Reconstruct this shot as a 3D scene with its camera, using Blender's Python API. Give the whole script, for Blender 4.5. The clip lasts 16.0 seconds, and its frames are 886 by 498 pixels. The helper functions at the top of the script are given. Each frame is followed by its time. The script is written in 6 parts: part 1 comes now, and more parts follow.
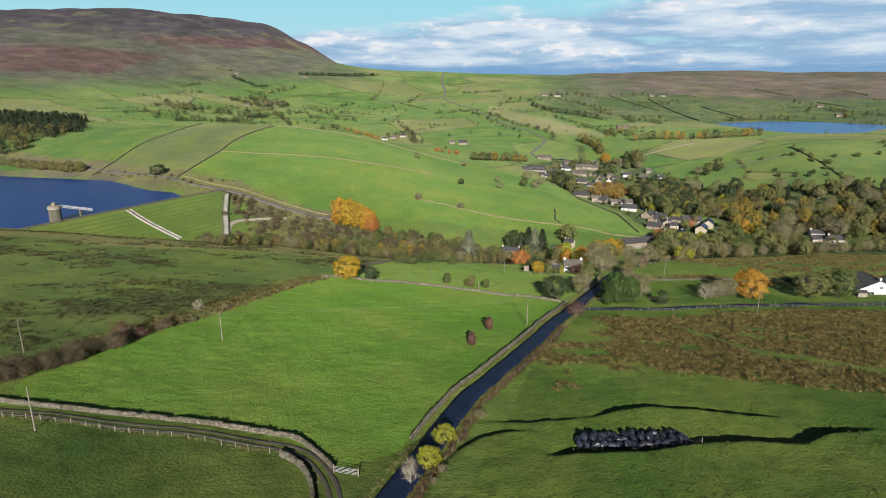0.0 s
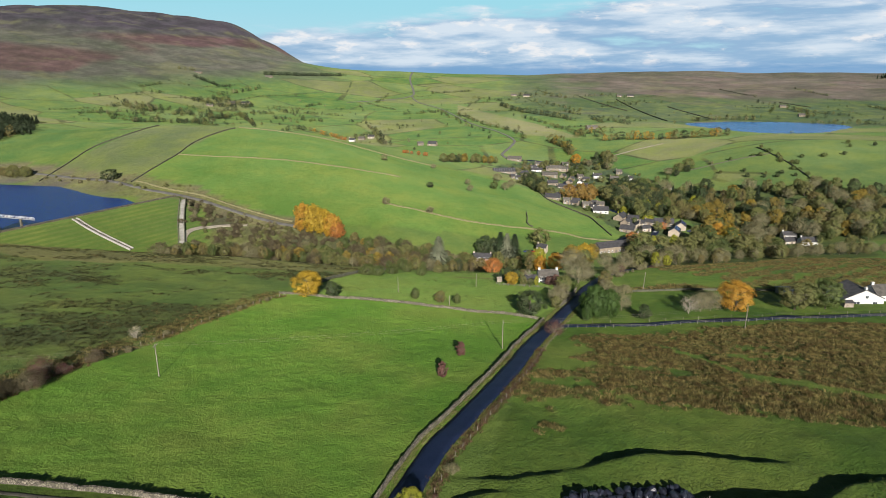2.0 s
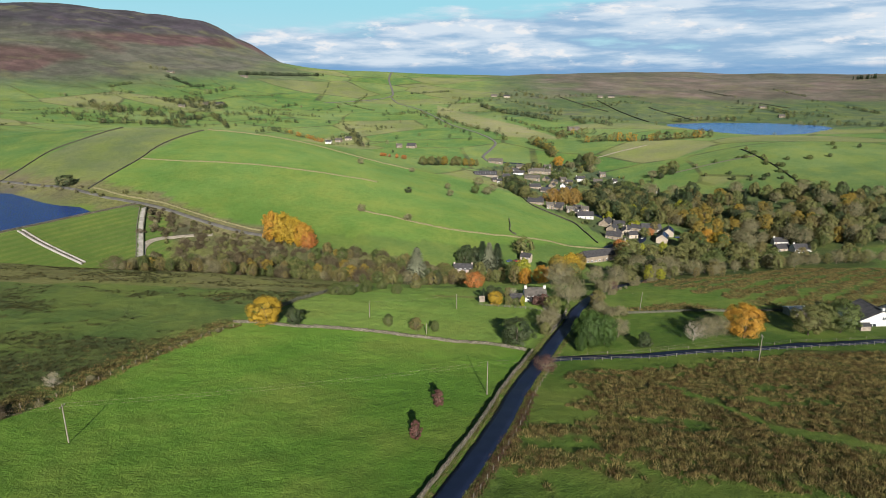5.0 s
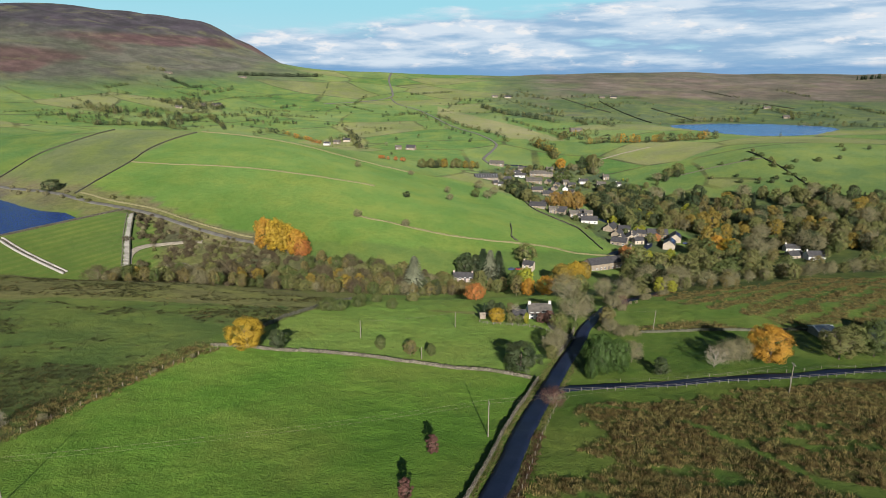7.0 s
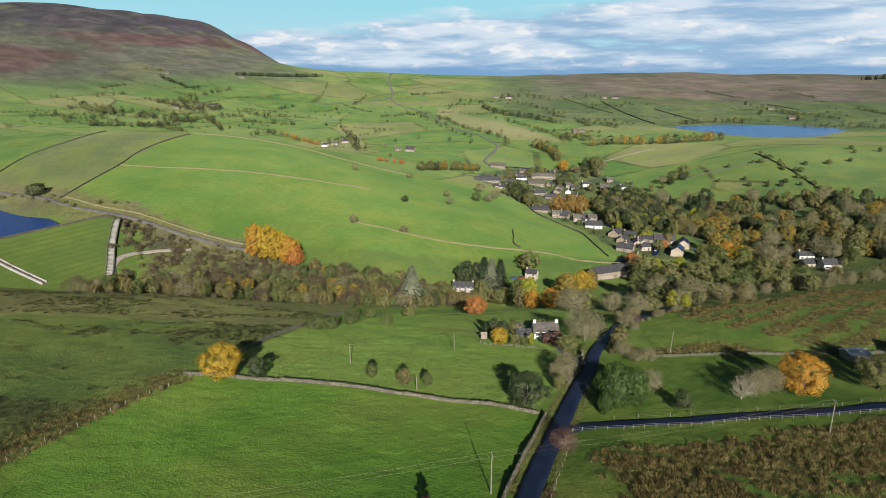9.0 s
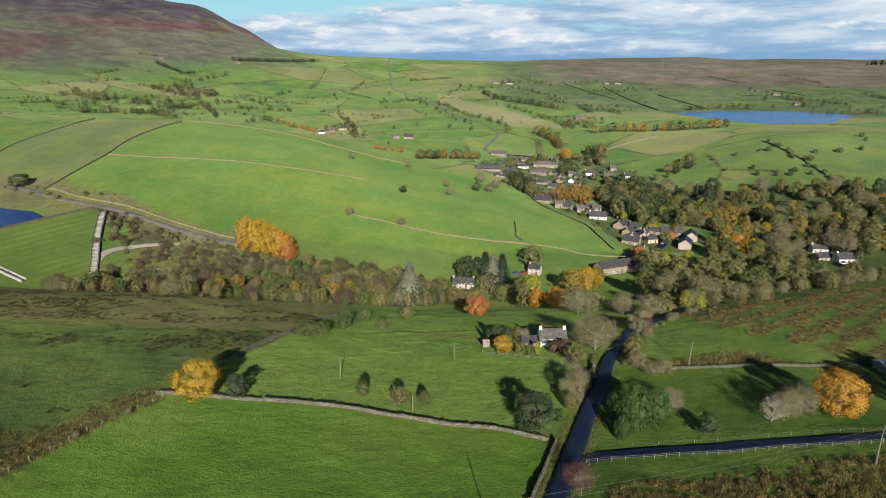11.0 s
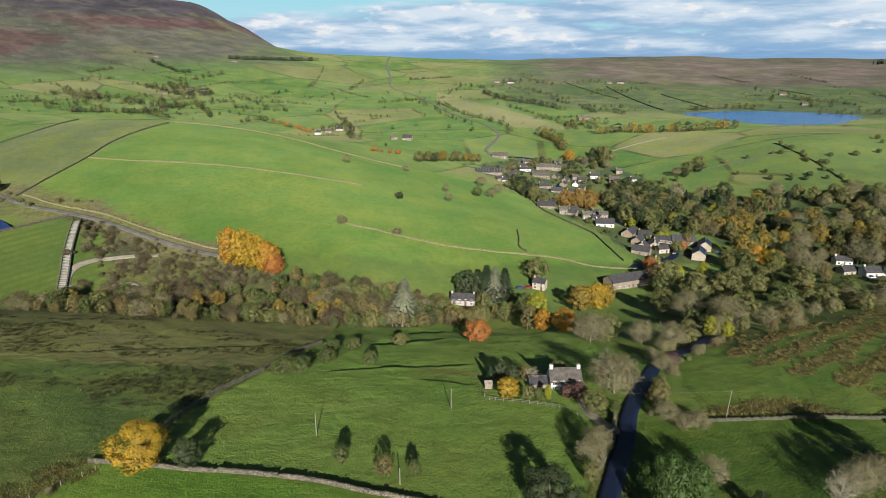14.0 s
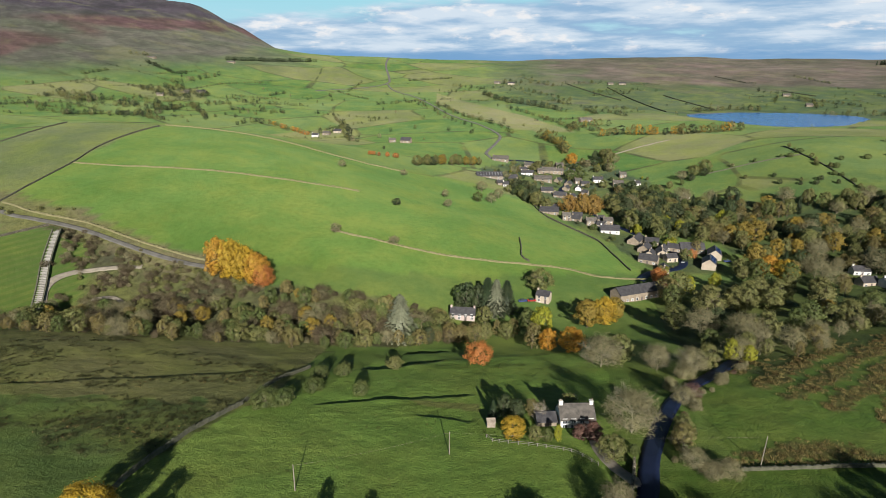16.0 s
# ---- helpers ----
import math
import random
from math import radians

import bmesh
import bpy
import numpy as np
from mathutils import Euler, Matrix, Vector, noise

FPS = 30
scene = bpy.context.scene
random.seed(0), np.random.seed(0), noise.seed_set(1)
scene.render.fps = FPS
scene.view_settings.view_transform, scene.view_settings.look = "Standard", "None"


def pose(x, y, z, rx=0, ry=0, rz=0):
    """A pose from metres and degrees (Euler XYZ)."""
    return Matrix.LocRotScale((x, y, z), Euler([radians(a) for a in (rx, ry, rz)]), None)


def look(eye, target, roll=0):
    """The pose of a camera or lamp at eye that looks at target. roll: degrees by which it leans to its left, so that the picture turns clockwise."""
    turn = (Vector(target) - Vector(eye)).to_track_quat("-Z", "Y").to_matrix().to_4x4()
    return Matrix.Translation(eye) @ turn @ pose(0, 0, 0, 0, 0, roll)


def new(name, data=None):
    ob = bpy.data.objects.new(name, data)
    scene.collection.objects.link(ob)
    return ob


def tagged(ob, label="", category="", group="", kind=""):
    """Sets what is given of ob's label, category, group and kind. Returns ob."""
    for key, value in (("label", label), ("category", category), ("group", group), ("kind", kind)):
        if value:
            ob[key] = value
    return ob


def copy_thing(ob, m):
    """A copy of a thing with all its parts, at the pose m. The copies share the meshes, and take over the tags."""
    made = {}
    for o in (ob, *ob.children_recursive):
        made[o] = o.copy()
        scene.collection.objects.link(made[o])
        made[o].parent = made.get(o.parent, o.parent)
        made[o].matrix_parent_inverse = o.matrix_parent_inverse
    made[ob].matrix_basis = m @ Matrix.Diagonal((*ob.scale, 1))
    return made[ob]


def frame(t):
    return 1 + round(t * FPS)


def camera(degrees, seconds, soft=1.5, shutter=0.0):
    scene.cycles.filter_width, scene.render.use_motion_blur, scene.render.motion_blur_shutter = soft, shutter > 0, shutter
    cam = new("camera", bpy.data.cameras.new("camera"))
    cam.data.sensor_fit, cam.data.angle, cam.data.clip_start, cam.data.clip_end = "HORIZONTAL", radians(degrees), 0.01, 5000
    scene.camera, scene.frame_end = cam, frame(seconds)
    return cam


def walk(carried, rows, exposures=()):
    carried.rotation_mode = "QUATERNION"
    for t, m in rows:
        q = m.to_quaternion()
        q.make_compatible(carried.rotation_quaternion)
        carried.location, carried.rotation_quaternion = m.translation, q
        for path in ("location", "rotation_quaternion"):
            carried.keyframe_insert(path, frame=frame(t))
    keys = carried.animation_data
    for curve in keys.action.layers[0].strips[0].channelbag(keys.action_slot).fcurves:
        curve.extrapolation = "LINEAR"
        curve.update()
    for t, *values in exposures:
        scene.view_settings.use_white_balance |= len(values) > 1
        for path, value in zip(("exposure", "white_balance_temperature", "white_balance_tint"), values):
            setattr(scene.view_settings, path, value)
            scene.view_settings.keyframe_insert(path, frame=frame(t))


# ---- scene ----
PATH = [  # seconds, x, y, z, heading (right of north), tilt up, roll
    (0, 0.00, 0.00, 60.00, -4.756, -15.655, -0.138),
    (0.5, -0.10, 4.06, 60.11, -4.245, -15.643, -0.152),
    (1, -0.17, 8.09, 60.16, -3.470, -15.666, -0.149),
    (1.5, -0.20, 12.04, 60.13, -2.681, -15.660, -0.132),
    (2, -0.17, 15.92, 60.08, -1.917, -15.660, -0.046),
    (2.5, -0.15, 19.79, 60.06, -1.174, -15.672, -0.016),
    (3, -0.06, 23.67, 60.07, -0.581, -15.656, 0.009),
    (3.5, 0.05, 27.53, 60.04, -0.169, -15.666, 0.049),
    (4, 0.20, 31.39, 60.00, -0.077, -15.653, 0.067),
    (6.5, 1.44, 50.76, 60.04, -0.151, -15.605, 0.037),
    (7.5, 1.86, 58.92, 60.03, -0.188, -15.575, 0.002),
    (8.5, 2.23, 67.15, 60.10, -0.221, -15.576, 0.009),
    (9, 2.39, 71.27, 60.11, -0.226, -15.572, 0.030),
    (11.5, 2.69, 90.38, 60.43, -0.208, -17.005, -0.006),
    (12, 2.88, 94.46, 60.49, -0.206, -16.991, 0.033),
    (13, 3.20, 102.79, 60.52, -0.220, -16.985, 0.037),
    (14, 3.58, 111.29, 60.32, -0.232, -16.964, 0.070),
    (15, 3.88, 119.65, 60.28, -0.240, -16.925, 0.043),
    (16, 4.11, 128.00, 60.40, -0.229, -16.882, 0.032),
]
cam = camera(71.7, 16.0, soft=0.8)
walk(cam, [(t, pose(x, y, z, 90 + tilt, 0, -head) @ pose(0, 0, 0, 0, 0, roll)) for t, x, y, z, head, tilt, roll in PATH])
scene.view_settings.exposure = 0.86

# ---- daylight: low autumn sun from the south, broken cloud to the north ----
SUN_EL, SUN_AZ = radians(22.5), math.atan2(0.112, -0.99)
sun_dir = Vector((math.sin(SUN_AZ) * math.cos(SUN_EL), math.cos(SUN_AZ) * math.cos(SUN_EL), math.sin(SUN_EL)))
lamp = bpy.data.lights.new("sun", "SUN")
lamp.energy, lamp.angle, lamp.color = 5.0, radians(0.53), (1.0, 0.94, 0.86)
sun = new("sun", lamp)
sun.matrix_world = look(sun_dir * 900, (0, 0, 0))

world = bpy.data.worlds.new("sky")
scene.world = world
world.use_nodes = True


class Nodes:
    """Short hand for a node tree."""

    def __init__(self, tree):
        self.tree = tree
        tree.nodes.clear()

    def add(self, kind, **inputs):
        node = self.tree.nodes.new(kind)
        for key, value in inputs.items():
            self.set(node, key, value)
        return node

    def set(self, node, key, value):
        sock = node.inputs[int(key[1:])] if key[0] == "_" and key[1:].isdigit() else node.inputs[key.replace("_", " ")]
        if isinstance(value, bpy.types.NodeSocket):
            self.tree.links.new(value, sock)
        else:
            sock.default_value = value

    def math(self, op, a, b=0.0, clamp=False):
        node = self.add("ShaderNodeMath", _0=a, _1=b)
        node.operation, node.use_clamp = op, clamp
        return node.outputs[0]

    def mix(self, factor, a, b, blend="MIX"):
        node = self.tree.nodes.new("ShaderNodeMix")
        node.data_type, node.blend_type = "RGBA", blend
        for index, value in ((0, factor), (6, a), (7, b)):
            if isinstance(value, bpy.types.NodeSocket):
                self.tree.links.new(value, node.inputs[index])
            else:
                node.inputs[index].default_value = value if index == 0 else (*value, 1.0)
        return node.outputs[2]

    def noise(self, vector, scale, detail=3.0, rough=0.55):
        return self.add("ShaderNodeTexNoise", Vector=vector, Scale=scale, Detail=detail, Roughness=rough).outputs[0]

    def ramp(self, value, lo, hi):
        node = self.add("ShaderNodeMapRange", Value=value, From_Min=lo, From_Max=hi)
        node.interpolation_type = "SMOOTHSTEP"
        return node.outputs[0]


def sky_nodes():
    n = Nodes(world.node_tree)
    sky = n.add("ShaderNodeTexSky")
    sky.sky_type, sky.sun_disc = "NISHITA", False
    sky.sun_elevation, sky.sun_rotation, sky.air_density, sky.dust_density, sky.ozone_density = SUN_EL, SUN_AZ, 1.0, 0.6, 1.5
    coord = n.add("ShaderNodeTexCoord").outputs["Generated"]
    split = n.add("ShaderNodeSeparateXYZ", Vector=coord)
    up = split.outputs[2]
    # a bank of layered cloud along the northern horizon, deeper towards the east
    east = split.outputs[0]

    def drift(across, rise, depth, detail, rough):
        at = n.add("ShaderNodeCombineXYZ", X=n.math("MULTIPLY", east, across), Y=n.math("MULTIPLY", up, rise), Z=depth).outputs[0]
        return n.noise(at, 1.0, detail, rough)

    bulk, layers, puffs = drift(6.0, 32.0, 1.7, 6.0, 0.55), drift(9.0, 62.0, 5.2, 6.0, 0.58), drift(24.0, 66.0, 9.4, 5.0, 0.55)
    top = n.math("ADD", n.math("MULTIPLY", east, 0.075), 0.094)
    edge = n.math("ADD", n.math("SUBTRACT", top, up), n.math("MULTIPLY", n.math("SUBTRACT", bulk, 0.5), 0.09))
    cover = n.math("MULTIPLY", n.ramp(edge, -0.004, 0.020), n.ramp(n.math("ADD", bulk, n.math("MULTIPLY", layers, 0.4)), 0.38, 0.56))
    body = n.ramp(n.math("ADD", n.math("MULTIPLY", bulk, 0.55), n.math("MULTIPLY", layers, 0.45)), 0.40, 0.58)
    cloud = n.mix(body, (3.3, 5.2, 7.4), (7.2, 8.3, 9.4))
    crest = n.math("MULTIPLY", n.ramp(n.math("ADD", n.math("MULTIPLY", puffs, 0.6), n.math("MULTIPLY", bulk, 0.4)), 0.53, 0.63), 0.85)
    cloud = n.mix(crest, cloud, (9.6, 9.6, 9.7))
    clear = n.mix(n.ramp(up, 0.02, 0.12), (5.0, 7.8, 8.9), (3.7, 7.6, 8.9))
    blue = n.mix(n.ramp(up, 0.14, 0.40), clear, n.mix(1.0, sky.outputs[0], (0.40, 0.42, 0.45), "MULTIPLY"))
    far = n.math("MULTIPLY", n.ramp(n.math("ADD", up, n.math("MULTIPLY", n.math("SUBTRACT", layers, 0.5), 0.022)), 0.026, 0.010), 0.85)
    haze = n.mix(far, n.mix(cover, blue, cloud), (1.9, 3.9, 6.6))
    back = n.add("ShaderNodeBackground", Color=haze, Strength=0.051)
    out = n.add("ShaderNodeOutputWorld")
    n.tree.links.new(back.outputs[0], out.inputs[0])


sky_nodes()

# ---- materials ----
def material(name):
    mat = bpy.data.materials.new(name)
    mat.use_nodes = True
    return mat, Nodes(mat.node_tree)


def finish(n, colour, rough=0.85, bump=None, strength=0.4, distance=0.05, metallic=0.0, spec=0.3, translucent=None, sheen=0.0):
    shader = n.add("ShaderNodeBsdfPrincipled", Base_Color=colour, Roughness=rough, Metallic=metallic, Specular_IOR_Level=spec, Sheen_Weight=sheen, Sheen_Roughness=0.5, Diffuse_Roughness=1.0 if sheen else 0.2)
    if sheen:
        n.set(shader, "Sheen_Tint", colour)
    if bump is not None:
        node = n.add("ShaderNodeBump", Height=bump, Strength=strength, Distance=distance)
        n.tree.links.new(node.outputs[0], shader.inputs["Normal"])
    last = shader.outputs[0]
    if translucent is not None:
        thin = n.add("ShaderNodeBsdfTranslucent", Color=translucent)
        blend = n.add("ShaderNodeMixShader", Fac=0.18)
        n.tree.links.new(last, blend.inputs[1])
        n.tree.links.new(thin.outputs[0], blend.inputs[2])
        last = blend.outputs[0]
    out = n.add("ShaderNodeOutputMaterial")
    n.tree.links.new(last, out.inputs[0])


def place(n):
    return n.add("ShaderNodeTexCoord").outputs["Object"]


def plain(name, a, b, scale=2.0, rough=0.85, metallic=0.0, strength=0.4, distance=0.03, spec=0.3):
    """A surface between two colours, mottled at two scales, each object a little apart from the next."""
    mat, n = material(name)
    at = n.add("ShaderNodeNewGeometry").outputs["Position"]
    coarse, fine = n.noise(at, scale * 0.25), n.noise(at, scale * 3.0, 4.0)
    colour = n.mix(n.ramp(n.math("ADD", n.math("MULTIPLY", coarse, 0.6), n.math("MULTIPLY", fine, 0.4)), 0.32, 0.68), a, b)
    who = n.add("ShaderNodeObjectInfo").outputs["Random"]
    colour = n.mix(n.math("MULTIPLY", who, 0.35), colour, tuple(v * 0.6 for v in a))
    finish(n, colour, rough, fine, strength, distance, metallic, spec)
    return mat


def leaf(name, a, b, c, clump=0.0):
    """Foliage: every leaf and every plant takes its own shade between three colours."""
    mat, n = material(name)
    geo, info = n.add("ShaderNodeNewGeometry"), n.add("ShaderNodeObjectInfo")
    one = n.mix(n.math("ADD", n.math("MULTIPLY", geo.outputs["Random Per Island"], 0.64), 0.18), a, b)
    tint = n.mix(n.math("MULTIPLY", info.outputs["Random"], 0.7), one, c)
    tint = n.mix(n.math("MULTIPLY", n.ramp(n.noise(geo.outputs["Position"], 0.11, 4.0, 0.65), 0.44, 0.60), 0.6), tint, c)
    patch = n.noise(geo.outputs["Position"], 0.35, 3.0)
    tint = n.mix(n.ramp(patch, 0.4, 0.75), tint, tuple(v * 0.65 for v in a))
    if clump:
        tussock = n.noise(geo.outputs["Position"], 0.8, 3.0, 0.6)
        tint = n.mix(n.math("MULTIPLY", n.ramp(tussock, 0.46, 0.58), clump), tint, n.mix(1.0, tint, (0.40, 0.40, 0.36), "MULTIPLY"))
    finish(n, tint, 0.6, spec=0.25, translucent=tint)
    return mat


def ground_material():
    mat, n = material("turf")
    at = place(n)
    cover = n.add("ShaderNodeAttribute")
    cover.attribute_name = "cover"
    kind = n.add("ShaderNodeAttribute")
    kind.attribute_name = "kind"
    parts = n.add("ShaderNodeSeparateXYZ", Vector=kind.outputs["Vector"])
    fields, rough_land, mown = parts.outputs[0], parts.outputs[1], parts.outputs[2]
    base = cover.outputs["Color"]
    # far enclosures: cells with a shade of their own and a dark wall or hedge between
    bent = n.add("ShaderNodeTexNoise", Vector=at, Scale=0.004)
    warp = n.add("ShaderNodeVectorMath", _0=at, _1=(1, 1.35, 0))
    warp.operation = "MULTIPLY"
    shift = n.add("ShaderNodeVectorMath", _0=bent.outputs[1], _1=(60, 60, 0))
    shift.operation = "MULTIPLY"
    where = n.add("ShaderNodeVectorMath", _0=warp.outputs[0], _1=shift.outputs[0])
    where.operation = "ADD"
    cell = n.add("ShaderNodeTexVoronoi", Vector=where.outputs[0], Scale=0.0066, Randomness=1.0)
    edge = n.add("ShaderNodeTexVoronoi", Vector=where.outputs[0], Scale=0.0066, Randomness=1.0)
    edge.feature = "DISTANCE_TO_EDGE"
    pick = n.add("ShaderNodeSeparateColor", Color=cell.outputs["Color"])
    shade = n.mix(pick.outputs[0], (0.046, 0.098, 0.026), (0.104, 0.134, 0.054))
    shade = n.mix(n.ramp(pick.outputs[1], 0.74, 0.8), shade, (0.132, 0.124, 0.066))
    base = n.mix(n.math("MULTIPLY", fields, 0.75), base, shade)
    line = n.math("MULTIPLY", n.math("MULTIPLY", n.ramp(edge.outputs[0], 0.022, 0.010), n.ramp(n.noise(at, 0.013, 3.0), 0.34, 0.44)), fields)
    base = n.mix(n.math("MULTIPLY", line, 0.85), base, (0.035, 0.038, 0.022))
    # growth: broad drifts, tussocks and blades
    broad, drift = n.noise(at, 0.006, 3.0), n.noise(at, 0.035, 7.0, 0.66)
    tuft, blade = n.noise(at, 0.35, 7.0, 0.72), n.noise(at, 2.2, 4.0, 0.65)
    base = n.mix(n.math("MULTIPLY", n.ramp(drift, 0.35, 0.7), cover.outputs["Alpha"]), base, n.mix(0.5, base, (0.14, 0.155, 0.035)))
    base = n.mix(n.math("MULTIPLY", n.ramp(broad, 0.42, 0.60), 0.6), base, n.mix(1.0, base, (0.72, 0.80, 0.7), "MULTIPLY"))
    base = n.mix(n.math("MULTIPLY", n.ramp(n.noise(at, 0.015, 6.0, 0.62), 0.44, 0.60), 0.55), base, n.mix(1.0, base, (0.72, 0.82, 0.72), "MULTIPLY"))
    heath = n.math("SUBTRACT", 1.0, cover.outputs["Alpha"])
    worn = n.ramp(n.noise(at, 0.022, 9.0, 0.74), 0.40, 0.58)
    base = n.mix(n.math("MULTIPLY", heath, n.math("MULTIPLY", worn, 0.75)), base, n.mix(1.0, base, (0.52, 0.52, 0.55), "MULTIPLY"))
    base = n.mix(n.math("MULTIPLY", heath, n.math("MULTIPLY", n.ramp(n.noise(at, 0.009, 6.0, 0.65), 0.52, 0.64), 0.4)), base, (0.112, 0.112, 0.056))
    coarse = n.ramp(tuft, 0.42, 0.66)
    base = n.mix(n.math("MULTIPLY", coarse, n.math("MULTIPLY", rough_land, 0.7)), base, n.mix(1.0, base, (0.50, 0.46, 0.42), "MULTIPLY"))
    base = n.mix(n.math("MULTIPLY", n.ramp(blade, 0.38, 0.66), 0.42), base, n.mix(1.0, base, (0.55, 0.6, 0.5), "MULTIPLY"))
    base = n.mix(n.math("MULTIPLY", n.ramp(tuft, 0.42, 0.66), 0.38), base, n.mix(1.0, base, (0.62, 0.68, 0.62), "MULTIPLY"))
    # mowing stripes along the dam face
    across = n.add("ShaderNodeVectorMath", _0=at, _1=(0.91, -0.40, 0.0))
    across.operation = "DOT_PRODUCT"
    lane = n.add("ShaderNodeCombineXYZ", X=across.outputs["Value"], Y=0.0, Z=0.0)
    stripe = n.add("ShaderNodeTexWave", Vector=lane.outputs[0], Scale=0.085, Distortion=0.5)
    stripe.bands_direction = "X"
    base = n.mix(n.math("MULTIPLY", n.ramp(stripe.outputs[1], 0.35, 0.65), n.math("MULTIPLY", mown, 0.55)), base, (0.040, 0.078, 0.014))
    high = n.math("ADD", n.math("MULTIPLY", blade, 0.45), n.math("MULTIPLY", tuft, n.math("ADD", n.math("MULTIPLY", rough_land, 1.2), 0.6)))
    high = n.math("ADD", high, n.math("MULTIPLY", n.noise(at, 0.09, 5.0, 0.62), 1.5))
    finish(n, base, 0.9, high, 0.85, 0.9, spec=0.15, sheen=0.24)
    return mat


def water_material(name, deep, pale, gloss):
    mat, n = material(name)
    at = place(n)
    ripple = n.math("ADD", n.noise(at, 0.9, 4.0), n.math("MULTIPLY", n.noise(at, 0.05, 2.0), 2.0))
    finish(n, n.mix(n.noise(at, 0.02), deep, pale), 0.22, ripple, 0.5, 0.4, spec=gloss)
    return mat


def stone_material(name, a, b, size):
    """Rubble: every stone its own shade, dark joints, lichen in patches."""
    mat, n = material(name)
    at = n.add("ShaderNodeNewGeometry").outputs["Position"]
    cell = n.add("ShaderNodeTexVoronoi", Vector=at, Scale=1 / size)
    joint = n.add("ShaderNodeTexVoronoi", Vector=at, Scale=1 / size)
    joint.feature = "DISTANCE_TO_EDGE"
    pick = n.add("ShaderNodeSeparateColor", Color=cell.outputs["Color"])
    colour = n.mix(pick.outputs[0], a, b)
    colour = n.mix(n.math("MULTIPLY", n.ramp(n.noise(at, 0.5, 4.0), 0.48, 0.62), 0.55), colour, (0.10, 0.105, 0.052))
    colour = n.mix(n.ramp(joint.outputs[0], 0.10, 0.02), colour, (0.03, 0.027, 0.022))
    finish(n, colour, 0.92, n.math("ADD", n.ramp(joint.outputs[0], 0.0, 0.16), n.noise(at, 9.0, 3.0)), 0.9, 0.08)
    return mat


TURF = ground_material()
# base colours carry reflected sky: deep overhead blue west, brighter low sky north
WATER = water_material("high_sky_water", (0.003, 0.016, 0.100), (0.005, 0.024, 0.140), 0.06)
FAR_WATER = water_material("low_sky_water", (0.006, 0.055, 0.20), (0.012, 0.085, 0.28), 0.12)
# reflected sky blue is mixed into the wet lanes' base colour
ASPHALT = plain("wet_asphalt", (0.005, 0.010, 0.027), (0.010, 0.016, 0.040), 1.2, 0.6, spec=0.12)
LANE_GREY = plain("worn_lane", (0.075, 0.072, 0.066), (0.14, 0.135, 0.12), 1.0)
GRAVEL = plain("pale_gravel", (0.17, 0.15, 0.115), (0.28, 0.25, 0.20), 1.5)
STONE = stone_material("dry_stone", (0.075, 0.066, 0.050), (0.25, 0.22, 0.17), 0.34)
CONCRETE = plain("weathered_concrete", (0.22, 0.21, 0.19), (0.40, 0.38, 0.35), 1.5)
RENDERED = plain("white_render", (0.46, 0.45, 0.425), (0.62, 0.61, 0.58), 1.0, 0.8)
# moss-dark stone, also used where a wall's shadow is put into the colour
DARK_STONE = plain("mossy_stone", (0.045, 0.050, 0.030), (0.13, 0.125, 0.09), 4.0, 0.95, strength=0.9, distance=0.12)
TAN_STONE = plain("tan_bank", (0.12, 0.115, 0.055), (0.21, 0.19, 0.10), 3.0, 0.95)
SANDSTONE = plain("sandstone", (0.15, 0.125, 0.09), (0.29, 0.24, 0.18), 3.0, 0.9, strength=0.6)
SLATE = plain("slate_roof", (0.030, 0.030, 0.034), (0.075, 0.072, 0.074), 3.0, 0.7, strength=0.6)
STONE_SLATE = plain("stone_slate", (0.050, 0.046, 0.042), (0.15, 0.135, 0.115), 3.0, 0.8, strength=0.6)
TIN = plain("grey_sheet", (0.30, 0.32, 0.34), (0.46, 0.48, 0.50), 1.0, 0.5, 0.3)
GLASS = plain("dark_glass", (0.02, 0.025, 0.03), (0.05, 0.06, 0.07), 1.0, 0.08, spec=0.6)
PAINT = plain("white_paint", (0.70, 0.70, 0.68), (0.80, 0.80, 0.78), 2.0, 0.6)
WOOD = plain("grey_wood", (0.16, 0.13, 0.10), (0.30, 0.26, 0.21), 4.0, 0.85)
WIRE = plain("dull_wire", (0.08, 0.075, 0.065), (0.14, 0.13, 0.12), 3.0, 0.8)
POLE = plain("pole_timber", (0.13, 0.115, 0.09), (0.24, 0.215, 0.18), 4.0, 0.85)
STEEL = plain("galvanised_steel", (0.45, 0.46, 0.47), (0.6, 0.61, 0.62), 3.0, 0.4, 0.8)
PLASTIC = plain("black_wrap", (0.012, 0.014, 0.024), (0.034, 0.038, 0.055), 2.0, 0.38, spec=0.45)
BARK = plain("bark", (0.07, 0.055, 0.04), (0.16, 0.13, 0.10), 5.0, 0.95)
TWIG = plain("twigs", (0.13, 0.12, 0.08), (0.22, 0.205, 0.14), 3.0, 0.95)
PALE_TWIG = plain("pale_twigs", (0.24, 0.215, 0.17), (0.36, 0.33, 0.27), 3.0, 0.95)
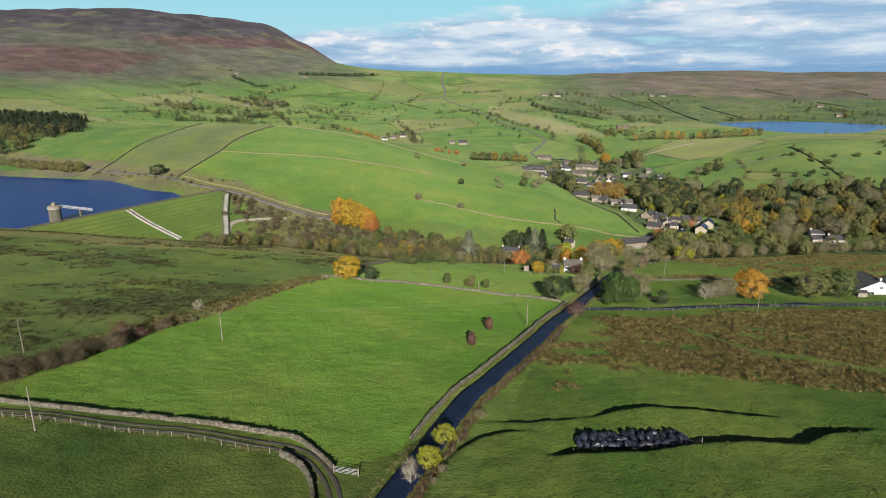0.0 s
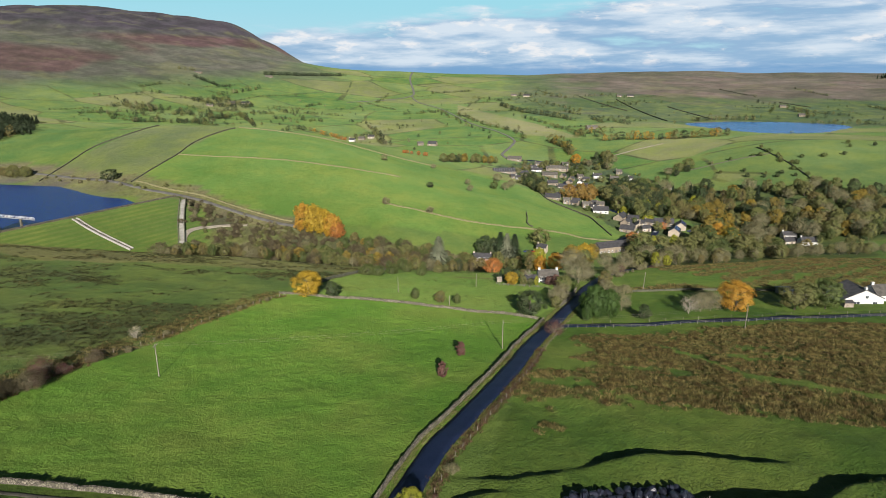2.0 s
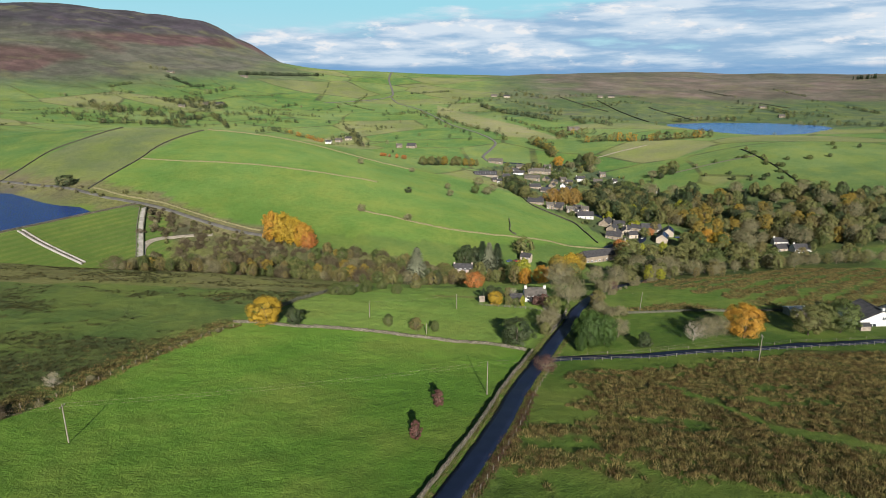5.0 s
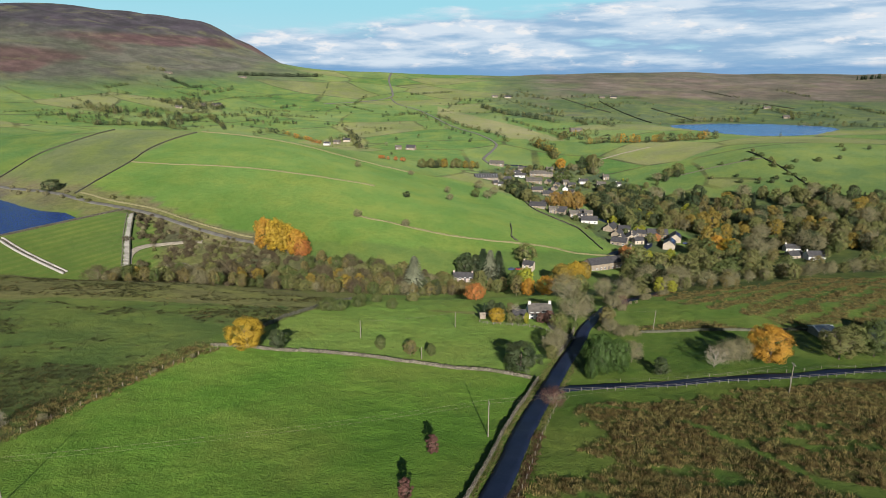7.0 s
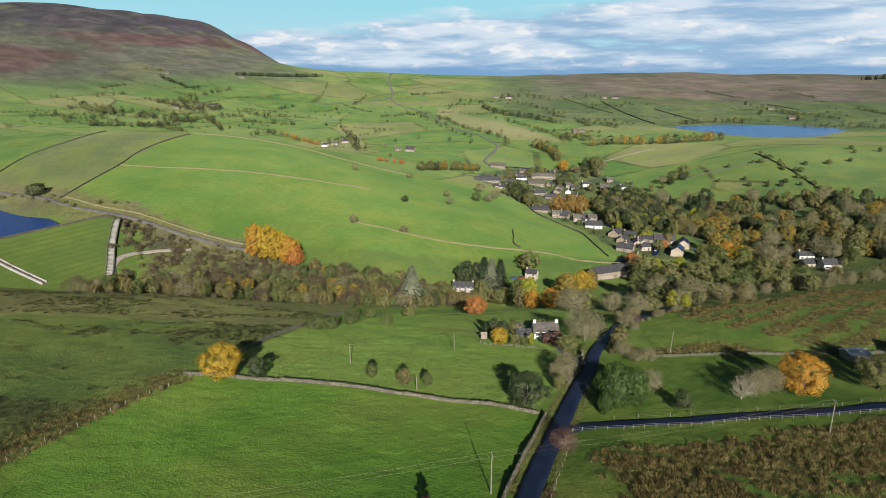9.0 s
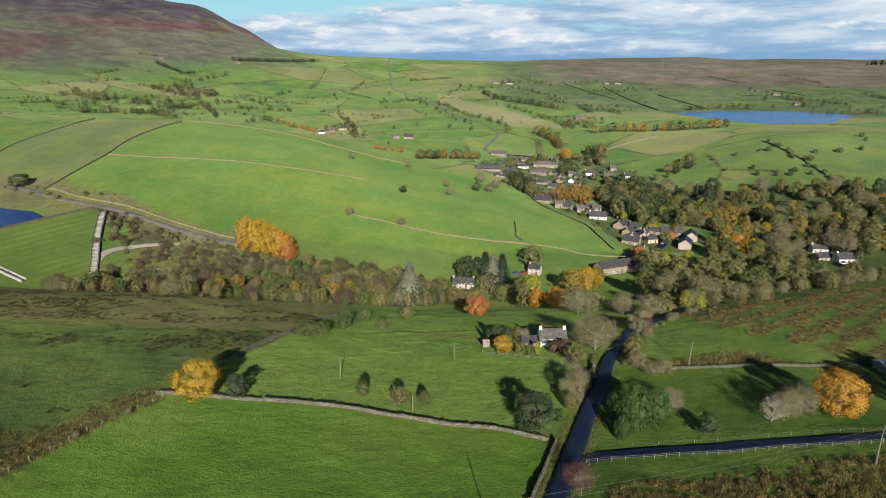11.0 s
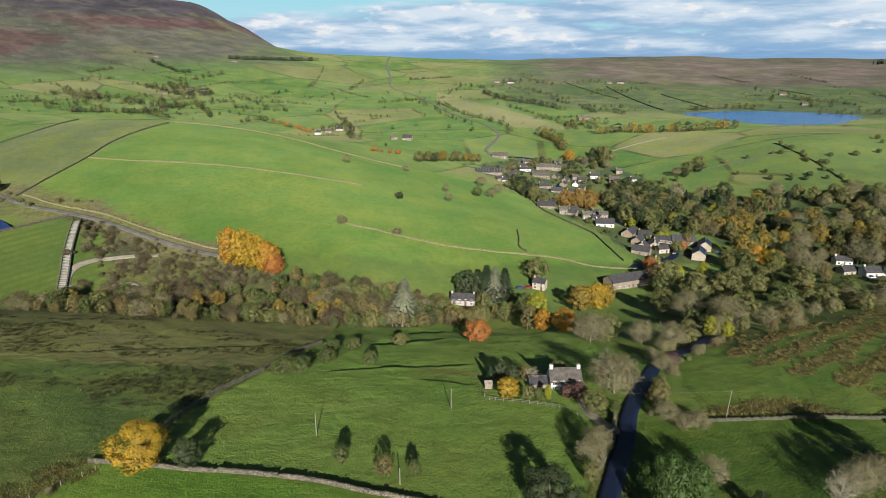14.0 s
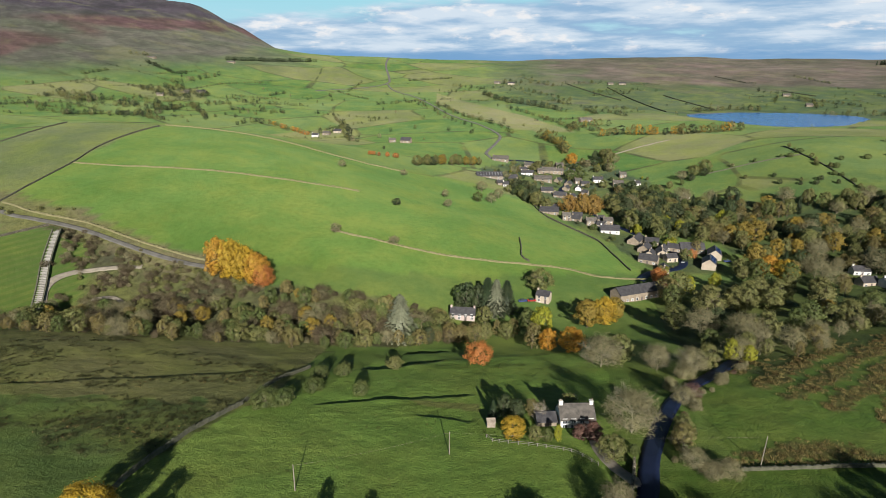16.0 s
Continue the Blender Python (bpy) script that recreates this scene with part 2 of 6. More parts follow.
LEAF = {
    "green": leaf("green_leaves", (0.060, 0.092, 0.026), (0.115, 0.150, 0.042), (0.10, 0.11, 0.034)),
    "dark": leaf("dark_leaves", (0.034, 0.058, 0.024), (0.064, 0.092, 0.034), (0.06, 0.066, 0.030)),
    "fardark": leaf("distant_dark_leaves", (0.024, 0.040, 0.020), (0.046, 0.064, 0.028), (0.045, 0.05, 0.026)),
    "olive": leaf("olive_leaves", (0.100, 0.118, 0.038), (0.188, 0.196, 0.064), (0.16, 0.15, 0.054)),
    "brown": leaf("brown_leaves", (0.135, 0.110, 0.042), (0.215, 0.170, 0.06), (0.15, 0.14, 0.05)),
    "orange": leaf("orange_leaves", (0.33, 0.155, 0.020), (0.48, 0.26, 0.034), (0.42, 0.24, 0.034)),
    "yellow": leaf("yellow_leaves", (0.31, 0.205, 0.020), (0.46, 0.30, 0.03), (0.36, 0.25, 0.03)),
    "russet": leaf("russet_leaves", (0.32, 0.11, 0.03), (0.45, 0.19, 0.05), (0.38, 0.16, 0.05)),
    "copper": leaf("copper_leaves", (0.19, 0.115, 0.03), (0.30, 0.175, 0.045), (0.24, 0.16, 0.04)),
    "heather": leaf("heather_twigs", (0.085, 0.062, 0.040), (0.155, 0.118, 0.070), (0.11, 0.10, 0.05)),
    "lime": leaf("lime_leaves", (0.20, 0.22, 0.02), (0.34, 0.34, 0.03), (0.26, 0.26, 0.03)),
    "gold": leaf("dull_gold_leaves", (0.20, 0.145, 0.025), (0.33, 0.23, 0.035), (0.22, 0.17, 0.04)),
    "silver": leaf("silver_needles", (0.12, 0.13, 0.085), (0.21, 0.22, 0.145), (0.15, 0.165, 0.10)),
    "fir": leaf("fir_needles", (0.020, 0.038, 0.018), (0.045, 0.065, 0.028), (0.035, 0.045, 0.022)),
    "purple": leaf("wine_leaves", (0.10, 0.045, 0.04), (0.17, 0.08, 0.06), (0.13, 0.08, 0.06)),
    "twig": leaf("fine_twigs", (0.165, 0.150, 0.082), (0.275, 0.250, 0.145), (0.20, 0.185, 0.09)),
    "paletwig": leaf("fine_pale_twigs", (0.30, 0.26, 0.17), (0.44, 0.39, 0.27), (0.36, 0.31, 0.20)),
    "evergreen": leaf("evergreen_fronds", (0.034, 0.070, 0.016), (0.074, 0.122, 0.024), (0.05, 0.09, 0.02)),
    "rush": leaf("rush_blades", (0.195, 0.130, 0.050), (0.330, 0.222, 0.092), (0.21, 0.195, 0.068), 0.85),
    "moor": leaf("moor_blades", (0.040, 0.046, 0.016), (0.088, 0.086, 0.030), (0.065, 0.068, 0.024), 0.7),
    "sedge": leaf("sedge_blades", (0.062, 0.082, 0.020), (0.125, 0.140, 0.038), (0.10, 0.105, 0.03)),
}

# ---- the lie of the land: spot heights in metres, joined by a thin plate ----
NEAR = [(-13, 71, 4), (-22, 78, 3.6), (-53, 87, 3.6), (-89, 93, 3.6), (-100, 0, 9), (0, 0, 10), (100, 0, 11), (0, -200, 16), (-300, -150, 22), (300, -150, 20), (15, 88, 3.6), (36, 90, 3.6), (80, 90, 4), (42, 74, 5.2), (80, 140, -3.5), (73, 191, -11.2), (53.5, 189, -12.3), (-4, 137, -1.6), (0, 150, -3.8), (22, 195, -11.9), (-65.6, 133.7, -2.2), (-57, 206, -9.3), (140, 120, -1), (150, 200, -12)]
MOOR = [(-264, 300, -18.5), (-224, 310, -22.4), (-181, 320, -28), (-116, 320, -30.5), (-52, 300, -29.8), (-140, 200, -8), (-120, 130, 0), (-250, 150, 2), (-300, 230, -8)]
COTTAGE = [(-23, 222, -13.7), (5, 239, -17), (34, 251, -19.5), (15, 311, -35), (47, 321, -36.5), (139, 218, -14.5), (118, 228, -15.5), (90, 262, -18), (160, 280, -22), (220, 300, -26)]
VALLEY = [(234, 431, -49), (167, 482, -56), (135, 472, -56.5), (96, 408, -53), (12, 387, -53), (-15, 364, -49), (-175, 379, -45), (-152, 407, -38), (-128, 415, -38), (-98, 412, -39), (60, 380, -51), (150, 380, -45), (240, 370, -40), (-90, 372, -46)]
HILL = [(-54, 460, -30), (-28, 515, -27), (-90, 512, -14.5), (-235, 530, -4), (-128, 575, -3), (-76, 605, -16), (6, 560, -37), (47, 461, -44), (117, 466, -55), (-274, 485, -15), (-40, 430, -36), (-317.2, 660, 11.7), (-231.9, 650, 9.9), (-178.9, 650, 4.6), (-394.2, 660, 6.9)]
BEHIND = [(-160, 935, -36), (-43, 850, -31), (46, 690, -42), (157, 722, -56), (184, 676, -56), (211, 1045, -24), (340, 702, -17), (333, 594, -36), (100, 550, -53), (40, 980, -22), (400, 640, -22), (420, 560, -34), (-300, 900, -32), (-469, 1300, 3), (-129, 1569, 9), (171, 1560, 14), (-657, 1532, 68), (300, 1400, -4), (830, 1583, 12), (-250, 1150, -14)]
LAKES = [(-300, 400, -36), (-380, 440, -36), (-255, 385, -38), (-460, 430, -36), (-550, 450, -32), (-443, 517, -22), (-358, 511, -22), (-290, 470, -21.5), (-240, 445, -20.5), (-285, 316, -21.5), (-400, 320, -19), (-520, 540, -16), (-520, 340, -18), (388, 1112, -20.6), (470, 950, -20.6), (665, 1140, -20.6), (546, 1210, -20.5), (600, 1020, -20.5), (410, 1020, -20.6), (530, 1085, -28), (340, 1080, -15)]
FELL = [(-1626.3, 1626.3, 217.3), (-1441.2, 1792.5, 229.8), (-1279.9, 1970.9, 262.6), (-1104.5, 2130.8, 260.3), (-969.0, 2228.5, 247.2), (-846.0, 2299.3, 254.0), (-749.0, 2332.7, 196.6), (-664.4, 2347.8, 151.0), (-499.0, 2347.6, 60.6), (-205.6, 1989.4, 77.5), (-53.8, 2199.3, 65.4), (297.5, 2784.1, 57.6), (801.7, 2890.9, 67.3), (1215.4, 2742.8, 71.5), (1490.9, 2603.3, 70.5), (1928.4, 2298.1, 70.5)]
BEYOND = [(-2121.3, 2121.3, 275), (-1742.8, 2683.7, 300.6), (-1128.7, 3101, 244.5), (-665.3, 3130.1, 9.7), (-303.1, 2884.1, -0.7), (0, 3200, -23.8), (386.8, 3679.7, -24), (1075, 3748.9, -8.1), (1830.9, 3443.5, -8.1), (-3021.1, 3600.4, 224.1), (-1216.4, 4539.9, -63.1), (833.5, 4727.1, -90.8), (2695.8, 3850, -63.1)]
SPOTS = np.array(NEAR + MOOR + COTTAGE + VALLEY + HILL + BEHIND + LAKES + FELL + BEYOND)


def thin_plate(spots):
    xy, count = spots[:, :2] / 1000, len(spots)
    r2 = ((xy[:, None] - xy[None]) ** 2).sum(-1)
    a = np.zeros((count + 3, count + 3))
    a[:count, :count] = r2 * np.log(r2 + 1e-12)
    a[:count, count], a[:count, count + 1:] = 1, xy
    a[count:, :count] = a[:count, count:].T
    w = np.linalg.solve(a, np.r_[spots[:, 2], 0, 0, 0])

    def height(x, y):
        x, y = np.asarray(x, float) / 1000, np.asarray(y, float) / 1000
        out = w[count] + w[count + 1] * x + w[count + 2] * y
        for (px, py), k in zip(xy, w):
            d2 = (x - px) ** 2 + (y - py) ** 2
            out = out + k * d2 * np.log(d2 + 1e-12)
        return out

    return height


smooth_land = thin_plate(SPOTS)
DAM_A, DAM_B = np.array([-262.0, 300.0]), np.array([-201.0, 438.0])
DAM_U = (DAM_B - DAM_A) / np.linalg.norm(DAM_B - DAM_A)


def waves(x, y, size, seed):
    """Gentle irregular swell between about -1 and 1."""
    rng, out = random.Random(seed), 0
    for _ in range(6):
        a, k, p = rng.uniform(0, 6.28), 6.28 / size * rng.uniform(0.6, 1.7), rng.uniform(0, 6.28)
        out = out + np.sin((x * math.cos(a) + y * math.sin(a)) * k + p)
    return out / 3.2


def lumps(x, y, size, seed):
    """Smooth random hummocks between -1 and 1 on a jumbled lattice."""
    a = seed * 0.7
    u, v = (x * math.cos(a) - y * math.sin(a)) / size, (x * math.sin(a) + y * math.cos(a)) / size
    i, j = np.floor(u).astype(np.int64), np.floor(v).astype(np.int64)
    f, g = u - i, v - j
    f, g = f * f * (3 - 2 * f), g * g * (3 - 2 * g)

    def hashed(p, q):
        h = (p * 374761393 + q * 668265263 + seed * 974711) & 0xFFFFFFFF
        h = ((h ^ (h >> 13)) * 1274126177) & 0xFFFFFFFF
        return ((h ^ (h >> 16)) & 0xFFFF) / 32767.5 - 1

    top = hashed(i, j) * (1 - f) + hashed(i + 1, j) * f
    low = hashed(i, j + 1) * (1 - f) + hashed(i + 1, j + 1) * f
    return top * (1 - g) + low * g


def dam_frame(x, y):
    along = (x - DAM_A[0]) * DAM_U[0] + (y - DAM_A[1]) * DAM_U[1]
    across = (x - DAM_A[0]) * DAM_U[1] - (y - DAM_A[1]) * DAM_U[0]
    return along, across


SCARPS = [  # low banks, lines from west to east with the ground dropping on the north side: drop, line
    (1.5, [(7.9, 83.2), (16.2, 84.4), (25, 85.5), (34.6, 88.7), (43.8, 90.2), (50, 89.5), (56.6, 93.9), (66.4, 96.6)]),
    (1.25, [(17.2, 97), (23.6, 100), (29.1, 102.3), (39.1, 102.3), (46.2, 100.3), (53.1, 100.9)]),
    (0.7, [(-3.7, 94.7), (1.8, 94.7), (3.7, 94.5), (7.1, 93.8), (11.4, 95.6), (19.6, 97.7)]),
    (0.8, [(-8.1, 76.4), (-5.0, 82.5), (-3.3, 85.4), (-0.8, 88.7), (2.2, 90.1), (4.2, 90.4), (6.9, 90.2), (9.2, 89.7)]),
    (1.3, [(-23.4, 300.4), (-12.7, 304.2), (-3.7, 313), (6, 322)]),
    (1.6, [(-12, 330), (-2.8, 335), (8, 338)]),
    (0.5, [(-6.6, 257.6), (2.8, 254.5), (12.5, 252.2)]),
    (0.6, [(-115, 266.7), (-97.9, 270.4), (-82.8, 277.1), (-61.7, 285.1), (-50.5, 293)]),
    (0.7, [(-30, 262), (-12, 268), (4, 271), (14, 273)]),
]


def banks(x, y):
    out = np.zeros(np.shape(x))
    for drop, line in SCARPS:
        best, side, ends = np.full(np.shape(x), 1e9), np.zeros(np.shape(x)), np.zeros(np.shape(x))
        run = 0.0
        total = sum(math.dist(a, b) for a, b in zip(line, line[1:]))
        for (ax, ay), (bx, by) in zip(line, line[1:]):
            ex, ey = bx - ax, by - ay
            length = math.hypot(ex, ey)
            t = np.clip(((x - ax) * ex + (y - ay) * ey) / length ** 2, 0, 1)
            d = np.hypot(x - ax - t * ex, y - ay - t * ey)
            near = d < best
            best = np.where(near, d, best)
            side = np.where(near, ex * (y - ay) - ey * (x - ax), side)
            ends = np.where(near, run + t * length, ends)
            run += length
        fade = np.clip(ends / 6, 0, 1) * np.clip((total - ends) / 6, 0, 1)
        step = np.clip(best / 1.6, 0, 1)
        out -= np.where(side > 0, drop * step * np.exp(-np.maximum(best - 1.6, 0) / 7), 0) * fade
        out += np.where(side < 0, 0.25 * drop * np.exp(-best / 2.5), 0.25 * drop * (1 - step)) * fade * (best < 12)
    return out


def land(x, y):
    """Height of the ground."""
    x, y = np.asarray(x, float), np.asarray(y, float)
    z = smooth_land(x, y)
    far = np.clip((np.hypot(x, y) - 500) / 1500, 0, 1)
    z = z + waves(x, y, 22, 5) * 0.16 + waves(x, y, 260, 8) * 7 * far ** 2 * np.clip((z - 90) / 80, 0, 1)
    z = z + lumps(x, y, 210, 64) * 7 * np.clip((y - 1700) / 500, 0, 1) * np.clip(x / 300, 0, 1)
    z = z + banks(x, y)
    # tussocks and terracettes, longest along the slope
    near = np.clip((430 - y) / 120, 0, 1) * np.clip((400 - np.abs(x)) / 100, 0, 1)
    z = z + near * (lumps(x, y * 1.5, 1.5, 51) * 0.075 + lumps(x * 0.8, y * 1.4, 2.7, 52) * 0.08 + lumps(x * 0.8, y * 1.3, 7.0, 53) * 0.11)
    along, across = dam_frame(x, y)
    drop = np.where(across > 0, np.maximum(across - 2.5, 0) / 2.3, np.maximum(-across - 2.5, 0) / 1.8)
    bank = np.where((along > -5) & (along < 151), -20.8 - drop, -200.0)
    return np.maximum(z, np.where(bank < -46, -200.0, bank))


GRID = []


def surface(x, y):
    """Height of the ground sheet itself, between its grid points."""
    xs, ys, z = GRID
    i = np.clip(np.searchsorted(xs, x) - 1, 0, len(xs) - 2)
    j = np.clip(np.searchsorted(ys, y) - 1, 0, len(ys) - 2)
    u, v = (x - xs[i]) / (xs[i + 1] - xs[i]), (y - ys[j]) / (ys[j + 1] - ys[j])
    return (z[j, i] * (1 - u) + z[j, i + 1] * u) * (1 - v) + (z[j + 1, i] * (1 - u) + z[j + 1, i + 1] * u) * v


def up(x, y):
    return float(surface(x, y))


def inside(x, y, poly):
    hit = np.zeros(np.shape(x), bool)
    for (ax, ay), (bx, by) in zip(poly, poly[1:] + poly[:1]):
        with np.errstate(divide="ignore", invalid="ignore"):
            hit ^= ((ay > y) != (by > y)) & (x < (bx - ax) * (y - ay) / (by - ay + 1e-9) + ax)
    return hit


PASTURE = [(-88, 92), (-63, 90), (-38, 87), (-27, 82), (-22, 78), (-13, 84), (-4, 109), (6, 130), (14, 152), (23, 190), (22, 193), (1, 198), (-22, 203), (-59, 206), (-64, 195), (-76, 158), (-88, 131), (-93, 106)]
RUSHES = [(9, 124), (19, 151), (31, 176), (75, 185), (125, 190), (200, 196), (200, 118), (76, 113), (50, 118), (34, 121), (21, 112), (12, 108)]
PADDOCK = [(-57, 207), (-22, 204), (22, 194), (38, 222), (40, 240), (52, 290), (50, 325), (-20, 318), (-30, 275), (-45, 258), (-54, 225)]
HILL_FIELD = [(-247, 468), (-245, 535), (-232, 652), (-150, 650), (-60, 640), (30, 660), (68, 625), (78, 563), (104, 521), (119, 461), (60, 440), (0, 425), (-60, 418), (-110, 428), (-190, 446)]
PALE_FIELD = [(-282, 482), (-247, 468), (-245, 535), (-232, 652), (-317, 660), (-330, 612), (-346, 540), (-360, 515)]
SCRUB = [(-200, 432), (-190, 442), (-120, 420), (-75, 402), (-20, 396), (7, 392), (2, 361), (-16, 343), (-70, 338), (-116, 330), (-165, 345), (-176, 380)]
ROUGH_EAST = [(60, 232), (96, 231), (240, 240), (330, 330), (180, 346), (115, 300), (87, 294), (68, 262)]
VILLAGE = [(39, 690), (39, 747), (92, 803), (172, 797), (204, 723), (188, 671), (150, 680), (118, 590), (134, 564), (158, 516), (181, 501), (165, 466), (128, 460), (112, 526), (84, 600), (66, 674)]
WOODLAND = [(137, 643), (187, 655), (245, 618), (304, 592), (342, 578), (420, 520), (330, 430), (262, 420), (206, 460), (189, 503), (182, 564)]
WOOD_LOW = [(109, 415), (160, 444), (212, 458), (262, 432), (240, 360), (170, 324), (115, 300), (91, 278), (86, 295), (87, 331)]


BANK_ROAD = [(-480, 556), (-368, 526), (-291, 487), (-240, 455), (-220, 449), (-201, 446), (-183, 441), (-157, 431), (-137, 424), (-117, 419), (-104, 414)]


def rush_growth(x, y):
    """Where the rushes grow: above nought, in ragged islands thickening to the east."""
    f = 0.9 * lumps(x * 0.45, y, 8, 71) + 0.7 * lumps(x * 0.6, y, 3.6, 72) + 0.5 * lumps(x, y, 1.7, 73)
    f = f + 0.8 * np.clip((x - 30) / 26, -0.7, 1) + 0.5 * np.clip((y - 120) / 6, -1, 0.6) - 0.15
    wet_lane = np.abs(y - np.interp(x, [50, 57, 64, 84, 110, 140], [170, 158, 141, 129, 123, 122]))
    patch = 1.3 * np.exp(-(((x - 15) / 4) ** 2 + ((y - 116) / 7) ** 2))
    return f + patch - 2.2 * np.exp(-(wet_lane / 3.2) ** 2) * np.clip((x - 50) / 6, 0, 1)


def east_growth(x, y):
    """Slanting rows of tufts with green between, a ragged lower edge, and a brown bank above the field wall."""
    v = 0.74 * y - 0.67 * x + 1.6 * lumps(x, y, 13, 74)
    f = 0.75 * np.cos(v * 0.66) + 0.7 * lumps(x, y, 4.5, 75) + 0.5 * lumps(x, y, 1.9, 76)
    f = f + np.clip((x - np.interp(y, [242, 248, 254, 260, 276, 300], [109, 102, 96.6, 88, 85, 92])) / 3, -3, 0.4) - 0.1
    bank = 0.4 + np.clip((np.interp(x, [58, 61, 76, 85, 91, 96, 120], [231, 234.5, 239, 240, 236, 232, 231]) - y) / 2, -3, 0.5) + 0.6 * lumps(x, y, 3, 80)
    return np.maximum(f, bank)


def moor_growth(x, y):
    f = 0.8 * lumps(x * 0.5, y, 14, 77) + 0.7 * lumps(x * 0.6, y, 5, 78) + 0.5 * lumps(x, y, 2.2, 79)
    near = np.clip((x + 190) / 50, 0, 1)
    return f - 0.9 * near * np.exp(-((y - 264 - 0.1 * (x + 90)) / 6) ** 2) - 1.0 * near * np.exp(-((y - 212 - 0.35 * (x + 90)) / 14) ** 2) + 0.6 * near * np.exp(-((y - 246) / 8) ** 2) - 0.05


def axis(fine_lo, fine_hi, step, lo, hi, grow, cap):
    up_side, down_side, s = [fine_hi], [fine_lo], step
    while up_side[-1] < hi:
        s = min(s * grow, cap(up_side[-1]))
        up_side.append(up_side[-1] + s)
    s = step
    while down_side[-1] > lo:
        s = min(s * grow, cap(down_side[-1]))
        down_side.append(down_side[-1] - s)
    return np.array(down_side[::-1][:-1] + list(np.arange(fine_lo, fine_hi, step)) + up_side)


def build_ground():
    xs = axis(-102, 126, 0.8, -4800, 4800, 1.05, lambda v: 4.0 if abs(v) < 950 else 16.0 if abs(v) < 1900 else 400.0)
    ys = axis(64, 262, 0.8, -900, 4900, 1.025, lambda v: 9.0 if 0 < v < 1300 else 22.0 if v < 3000 and v > 0 else 250.0)
    x, y = np.meshgrid(xs, ys)
    z = land(x, y)
    GRID.extend((xs, ys, z))
    n, m = len(xs), len(ys)
    i = np.arange(n * m).reshape(m, n)
    quads = np.stack([i[:-1, :-1], i[:-1, 1:], i[1:, 1:], i[1:, :-1]], -1).reshape(-1, 4)
    mesh = bpy.data.meshes.new("ground")
    mesh.vertices.add(n * m)
    mesh.vertices.foreach_set("co", np.stack([x, y, z], -1).ravel())
    mesh.loops.add(quads.size)
    mesh.polygons.add(len(quads))
    mesh.loops.foreach_set("vertex_index", quads.ravel())
    mesh.polygons.foreach_set("loop_start", np.arange(0, quads.size, 4))
    mesh.update(calc_edges=True)
    mesh.polygons.foreach_set("use_smooth", np.ones(len(quads), bool))
    # land cover
    c = np.empty((m, n, 3))
    kind = np.zeros((m, n, 3))
    c[:] = (0.098, 0.145, 0.032)

    def lay(mask, colour, fields=None, rough=None, mown=None):
        c[mask] = colour
        for k, v in enumerate((fields, rough, mown)):
            if v is not None:
                kind[..., k][mask] = v

    wob = waves(x, y, 60, 21) * 9 + waves(x, y, 17, 22) * 3
    lay((y > 640) | (np.abs(x) > 420), (0.090, 0.138, 0.027), fields=1.0)
    lay((y < 330) & (x + wob < np.interp(y, [60, 100, 131, 158, 206, 258, 330], [-88, -96, -89, -77, -58, -46, -40])), (0.118, 0.146, 0.046), 0.0, 0.7)
    west = (kind[..., 1] == 0.7) & (x > -320)
    f = np.clip(moor_growth(x[west], y[west]) * 0.9 + 0.5, 0, 1)[:, None]
    c[west] = np.array((0.094, 0.132, 0.036)) * (1 - f) + np.array((0.098, 0.110, 0.042)) * f
    kind[west, 1] = 0.25 + 0.6 * f[:, 0]
    lay((y > 262 + wob * 0.8) & (y < 340) & (x < -40), (0.190, 0.168, 0.070), 0.0, 0.6)
    lay(inside(x, y, PASTURE), (0.114, 0.212, 0.028), 0.0, 0.05)
    lay(inside(x, y, PADDOCK), (0.172, 0.252, 0.054), 0.0, 0.2)
    lay(inside(x, y, [(-5.3, 269.5), (13, 265.4), (12.8, 260.5), (-2.7, 265)]), (0.150, 0.140, 0.055), 0.0, 0.3)
    lay((x > np.interp(y, [60, 130, 190, 230], [-6, 12, 24, 45])) & (y < 200), (0.074, 0.124, 0.020), 0.0, 0.25)
    lay((y < 91) & (x < -8) & (x > -200) & ~inside(x, y, PASTURE), (0.050, 0.086, 0.016), 0.0, 0.2)
    lay((x > 46) & (x < 260) & (y > 198) & (y < 231), (0.052, 0.102, 0.015), 0.0, 0.1)
    for poly, growth, green_c, brown_c in ((RUSHES, rush_growth, (0.094, 0.150, 0.026), (0.130, 0.112, 0.040)), (ROUGH_EAST, east_growth, (0.076, 0.130, 0.022), (0.130, 0.114, 0.040))):
        hit = inside(x + wob * 0.4, y + wob * 0.4, poly)
        f = np.clip(growth(x[hit], y[hit]) * 1.4 + 0.4, 0, 1)[:, None]
        c[hit] = np.array(green_c) * (1 - f) + np.array(brown_c) * f
        kind[hit, 0], kind[hit, 1] = 0, 0.2 + 0.7 * f[:, 0]
    lay(inside(x, y, HILL_FIELD), (0.120, 0.190, 0.034), 0.0, 0.1)
    lay(inside(x, y, PALE_FIELD), (0.150, 0.158, 0.052), 0.0, 0.3)
    lay((x < -352) & (x > -760) & (y > 505) & (y < 780), (0.076, 0.140, 0.026), 0.15, 0.1)
    lay(inside(x, y, [(-14.7, 1462), (70, 1247), (135, 1100), (180, 949), (97, 962), (38, 1103), (-13, 1278)]), (0.235, 0.205, 0.050), 0.0, 0.2)
    lay(inside(x, y, SCRUB), (0.100, 0.090, 0.045), 0.0, 0.9)
